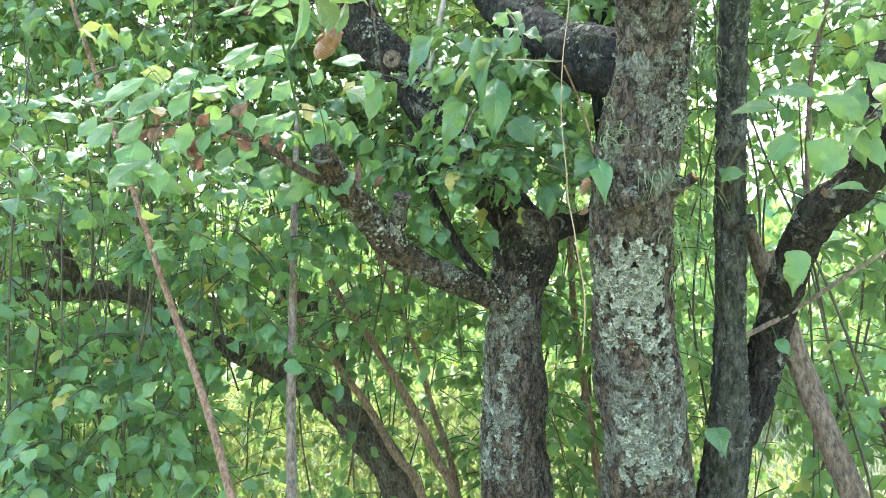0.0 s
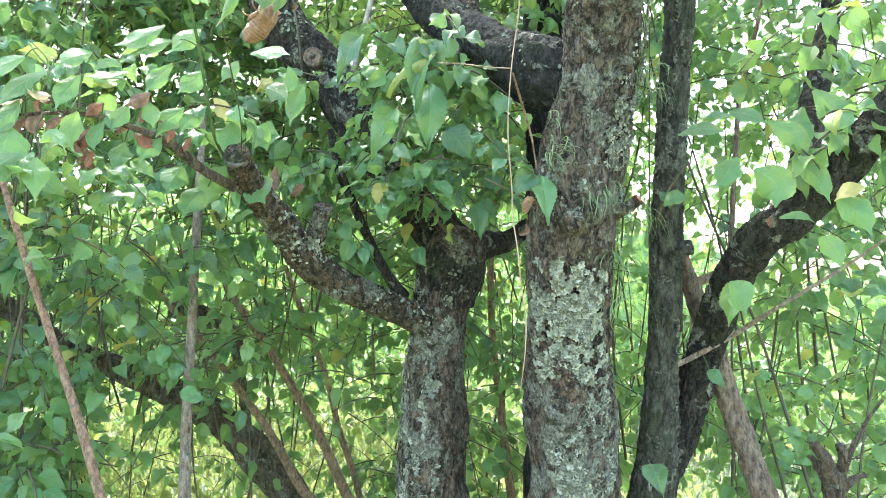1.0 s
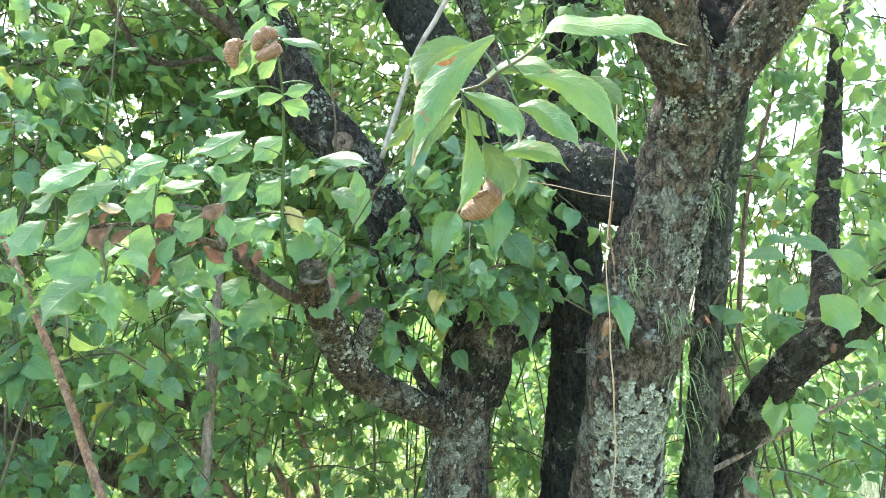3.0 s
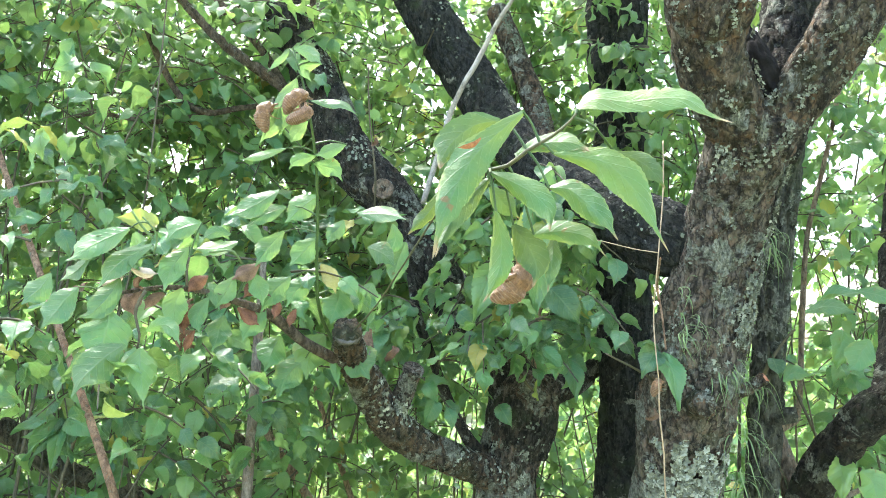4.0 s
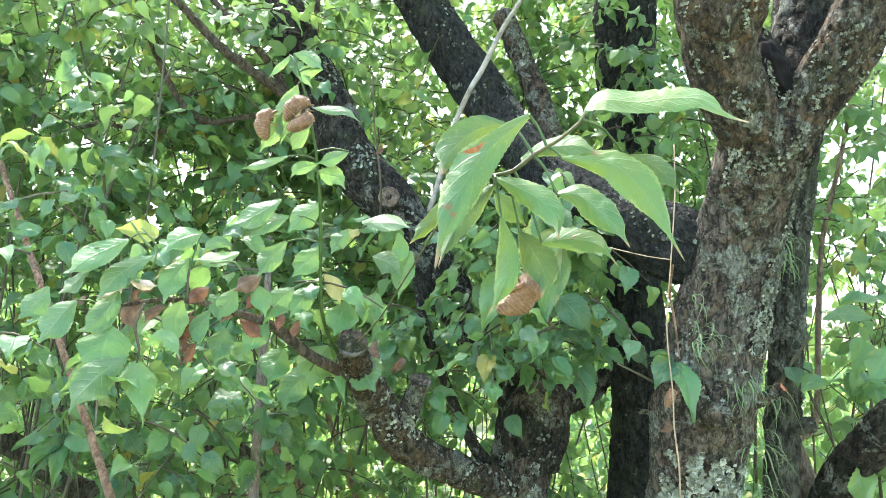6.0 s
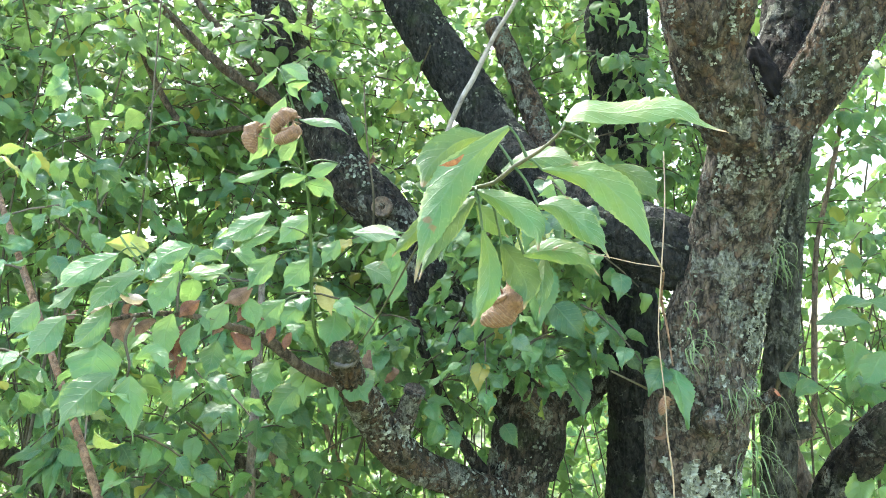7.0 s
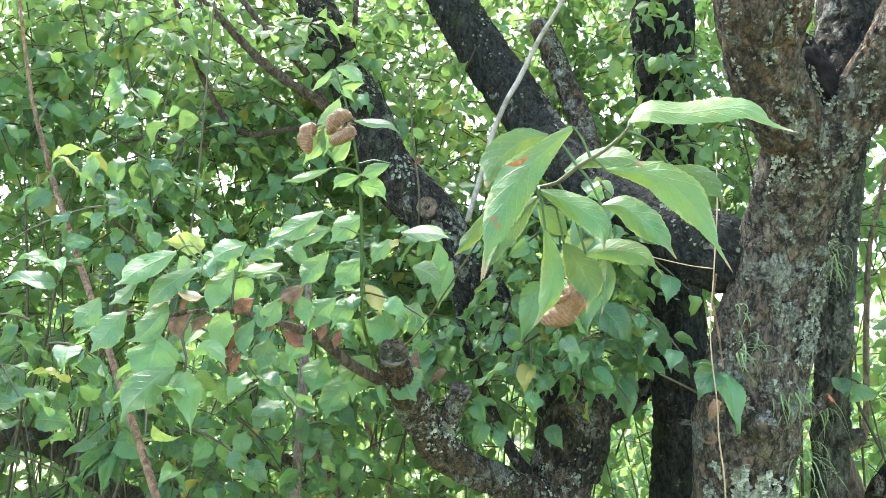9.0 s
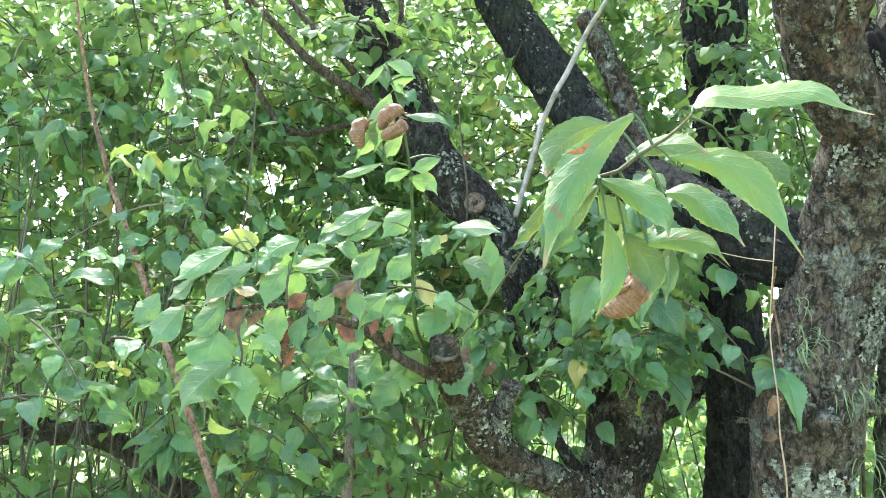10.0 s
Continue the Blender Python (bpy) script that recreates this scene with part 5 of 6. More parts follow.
FORE = small_tube("leg", [(0.30, 0.13, -0.02, 0.03), (0.38, 0.21, -0.12, 0.034), (0.45, 0.18, -0.21, 0.028), (0.45, 0.09, -0.28, 0.012)], HUSK)
MID = small_tube("leg", [(0.16, 0.15, -0.05, 0.02), (0.22, 0.29, -0.10, 0.018), (0.30, 0.30, -0.24, 0.013), (0.34, 0.28, -0.32, 0.012)], HUSK)
HIND = small_tube("leg", [(0.04, 0.15, -0.05, 0.02), (-0.02, 0.28, -0.08, 0.018), (-0.04, 0.31, -0.24, 0.013), (0.0, 0.30, -0.34, 0.012)], HUSK)
EYE = small_tube("eye_cap", [(0.40, 0.12, 0.03, 0.03), (0.41, 0.17, 0.04, 0.045), (0.42, 0.21, 0.045, 0.02)], HUSK_PALE)
WING = small_tube("wing_pad", [(0.20, 0.19, 0.10, 0.04), (0.06, 0.225, 0.05, 0.05), (-0.08, 0.22, 0.0, 0.03)], HUSK)
SEAM = small_tube("back_seam", [(0.08, 0, 0.335, 0.006), (0.2, 0, 0.31, 0.009), (0.34, 0, 0.24, 0.006)], HUSK_PALE)


def husk(tail, head, back, label):
    a, b = Vector(tail), Vector(head)
    ob = thing("insect_husk", (a + b) / 2, label, "husk", "empty husks")
    ob.matrix_basis = Matrix.Translation((a + b) / 2) @ basis(b - a, back).to_4x4() @ Matrix.Scale((b - a).length * 0.9, 4)
    body = part("shell", HUSK_BODY, ob)
    for me in (FORE, MID, HIND, EYE, WING):
        for s in (1, -1):
            p = part(me.name, me, ob)
            p.matrix_basis = Matrix.Diagonal((1, s, 1, 1))
    part("back_seam", SEAM, body, "pale split seam")
    return ob


husk((-0.168, 0.615, 1.708), (-0.138, 0.602, 1.740), (0.45, -0.6, -0.5), "brown empty insect husk clinging under a leaf")
husk((-0.382, 0.872, 1.902), (-0.378, 0.874, 1.942), (-0.8, -0.55, 0.1), "brown empty insect husk clinging to a leaf's edge")
husk((-0.362, 0.868, 1.924), (-0.334, 0.866, 1.952), (-0.45, -0.75, 0.5), "brown empty insect husk resting on another husk")
husk((-0.358, 0.862, 1.912), (-0.327, 0.856, 1.929), (0.1, -0.8, -0.55), "brown empty insect husk below another on one shoot")
husk((0.119, 1.075, 1.606), (0.131, 1.072, 1.634), (-0.6, -0.75, 0.1), "brown empty insect husk half hidden under a leaf")

# ---- single leaves in front ----
blade(front_sprig, [(-0.119, 0.549, 1.837, 0.00074), (-0.108, 0.543, 1.842, 0.00631), (-0.088, 0.537, 1.839, 0.00667), (-0.069, 0.531, 1.84, 0.00742), (-0.053, 0.526, 1.838, 0.0052), (-0.043, 0.52, 1.828, 0.00295), (-0.036, 0.514, 1.822, 0.0011), (-0.031, 0.508, 1.818, 0)], 55, 0.15, bites=4)
blade(front_sprig, [(-0.133, 0.558, 1.808, 0.00074), (-0.113, 0.55, 1.804, 0.00697), (-0.101, 0.542, 1.798, 0.01051), (-0.089, 0.534, 1.783, 0.01036), (-0.082, 0.527, 1.768, 0.00563), (-0.079, 0.519, 1.754, 0.00276), (-0.073, 0.511, 1.736, 0)], 20, 0.3)
blade(front_sprig, [(-0.157, 0.57, 1.81, 0.00075), (-0.142, 0.565, 1.816, 0.00525), (-0.126, 0.56, 1.817, 0.00636), (-0.117, 0.555, 1.814, 0.00446), (-0.11, 0.55, 1.808, 0)], 40, 0.2)
blade(front_sprig, [(-0.084, 0.58, 1.816, 0.00079), (-0.071, 0.572, 1.809, 0.00589), (-0.063, 0.563, 1.799, 0.00619), (-0.057, 0.555, 1.785, 0)], 15, 0.2)
blade(front_sprig, [(-0.174, 0.571, 1.797, 0.00112), (-0.161, 0.562, 1.789, 0.00658), (-0.148, 0.553, 1.779, 0.00898), (-0.14, 0.544, 1.766, 0.00563), (-0.141, 0.535, 1.752, 0)], 25, 0.35)
blade(front_sprig, [(-0.136, 0.56, 1.785, 0.0011), (-0.125, 0.55, 1.782, 0.00794), (-0.115, 0.54, 1.771, 0.00885), (-0.107, 0.53, 1.759, 0.00451), (-0.102, 0.52, 1.745, 0)], 20, 0.35)
blade(front_sprig, [(-0.153, 0.56, 1.837, 0.0015), (-0.168, 0.554, 1.823, 0.00584), (-0.185, 0.549, 1.806, 0.0107), (-0.196, 0.544, 1.789, 0.01152), (-0.205, 0.538, 1.769, 0.00886), (-0.212, 0.532, 1.749, 0.00434), (-0.216, 0.527, 1.731, 0)], 12, 0.2)
blade(front_sprig, [(-0.166, 0.58, 1.837, 0.00155), (-0.185, 0.575, 1.831, 0.00914), (-0.201, 0.57, 1.817, 0.01082), (-0.208, 0.565, 1.804, 0.0066), (-0.21, 0.56, 1.795, 0)], 10, 0.15)
blade(front_sprig, [(-0.174, 0.577, 1.794, 0.0015), (-0.187, 0.57, 1.781, 0.00736), (-0.199, 0.564, 1.765, 0.00721), (-0.207, 0.557, 1.75, 0.00353), (-0.213, 0.55, 1.735, 0)], 14, 0.3)
blade(front_sprig, [(-0.17, 0.575, 1.771, 0.00112), (-0.166, 0.575, 1.751, 0.00629), (-0.167, 0.574, 1.733, 0.00698), (-0.173, 0.574, 1.717, 0.00329), (-0.179, 0.574, 1.707, 0)], 20, 0.3)
blade(front_sprig, [(-0.156, 0.585, 1.763, 0.00152), (-0.147, 0.582, 1.749, 0.01019), (-0.141, 0.578, 1.734, 0.00823), (-0.144, 0.575, 1.718, 0)], 10, 0.2)
blade(front_sprig, [(-0.142, 0.582, 1.756, 0.00151), (-0.124, 0.577, 1.758, 0.00756), (-0.11, 0.572, 1.755, 0.00678), (-0.104, 0.567, 1.75, 0.00299), (-0.096, 0.562, 1.738, 0)], 25, 0.2)
blade(front_sprig, [(-0.126, 0.59, 1.757, 0.00116), (-0.129, 0.582, 1.739, 0.00607), (-0.134, 0.575, 1.715, 0)], 0, 0.2)
blade(front_sprig, [(-0.17, 0.6, 1.793, 0.00118), (-0.162, 0.595, 1.781, 0.00778), (-0.15, 0.59, 1.768, 0)], -10, 0.2)
blade(front_sprig, [(-0.205, 0.6, 1.79, 0.00078), (-0.213, 0.597, 1.775, 0.00463), (-0.223, 0.593, 1.763, 0.00381), (-0.23, 0.59, 1.755, 0)], 0, 0.2)
blade(front_sprig, [(-0.185, 0.538, 1.812, 0.00042), (-0.19, 0.537, 1.807, 0.00167), (-0.196, 0.536, 1.805, 0.00125), (-0.201, 0.535, 1.804, 0.00000)], 0, 0.05, look_of=WITHERED)
blade(fork_tree, [(-0.354, 0.878, 2.004, 0.00065), (-0.339, 0.875, 1.999, 0.00709), (-0.328, 0.871, 1.991, 0.00575), (-0.32, 0.868, 1.981, 0)], 30, 0.2, look_of=LEAF_DEEP)
blade(fork_tree, [(-0.323, 0.885, 1.99, 0.00065), (-0.337, 0.883, 1.986, 0.00711), (-0.342, 0.882, 1.98, 0.00645), (-0.332, 0.88, 1.965, 0)], 0, 0.2, look_of=LEAF_DEEP)
blade(fork_tree, [(-0.35, 0.887, 1.972, 0.00065), (-0.356, 0.885, 1.952, 0.0109), (-0.361, 0.884, 1.929, 0.01335), (-0.366, 0.882, 1.903, 0)], 0, 0.2, look_of=LEAF_DEEP)
blade(fork_tree, [(-0.366, 0.882, 1.937, 0.00064), (-0.372, 0.881, 1.917, 0.00885), (-0.38, 0.88, 1.905, 0.00567), (-0.387, 0.879, 1.893, 0)], 10, 0.2, look_of=LEAF_DEEP)
blade(fork_tree, [(-0.332, 0.88, 1.944, 0.00063), (-0.314, 0.875, 1.94, 0.00439), (-0.295, 0.87, 1.937, 0.00373), (-0.278, 0.865, 1.923, 0)], 45, 0.2, look_of=LEAF_DEEP)
blade(fork_tree, [(-0.295, 0.93, 1.909, 0.00066), (-0.31, 0.925, 1.901, 0.00787), (-0.32, 0.92, 1.895, 0.00651), (-0.33, 0.915, 1.891, 0)], 30, 0.2, look_of=LEAF_DEEP)
blade(fork_tree, [(-0.333, 0.936, 1.887, 0.00066), (-0.318, 0.934, 1.882, 0.01055), (-0.308, 0.932, 1.879, 0.00788), (-0.298, 0.93, 1.864, 0)], 0, 0.2, look_of=LEAF_DEEP)
blade(fork_tree, [(-0.33, 0.93, 1.894, 0.00066), (-0.345, 0.927, 1.889, 0.00724), (-0.353, 0.923, 1.885, 0.00589), (-0.36, 0.92, 1.874, 0)], 20, 0.2, look_of=LEAF_DEEP)
blade(fork_tree, [(-0.365, 0.93, 1.902, 0.00066), (-0.387, 0.925, 1.893, 0.00463), (-0.402, 0.92, 1.887, 0.0033), (-0.416, 0.915, 1.883, 0)], 40, 0.2, look_of=LEAF_DEEP)
blade(fork_tree, [(-0.336, 0.89, 1.924, 0.00064), (-0.345, 0.888, 1.914, 0.00824), (-0.351, 0.887, 1.903, 0.00568), (-0.354, 0.885, 1.897, 0)], 0, 0.2, look_of=LEAF_DEEP)
blade(fork_tree, [(-0.359, 0.885, 2.005, 0.00066), (-0.363, 0.883, 1.997, 0.00261), (-0.371, 0.882, 1.988, 0.00325), (-0.382, 0.88, 1.975, 0)], 20, 0.2, look_of=LEAF_DEEP)
blade(fork_tree, [(-0.54, 0.94, 1.805, 0.00138), (-0.561, 0.93, 1.792, 0.0124), (-0.578, 0.92, 1.779, 0.01165), (-0.586, 0.91, 1.768, 0.00544), (-0.593, 0.9, 1.762, 0)], 40, 0.2)
blade(fork_tree, [(-0.517, 0.95, 1.788, 0.00138), (-0.539, 0.942, 1.773, 0.01035), (-0.552, 0.935, 1.76, 0.01237), (-0.56, 0.928, 1.745, 0.00547), (-0.564, 0.92, 1.734, 0)], 40, 0.2)
blade(fork_tree, [(-0.548, 0.94, 1.747, 0.00138), (-0.553, 0.931, 1.73, 0.01162), (-0.563, 0.922, 1.713, 0.01223), (-0.569, 0.914, 1.705, 0.00675), (-0.577, 0.905, 1.702, 0)], 15, 0.2)
blade(fork_tree, [(-0.554, 0.93, 1.712, 0.00205), (-0.552, 0.924, 1.695, 0.02168), (-0.553, 0.918, 1.678, 0.02425), (-0.555, 0.911, 1.662, 0.01205), (-0.558, 0.905, 1.649, 0)], 10, 0.2)
blade(fork_tree, [(-0.53, 0.915, 1.673, 0.002), (-0.542, 0.904, 1.662, 0.01454), (-0.554, 0.893, 1.647, 0.01773), (-0.56, 0.881, 1.635, 0.00911), (-0.563, 0.87, 1.619, 0)], 20, 0.2)
blade(fork_tree, [(-0.515, 0.925, 1.669, 0.00201), (-0.513, 0.918, 1.654, 0.01659), (-0.508, 0.91, 1.638, 0.01183), (-0.503, 0.903, 1.623, 0.00521), (-0.498, 0.895, 1.602, 0)], 0, 0.4, bites=3)
blade(fork_tree, [(-0.467, 0.97, 1.818, 0.0014), (-0.48, 0.962, 1.813, 0.0111), (-0.492, 0.953, 1.805, 0.01103), (-0.501, 0.945, 1.791, 0)], 35, 0.2)
blade(fork_tree, [(-0.382, 1, 1.866, 0.00142), (-0.401, 0.988, 1.849, 0.01126), (-0.418, 0.977, 1.836, 0.01184), (-0.437, 0.965, 1.826, 0)], 35, 0.2)
blade(fork_tree, [(-0.372, 1, 1.845, 0.00142), (-0.389, 0.992, 1.837, 0.00985), (-0.403, 0.983, 1.827, 0.00837), (-0.416, 0.975, 1.814, 0)], 30, 0.2)
blade(fork_tree, [(-0.334, 1.005, 1.861, 0.00213), (-0.348, 0.998, 1.849, 0.0141), (-0.359, 0.992, 1.837, 0.0119), (-0.371, 0.985, 1.822, 0)], 25, 0.2)
blade(fork_tree, [(-0.287, 1.09, 1.854, 0.00154), (-0.259, 1.078, 1.852, 0.00989), (-0.239, 1.067, 1.849, 0.00827), (-0.22, 1.055, 1.841, 0)], 45, 0.2)
blade(fork_tree, [(-0.428, 0.99, 1.798, 0.00141), (-0.444, 0.982, 1.79, 0.0077), (-0.46, 0.973, 1.787, 0.00765), (-0.475, 0.965, 1.786, 0)], 45, 0.2)
blade(fork_tree, [(-0.375, 1.01, 1.815, 0.00143), (-0.389, 1.003, 1.798, 0.01203), (-0.397, 0.997, 1.785, 0.01125), (-0.406, 0.99, 1.768, 0)], 15, 0.2)
blade(fork_tree, [(-0.335, 1.025, 1.811, 0.00144), (-0.347, 1.018, 1.795, 0.01428), (-0.357, 1.012, 1.783, 0.01135), (-0.367, 1.005, 1.77, 0)], 15, 0.2)
blade(fork_tree, [(-0.479, 0.965, 1.788, 0.00139), (-0.489, 0.953, 1.769, 0.01371), (-0.494, 0.942, 1.753, 0.01084), (-0.495, 0.93, 1.733, 0)], 15, 0.2)
blade(fork_tree, [(-0.482, 0.975, 1.784, 0.0014), (-0.497, 0.968, 1.777, 0.00769), (-0.509, 0.962, 1.768, 0.00418), (-0.515, 0.955, 1.762, 0)], 30, 0.2, look_of=LEAF_YELLOW)
blade(fork_tree, [(-0.486, 0.97, 1.739, 0.00139), (-0.491, 0.965, 1.722, 0.01385), (-0.491, 0.96, 1.706, 0.01033), (-0.485, 0.955, 1.683, 0)], 0, 0.3)
blade(fork_tree, [(-0.509, 0.92, 1.688, 0.00133), (-0.491, 0.913, 1.695, 0.0085), (-0.477, 0.907, 1.69, 0.00711), (-0.465, 0.9, 1.672, 0)], 10, 0.2)
blade(fork_tree, [(-0.474, 1, 1.745, 0.00143), (-0.459, 0.995, 1.74, 0.00851), (-0.451, 0.99, 1.729, 0.00633), (-0.444, 0.985, 1.712, 0)], 15, 0.2)
blade(fork_tree, [(-0.33, 1.115, 1.687, 0.00235), (-0.343, 1.107, 1.67, 0.02254), (-0.349, 1.098, 1.652, 0.01851), (-0.35, 1.09, 1.626, 0)], 5, 0.2)
blade(fork_tree, [(-0.318, 1.11, 1.675, 0.00156), (-0.313, 1.107, 1.653, 0.00931), (-0.311, 1.103, 1.635, 0.00541), (-0.305, 1.1, 1.609, 0)], 0, 0.5)
blade(fork_tree, [(-0.292, 1.11, 1.678, 0.00233), (-0.282, 1.103, 1.659, 0.02235), (-0.276, 1.097, 1.643, 0.01916), (-0.265, 1.09, 1.628, 0)], 5, 0.15)
blade(fork_tree, [(-0.308, 1.07, 1.746, 0.00224), (-0.309, 1.063, 1.729, 0.01928), (-0.314, 1.057, 1.714, 0.01474), (-0.317, 1.05, 1.699, 0)], 10, 0.2)
blade(fork_tree, [(-0.266, 1.13, 1.761, 0.00238), (-0.272, 1.125, 1.743, 0.02049), (-0.271, 1.12, 1.728, 0.01567), (-0.268, 1.115, 1.711, 0)], 5, 0.2)
blade(fork_tree, [(-0.219, 1.145, 1.822, 0.00242), (-0.228, 1.14, 1.799, 0.01605), (-0.233, 1.135, 1.779, 0.01116), (-0.237, 1.13, 1.751, 0)], 10, 0.2)
blade(fork_tree, [(-0.333, 1.06, 1.78, 0.00149), (-0.322, 1.055, 1.767, 0.01033), (-0.315, 1.05, 1.753, 0.00806), (-0.31, 1.045, 1.739, 0)], 10, 0.2, look_of=LEAF_YELLOW)
blade(fork_tree, [(-0.398, 1.03, 1.72, 0.00145), (-0.407, 1.023, 1.706, 0.01441), (-0.415, 1.017, 1.693, 0.01147), (-0.421, 1.01, 1.676, 0)], 10, 0.2)
blade(fork_tree, [(-0.369, 1.04, 1.76, 0.00146), (-0.385, 1.033, 1.745, 0.01452), (-0.394, 1.027, 1.731, 0.01156), (-0.402, 1.02, 1.713, 0)], 15, 0.2)
blade(fork_tree, [(-0.341, 1.05, 1.764, 0.00147), (-0.355, 1.043, 1.749, 0.01315), (-0.365, 1.037, 1.737, 0.0109), (-0.372, 1.03, 1.72, 0)], 10, 0.2)
blade(fork_tree, [(-0.384, 1.08, 1.685, 0.00228), (-0.392, 1.073, 1.669, 0.01967), (-0.396, 1.067, 1.655, 0.01505), (-0.401, 1.06, 1.636, 0)], 5, 0.2)
blade(fork_tree, [(-0.353, 1.1, 1.655, 0.00155), (-0.37, 1.093, 1.638, 0.01848), (-0.38, 1.087, 1.622, 0.01381), (-0.383, 1.08, 1.604, 0)], 5, 0.2)
blade(fork_tree, [(-0.449, 1.03, 1.71, 0.00146), (-0.452, 1.023, 1.693, 0.01455), (-0.453, 1.017, 1.681, 0.01013), (-0.458, 1.01, 1.663, 0)], 10, 0.2)
blade(fork_tree, [(-0.586, 0.925, 1.736, 0.00138), (-0.594, 0.915, 1.723, 0.01231), (-0.602, 0.905, 1.705, 0.01358), (-0.61, 0.895, 1.689, 0)], 30, 0.2)
blade(fork_tree, [(-0.624, 0.94, 1.752, 0.00142), (-0.63, 0.933, 1.736, 0.01134), (-0.637, 0.927, 1.726, 0.0106), (-0.644, 0.92, 1.715, 0)], 30, 0.2)
blade(fork_tree, [(-0.437, 0.99, 1.807, 0.00141), (-0.449, 0.985, 1.81, 0.00634), (-0.459, 0.98, 1.806, 0.00632), (-0.468, 0.975, 1.798, 0)], 30, 0.2)
blade(fork_tree, [(-0.306, 1.09, 1.844, 0.00154), (-0.313, 1.085, 1.831, 0.01149), (-0.32, 1.08, 1.823, 0.00914), (-0.327, 1.075, 1.807, 0)], 15, 0.2)
blade(fork_tree, [(-0.273, 1.12, 1.811, 0.00158), (-0.257, 1.113, 1.804, 0.01564), (-0.245, 1.107, 1.796, 0.01088), (-0.234, 1.1, 1.781, 0)], 30, 0.2)
blade(fork_tree, [(-0.581, 0.95, 1.785, 0.00142), (-0.588, 0.94, 1.765, 0.00421), (-0.595, 0.93, 1.752, 0.00835), (-0.605, 0.92, 1.742, 0)], 40, 0.2)
blade(fork_tree, [(-0.46, 0.99, 1.729, 0.00141), (-0.468, 0.983, 1.713, 0.00981), (-0.469, 0.977, 1.699, 0.00696), (-0.462, 0.97, 1.685, 0)], 5, 0.2)
blade(fork_tree, [(-0.416, 1.01, 1.764, 0.00143), (-0.405, 1.007, 1.747, 0.01135), (-0.399, 1.003, 1.735, 0.00846), (-0.396, 1, 1.72, 0)], 10, 0.2)
blade(fork_tree, [(-0.431, 1, 1.757, 0.00142), (-0.439, 0.995, 1.74, 0.01199), (-0.444, 0.99, 1.729, 0.00842), (-0.45, 0.985, 1.715, 0)], 15, 0.2)
blade(fork_tree, [(-0.238, 1.13, 1.846, 0.0016), (-0.234, 1.127, 1.826, 0.01113), (-0.238, 1.123, 1.812, 0.0079), (-0.246, 1.12, 1.797, 0)], 10, 0.2)
blade(slim_tree, [(0.453, 1.06, 1.668, 0.00269), (0.472, 1.053, 1.652, 0.02507), (0.479, 1.047, 1.633, 0.0214), (0.473, 1.04, 1.608, 0)], 0, 0.2)
blade(slim_tree, [(0.511, 1.06, 1.675, 0.00183), (0.532, 1.053, 1.662, 0.01466), (0.544, 1.047, 1.644, 0.01189), (0.552, 1.04, 1.613, 0)], 15, 0.2)
blade(slim_tree, [(0.427, 1.08, 1.757, 0.00183), (0.447, 1.073, 1.752, 0.01098), (0.463, 1.067, 1.744, 0.00731), (0.476, 1.06, 1.732, 0)], 35, 0.2)
blade(slim_tree, [(0.485, 1.08, 1.742, 0.00186), (0.511, 1.073, 1.724, 0.01674), (0.523, 1.067, 1.706, 0.01299), (0.536, 1.06, 1.679, 0)], 15, 0.2)
blade(slim_tree, [(0.483, 1.05, 1.596, 0.00178), (0.504, 1.047, 1.6, 0.00628), (0.516, 1.043, 1.596, 0.00449), (0.529, 1.04, 1.587, 0)], 35, 0.2)
blade(slim_tree, [(0.427, 1.1, 1.504, 0.00272), (0.439, 1.093, 1.491, 0.01812), (0.439, 1.087, 1.475, 0.01443), (0.444, 1.08, 1.454, 0)], 0, 0.2)
blade(slim_tree, [(0.437, 1.08, 1.688, 0.00272), (0.423, 1.077, 1.671, 0.01979), (0.411, 1.073, 1.655, 0.01249), (0.396, 1.07, 1.645, 0)], 10, 0.2)
blade(slim_tree, [(0.554, 1.08, 1.789, 0.00288), (0.573, 1.07, 1.76, 0.0191), (0.583, 1.06, 1.737, 0.01422), (0.593, 1.05, 1.714, 0)], 20, 0.2)
blade(slim_tree, [(0.357, 1.1, 1.727, 0.00181), (0.385, 1.093, 1.735, 0.01), (0.405, 1.087, 1.732, 0.00819), (0.422, 1.08, 1.726, 0)], 40, 0.2)
blade(slim_tree, [(0.546, 1.1, 1.768, 0.0029), (0.535, 1.093, 1.741, 0.01718), (0.538, 1.087, 1.718, 0.01327), (0.544, 1.08, 1.691, 0)], 10, 0.2)
blade(slim_tree, [(0.544, 1.06, 1.568, 0.00275), (0.558, 1.057, 1.556, 0.01473), (0.564, 1.053, 1.543, 0.01103), (0.571, 1.05, 1.519, 0)], 10, 0.2)
blade(slim_tree, [(0.56, 1.04, 1.623, 0.00274), (0.58, 1.033, 1.606, 0.0183), (0.591, 1.027, 1.589, 0.0128), (0.598, 1.02, 1.565, 0)], 15, 0.2)
blade(slim_tree, [(0.595, 1.03, 1.637, 0.00276), (0.575, 1.027, 1.633, 0.01276), (0.559, 1.023, 1.625, 0.00812), (0.545, 1.02, 1.614, 0)], 30, 0.2, look_of=LEAF_YELLOW)
blade(slim_tree, [(0.348, 1.15, 1.625, 0.00186), (0.36, 1.147, 1.638, 0.01117), (0.373, 1.143, 1.637, 0.00838), (0.387, 1.14, 1.635, 0)], 20, 0.2)
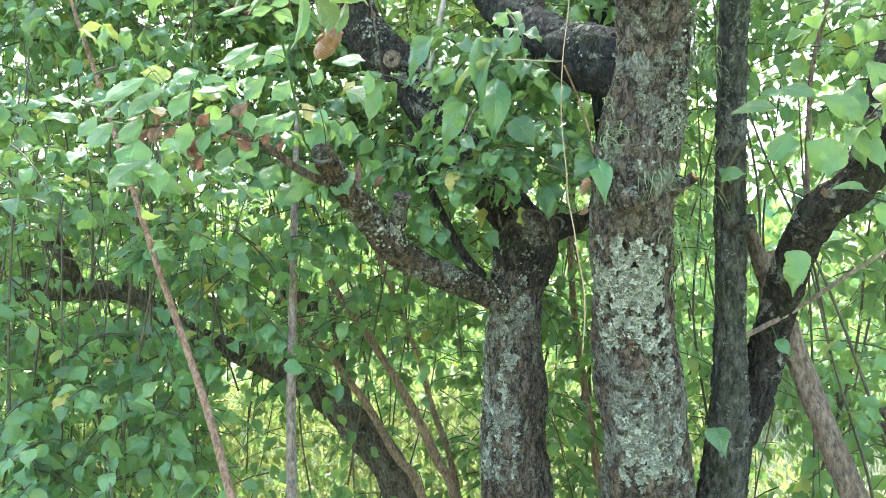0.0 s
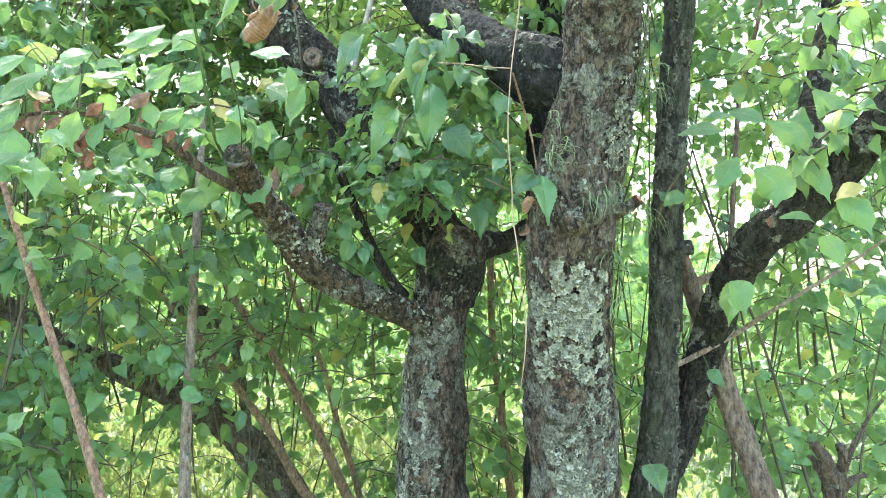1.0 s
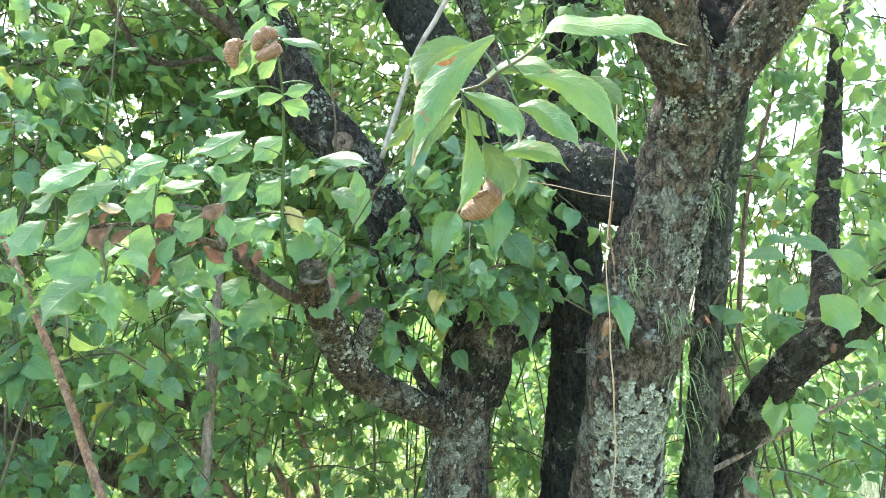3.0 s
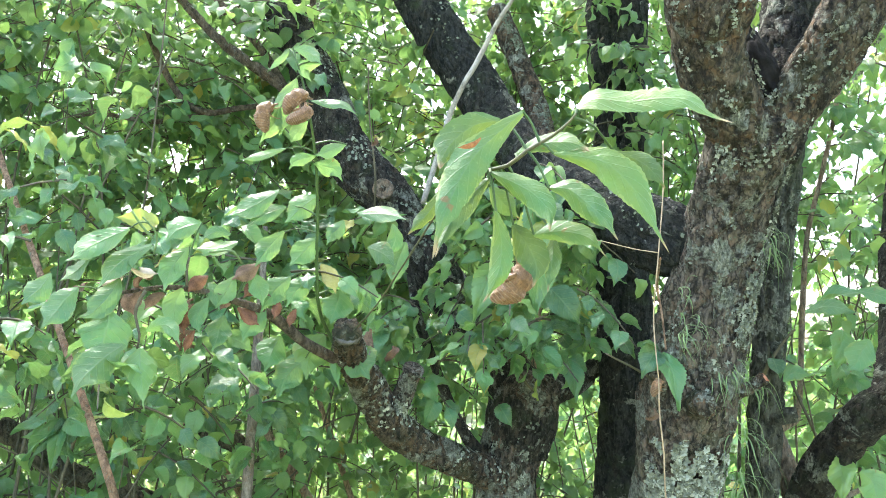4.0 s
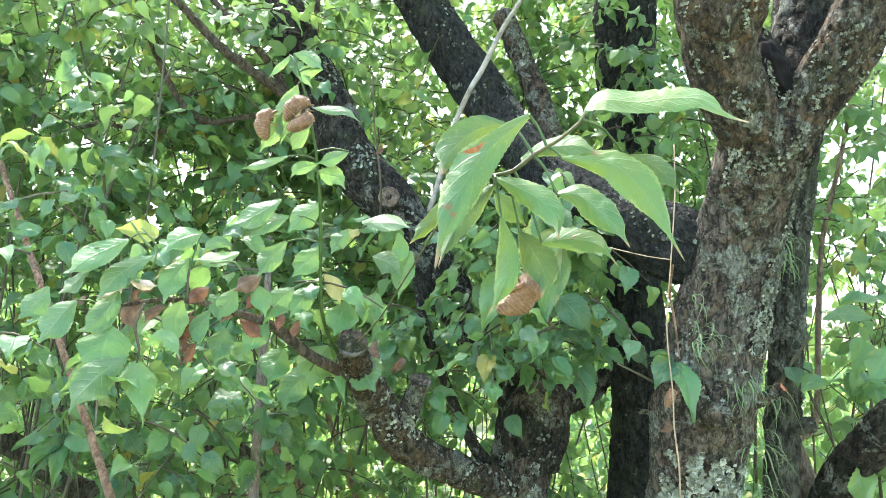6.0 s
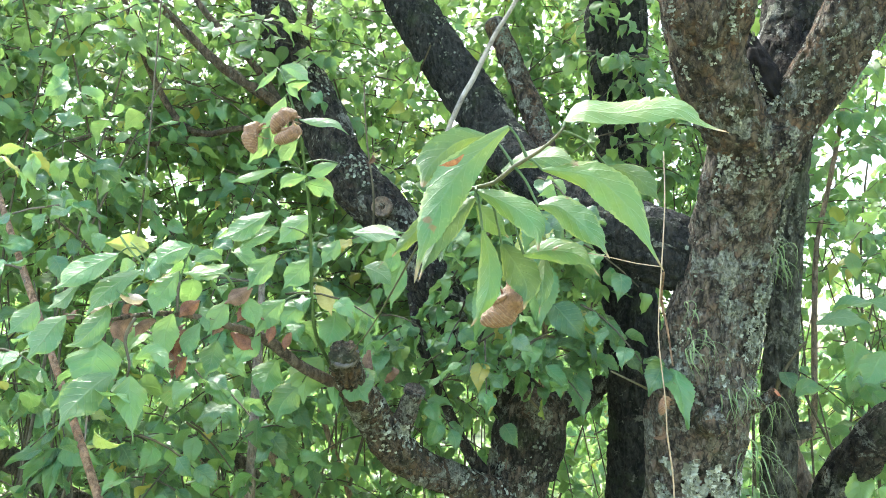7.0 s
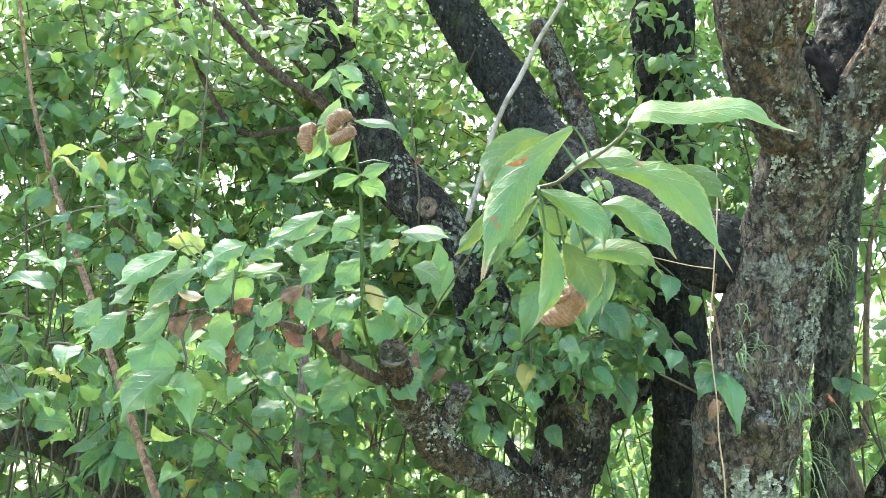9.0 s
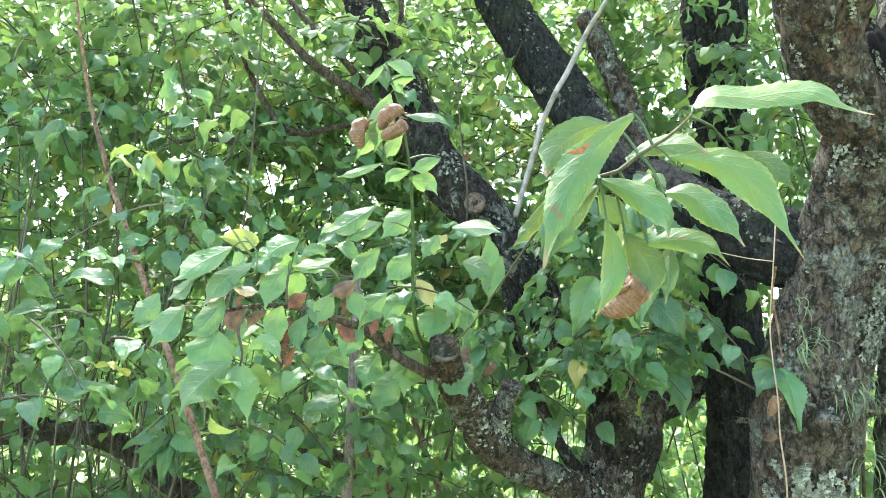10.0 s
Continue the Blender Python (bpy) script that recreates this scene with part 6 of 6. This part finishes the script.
placed_leaf(young_tree, (-0.728, 1.247, 1.556), (-0.77, 1.206, 1.498), 0.0215, 10)
placed_leaf(young_tree, (-0.726, 1.247, 1.556), (-0.755, 1.217, 1.488), 0.0199, 20)
placed_leaf(young_tree, (-0.724, 1.247, 1.554), (-0.731, 1.227, 1.482), 0.0217, 0)
placed_leaf(young_tree, (-0.72, 1.246, 1.556), (-0.653, 1.227, 1.533), 0.0386, 20)
placed_leaf(young_tree, (-0.737, 1.246, 1.56), (-0.783, 1.211, 1.537), 0.0249, 30)
placed_leaf(young_tree, (-0.728, 1.246, 1.558), (-0.706, 1.235, 1.493), 0.0251, -10)
placed_leaf(old_tree, (0.138, 1.1, 1.674), (0.109, 1.087, 1.631), 0.0350, 10)
placed_leaf(old_tree, (0.145, 1.101, 1.666), (0.153, 1.071, 1.589), 0.0362, 0)
placed_leaf(old_tree, (0.138, 1.1, 1.672), (0.101, 1.08, 1.678), 0.0122, 40)
placed_leaf(slim_tree, (0.405, 1.139, 1.748), (0.468, 1.088, 1.753), 0.0294, 50)
placed_leaf(slim_tree, (0.468, 1.191, 1.703), (0.446, 1.174, 1.641), 0.0403, 10)
placed_leaf(slim_tree, (0.495, 1.251, 1.505), (0.474, 1.225, 1.43), 0.0380, 0)
placed_leaf(slim_tree, (0.321, 1.166, 1.221), (0.327, 1.118, 1.182), 0.0381, 10, 2)
placed_leaf(slim_tree, (0.469, 1.31, 1.351), (0.488, 1.291, 1.318), 0.0238, 10, 2)
placed_leaf(slim_tree, (0.378, 1.233, 1.658), (0.377, 1.215, 1.625), 0.0284, 0)
placed_leaf(fork_tree, (-0.031, 1.131, 1.888), (-0.044, 1.088, 1.762), 0.0432, 5)
placed_leaf(fork_tree, (-0.009, 1.132, 1.879), (-0.079, 1.106, 1.788), 0.0401, 20)
placed_leaf(fork_tree, (-0.02, 1.184, 1.831), (-0.025, 1.17, 1.717), 0.0549, -10)
placed_leaf(fork_tree, (0.007, 1.208, 1.762), (0.053, 1.191, 1.702), 0.0484, 10)
placed_leaf(fork_tree, (-0.077, 1.206, 1.8), (-0.113, 1.191, 1.703), 0.0428, 15)
placed_leaf(fork_tree, (-0.027, 1.131, 1.884), (0.008, 1.104, 1.826), 0.0384, 10)
placed_leaf(fork_tree, (0.017, 1.292, 1.679), (0.031, 1.275, 1.635), 0.0397, 0)
placed_leaf(fork_tree, (0.057, 1.294, 1.649), (0.065, 1.277, 1.582), 0.0357, 0)
placed_leaf(fork_tree, (-0.051, 1.348, 1.572), (-0.03, 1.33, 1.535), 0.0288, 0)
placed_leaf(fork_tree, (-0.13, 1.18, 1.915), (-0.16, 1.135, 1.819), 0.0361, 30)
placed_leaf(young_tree, (-0.744, 1.076, 1.777), (-0.808, 1.043, 1.77), 0.0454, 45, 1)
placed_leaf(young_tree, (-0.856, 1.249, 1.946), (-0.873, 1.234, 1.903), 0.0403, 10)
placed_leaf(young_tree, (-0.812, 1.296, 1.982), (-0.79, 1.292, 1.951), 0.0249, 20)
placed_leaf(young_tree, (-0.799, 1.302, 1.948), (-0.734, 1.288, 1.926), 0.0248, 45)
placed_leaf(young_tree, (-0.81, 1.261, 1.878), (-0.817, 1.246, 1.839), 0.0348, 0)
placed_leaf(young_tree, (-0.957, 1.277, 2.071), (-0.975, 1.239, 1.978), 0.0339, 10)
placed_leaf(young_tree, (-0.786, 1.32, 2.182), (-0.783, 1.312, 2.096), 0.0258, -50)

blade(fork_tree, [(-0.532, 0.9680, 1.74, 0.00161), (-0.539, 0.9660, 1.73, 0.00883), (-0.542, 0.9650, 1.718, 0.00964), (-0.537, 0.9630, 1.706, 0.00000)], 15, 0.6, look_of=DEAD_LEAF)
blade(fork_tree, [(-0.506, 0.9730, 1.733, 0.00160), (-0.516, 0.9710, 1.728, 0.00560), (-0.523, 0.9700, 1.721, 0.00561), (-0.528, 0.9680, 1.712, 0.00000)], 15, 0.6, look_of=DEAD_LEAF)
blade(fork_tree, [(-0.538, 0.94, 1.76, 0.00069), (-0.527, 0.942, 1.756, 0.00553), (-0.516, 0.943, 1.754, 0.00482), (-0.506, 0.945, 1.754, 0)], 15, 0.9, look_of=PALE_DEAD)
blade(fork_tree, [(-0.46, 0.9880, 1.755, 0.00160), (-0.471, 0.9860, 1.748, 0.00802), (-0.478, 0.9850, 1.742, 0.00642), (-0.483, 0.9830, 1.735, 0.00000)], 15, 0.6, look_of=RED_DEAD)
blade(fork_tree, [(-0.477, 0.9930, 1.722, 0.00161), (-0.487, 0.9900, 1.709, 0.00807), (-0.488, 0.9860, 1.697, 0.00723), (-0.484, 0.9830, 1.684, 0.00000)], 15, 0.6, look_of=RED_DEAD)
blade(fork_tree, [(-0.403, 1.0030, 1.773, 0.00161), (-0.414, 1.0000, 1.764, 0.00881), (-0.424, 0.9960, 1.758, 0.00799), (-0.434, 0.9930, 1.752, 0.00000)], 15, 0.6, look_of=DEAD_LEAF)
blade(fork_tree, [(-0.395, 1.0180, 1.748, 0.00162), (-0.408, 1.0150, 1.745, 0.00812), (-0.415, 1.0110, 1.74, 0.00729), (-0.422, 1.0080, 1.73, 0.00000)], 15, 0.6, look_of=RED_DEAD)
blade(fork_tree, [(-0.475, 0.9930, 1.69, 0.00080), (-0.48, 0.9910, 1.68, 0.00484), (-0.483, 0.9900, 1.671, 0.00404), (-0.484, 0.9880, 1.663, 0.00000)], 15, 0.6, look_of=RED_DEAD)
blade(fork_tree, [(-0.43, 1.0180, 1.719, 0.00163), (-0.418, 1.0160, 1.71, 0.00814), (-0.41, 1.0150, 1.703, 0.00650), (-0.401, 1.0130, 1.697, 0.00000)], 15, 0.6, look_of=RED_DEAD)
blade(fork_tree, [(-0.432, 1.0080, 1.734, 0.00162), (-0.44, 1.0060, 1.728, 0.00649), (-0.445, 1.0050, 1.722, 0.00567), (-0.449, 1.0030, 1.714, 0.00000)], 15, 0.6, look_of=DEAD_LEAF)
blade(fork_tree, [(-0.545, 0.945, 1.75, 0.0014), (-0.556, 0.942, 1.743, 0.00559), (-0.562, 0.938, 1.741, 0.00488), (-0.572, 0.935, 1.742, 0)], 15, 0.9, look_of=PALE_DEAD)
blade(fork_tree, [(-0.388, 1.0280, 1.732, 0.00164), (-0.383, 1.0250, 1.723, 0.00572), (-0.383, 1.0210, 1.714, 0.00488), (-0.385, 1.0180, 1.704, 0.00000)], 15, 0.6, look_of=RED_DEAD)
blade(fork_tree, [(-0.362, 1.0480, 1.72, 0.00167), (-0.365, 1.0450, 1.712, 0.00498), (-0.367, 1.0410, 1.705, 0.00497), (-0.368, 1.0380, 1.695, 0.00000)], 15, 0.6, look_of=RED_DEAD)
blade(fork_tree, [(-0.268, 1.1780, 1.697, 0.00187), (-0.271, 1.1750, 1.681, 0.00749), (-0.27, 1.1710, 1.665, 0.00653), (-0.272, 1.1680, 1.646, 0.00000)], 15, 0.6, look_of=DEAD_LEAF)

DEAD = [mesh_of("dead_leaf", *leaf_shape(15, 5, b, f, 1.7, False, s, 0.46, t)[:2], DEAD_LEAF) for b, f, s, t in ((1.6, 0.9, 41, 2.5), (1.1, -1.0, 42, -3.0), (2.2, 0.7, 43, 1.8))]


def dead_leaf(tree, at, way, size, k):
    ob = part("dead_leaf", DEAD[k % 3], tree, "curled brown dead leaf")
    ob.matrix_basis = Matrix.Translation(Vector(at) - origin(tree)) @ basis(way, (math.sin(2.4 * k), -0.8, 0.4 + math.cos(1.7 * k))).to_4x4() @ Matrix.Scale(size, 4)


dead_leaf(fork_tree, (-0.495, 0.989, 1.707), (0, -0.3, -1), 0.034, 2)
dead_leaf(fork_tree, (-0.487, 1.013, 1.683), (0.2, -0.3, -1), 0.0272, 5)
dead_leaf(fork_tree, (-0.518, 0.963, 1.752), (-1, -0.3, 0), 0.034, 8)
dead_leaf(fork_tree, (-0.234, 1.188, 1.672), (0, -0.3, -1), 0.0306, 9)
dead_leaf(fork_tree, (-0.269, 1.338, 2.031), (0, -0.3, -1), 0.0204, 11)
dead_leaf(old_tree, (0.123, 1.077, 1.592), (0, -0.3, -1), 0.0238, 14)
dead_leaf(slim_tree, (0.477, 1.071, 1.599), (0.2, -0.3, -1), 0.0204, 15)
dead_leaf(fork_tree, (-0.565, 0.982, 1.737), (0.1, -0.3, -1), 0.034, 16)
dead_leaf(fork_tree, (-0.49, 0.999, 1.689), (0.2, -0.3, -1), 0.0272, 19)
dead_leaf(fork_tree, (-0.455, 1.002, 1.743), (0.7, -0.3, -0.2), 0.0238, 22)
dead_leaf(fork_tree, (-0.417, 1.013, 1.743), (0.9, -0.3, -0.1), 0.0306, 25)
dead_leaf(fork_tree, (-0.515, 1.032, 1.718), (0.8, -0.3, 0.3), 0.0306, 28)
dead_leaf(fork_tree, (-0.644, 1.045, 1.738), (0.7, -0.3, 0.5), 0.0238, 31)

# ---- foliage ----
foliage(fork_tree, box_draw((-1.6, 1.45, 1.3), (0.15, 2.0, 3.0), lambda p: clumpy(p, 3.0, 0.44), 51), 680, (0.12, 0.30), 11, (0.035, 0.056), 0.58, 61, 260, (-0.3, 1.2, 1.7))
foliage(young_tree, box_draw((-2.0, 1.12, 0.5), (-0.45, 1.75, 2.9), lambda p: clumpy(p, 3.0, 0.43) & ((p[:, 2] < 2.15) | clumpy(p, 3.0, 0.57)), 52), 660, (0.12, 0.30), 11, (0.035, 0.056), 0.58, 62, 240, (-0.7, 0.9, 1.6))
foliage(rear_tree, box_draw((-0.2, 1.72, 0.8), (0.5, 2.3, 3.2), lambda p: clumpy(p, 3.4, 0.47), 53), 350, (0.12, 0.28), 10, (0.035, 0.053), 0.58, 63)
foliage(slim_tree, box_draw((0.48, 1.25, 0.9), (1.9, 2.2, 3.0), lambda p: clumpy(p, 2.6, 0.46), 54), 470, (0.14, 0.32), 10, (0.039, 0.058), 0.58, 64, 200, (0.6, 1.2, 1.6))
foliage(mossy_tree, box_draw((-3.2, 2.0, 0.9), (1.6, 3.1, 3.4), lambda p: clumpy(p, 2.2, 0.46) & ((p[:, 0] < 0.6) | clumpy(p, 2.2, 0.51)), 55), 2880, (0.15, 0.35), 11, (0.039, 0.058), 0.58, 65)
foliage(old_tree, box_draw((-2.8, 1.9, 2.75), (2.6, 4.4, 3.9), lambda p: clumpy(p, 1.8, 0.48), 56), 430, (0.15, 0.35), 11, (0.039, 0.058), 0.58, 66)
foliage(rear_tree, box_draw((-0.14, 1.20, 1.63), (0.08, 1.36, 1.99), lambda p: p[:, 2] > 1.5, 57), 44, (0.06, 0.13), 7, (0.035, 0.051), 0.6, 67, 290, (0.0, 0.5, 1.8), clear=False)
foliage(rear_tree, box_draw((0.15, 1.43, 2.0), (0.33, 1.50, 2.5), lambda p: p[:, 2] > 1.6, 58), 44, (0.05, 0.10), 6, (0.031, 0.047), 0.6, 68, clear=False)
foliage(fork_tree, box_draw((-1.5, 1.5, 1.9), (-0.35, 1.9, 2.8), lambda p: clumpy(p, 3.0, 0.40) & (p[:, 2] < 2.4), 59), 90, (0.12, 0.28), 11, (0.035, 0.051), 0.58, 69)


foliage(mossy_tree, box_draw((-2.4, 2.3, 1.6), (-0.2, 3.3, 2.7), lambda p: p[:, 2] > 0, 84), 150, (0.12, 0.3), 11, (0.036, 0.056), 0.6, 85)
foliage(slim_tree, box_draw((0.50, 1.32, 1.45), (1.15, 1.9, 2.35), lambda p: clumpy(p, 3.2, 0.42), 86), 45, (0.10, 0.24), 9, (0.035, 0.055), 0.58, 87)
foliage(slim_tree, box_draw((0.50, 1.02, 1.66), (0.80, 1.14, 2.05), lambda p: clumpy(p, 5.0, 0.46), 88), 26, (0.06, 0.13), 6, (0.036, 0.055), 0.58, 89, clear=False)
foliage(slim_tree, box_draw((0.58, 1.2, 1.85), (0.88, 1.38, 2.3), lambda p: p[:, 2] > 0, 92), 16, (0.08, 0.16), 7, (0.036, 0.055), 0.58, 93, clear=False)
foliage(rear_tree, box_draw((-0.06, 1.72, 1.95), (0.36, 2.05, 2.7), lambda p: p[:, 2] > 0, 94), 60, (0.08, 0.18), 9, (0.036, 0.055), 0.58, 95)
foliage(rear_tree, box_draw((0.02, 1.38, 1.66), (0.17, 1.45, 1.88), lambda p: p[:, 2] > 0, 96), 16, (0.05, 0.10), 6, (0.036, 0.052), 0.6, 97, 60, (0.1, 0.5, 1.8), clear=False)
foliage(fork_tree, box_draw((-0.26, 1.30, 1.62), (-0.10, 1.42, 1.90), lambda p: p[:, 2] > 0, 98), 16, (0.05, 0.11), 6, (0.034, 0.050), 0.6, 99, 60, (-0.2, 0.5, 1.8), clear=False)
foliage(mossy_tree, box_draw((-1.3, 2.1, 0.45), (0.15, 2.9, 1.2), lambda p: clumpy(p, 3.0, 0.42), 100), 190, (0.12, 0.28), 9, (0.036, 0.056), 0.5, 101)


def bare_shoots(tree, n, lo, hi, seed):
    """Thin upright shoots that stand among the leaves."""
    r = random.Random(seed)
    for k in range(n):
        x, y, z = r.uniform(lo[0], hi[0]), r.uniform(lo[1], hi[1]), r.uniform(lo[2], hi[2])
        if not bool(CLEAR(np.array([[x, y, z]]))[0]):
            continue
        z -= 0.5
        dx, dy, ln, w = r.uniform(-0.28, 0.28), r.uniform(-0.15, 0.15), r.uniform(0.85, 1.4), r.uniform(0.0018, 0.0042)
        pts = [(x + dx * s * ln + 0.035 * math.sin(5 * s + k), y + dy * s * ln, z + ln * s, w * (1 - 0.6 * s)) for s in (0, 0.3, 0.6, 1.0)]
        me, _ = tube_mesh("shoot", pts, 0.05, 6, 0.1, k, TWIG, origin(tree))
        part("shoot", me, tree)


bare_shoots(mossy_tree, 125, (-2.0, 1.75, 0.9), (0.8, 2.6, 2.1), 71)
bare_shoots(slim_tree, 26, (0.5, 1.35, 1.0), (1.3, 2.0, 1.9), 72)
bare_shoots(young_tree, 30, (-1.3, 1.2, 0.9), (-0.6, 1.7, 1.9), 73)

foliage(fork_tree, box_draw((-0.98, 0.95, 1.58), (-0.36, 1.10, 1.84), lambda p: clumpy(p, 5.0, 0.42), 74), 42, (0.06, 0.14), 7, (0.035, 0.051), 0.6, 75, 200, (-0.5, 0.6, 1.7), clear=False)
foliage(young_tree, box_draw((-1.10, 1.06, 1.10), (-0.42, 1.36, 1.62), lambda p: clumpy(p, 4.0, 0.44), 76), 70, (0.08, 0.18), 8, (0.035, 0.053), 0.6, 77, 60, (-0.5, 0.6, 1.4), clear=False)
foliage(fork_tree, box_draw((-0.95, 1.55, 1.75), (-0.2, 2.0, 2.25), lambda p: p[:, 2] > 0, 78), 110, (0.10, 0.22), 9, (0.035, 0.053), 0.58, 79)
foliage(mossy_tree, box_draw((-1.8, 2.0, 1.9), (-0.2, 3.0, 3.1), lambda p: p[:, 2] > 0, 80), 330, (0.12, 0.3), 11, (0.038, 0.056), 0.58, 81)

# added canopy out of view overhead, shades the old tree's upper limbs
foliage(old_tree, box_draw((0.0, -0.2, 2.8), (2.4, 1.75, 3.6), lambda p: clumpy(p, 1.8, 0.44), 82), 300, (0.15, 0.35), 11, (0.039, 0.058), 0.58, 83, clear=False)
# unseen leaves added in the sun's way to put the sprig in shade
foliage(old_tree, box_draw((-0.75, 1.0, 3.0), (0.15, 1.55, 3.5), lambda p: p[:, 2] > 0, 90), 70, (0.12, 0.3), 10, (0.039, 0.058), 0.58, 91, clear=False)
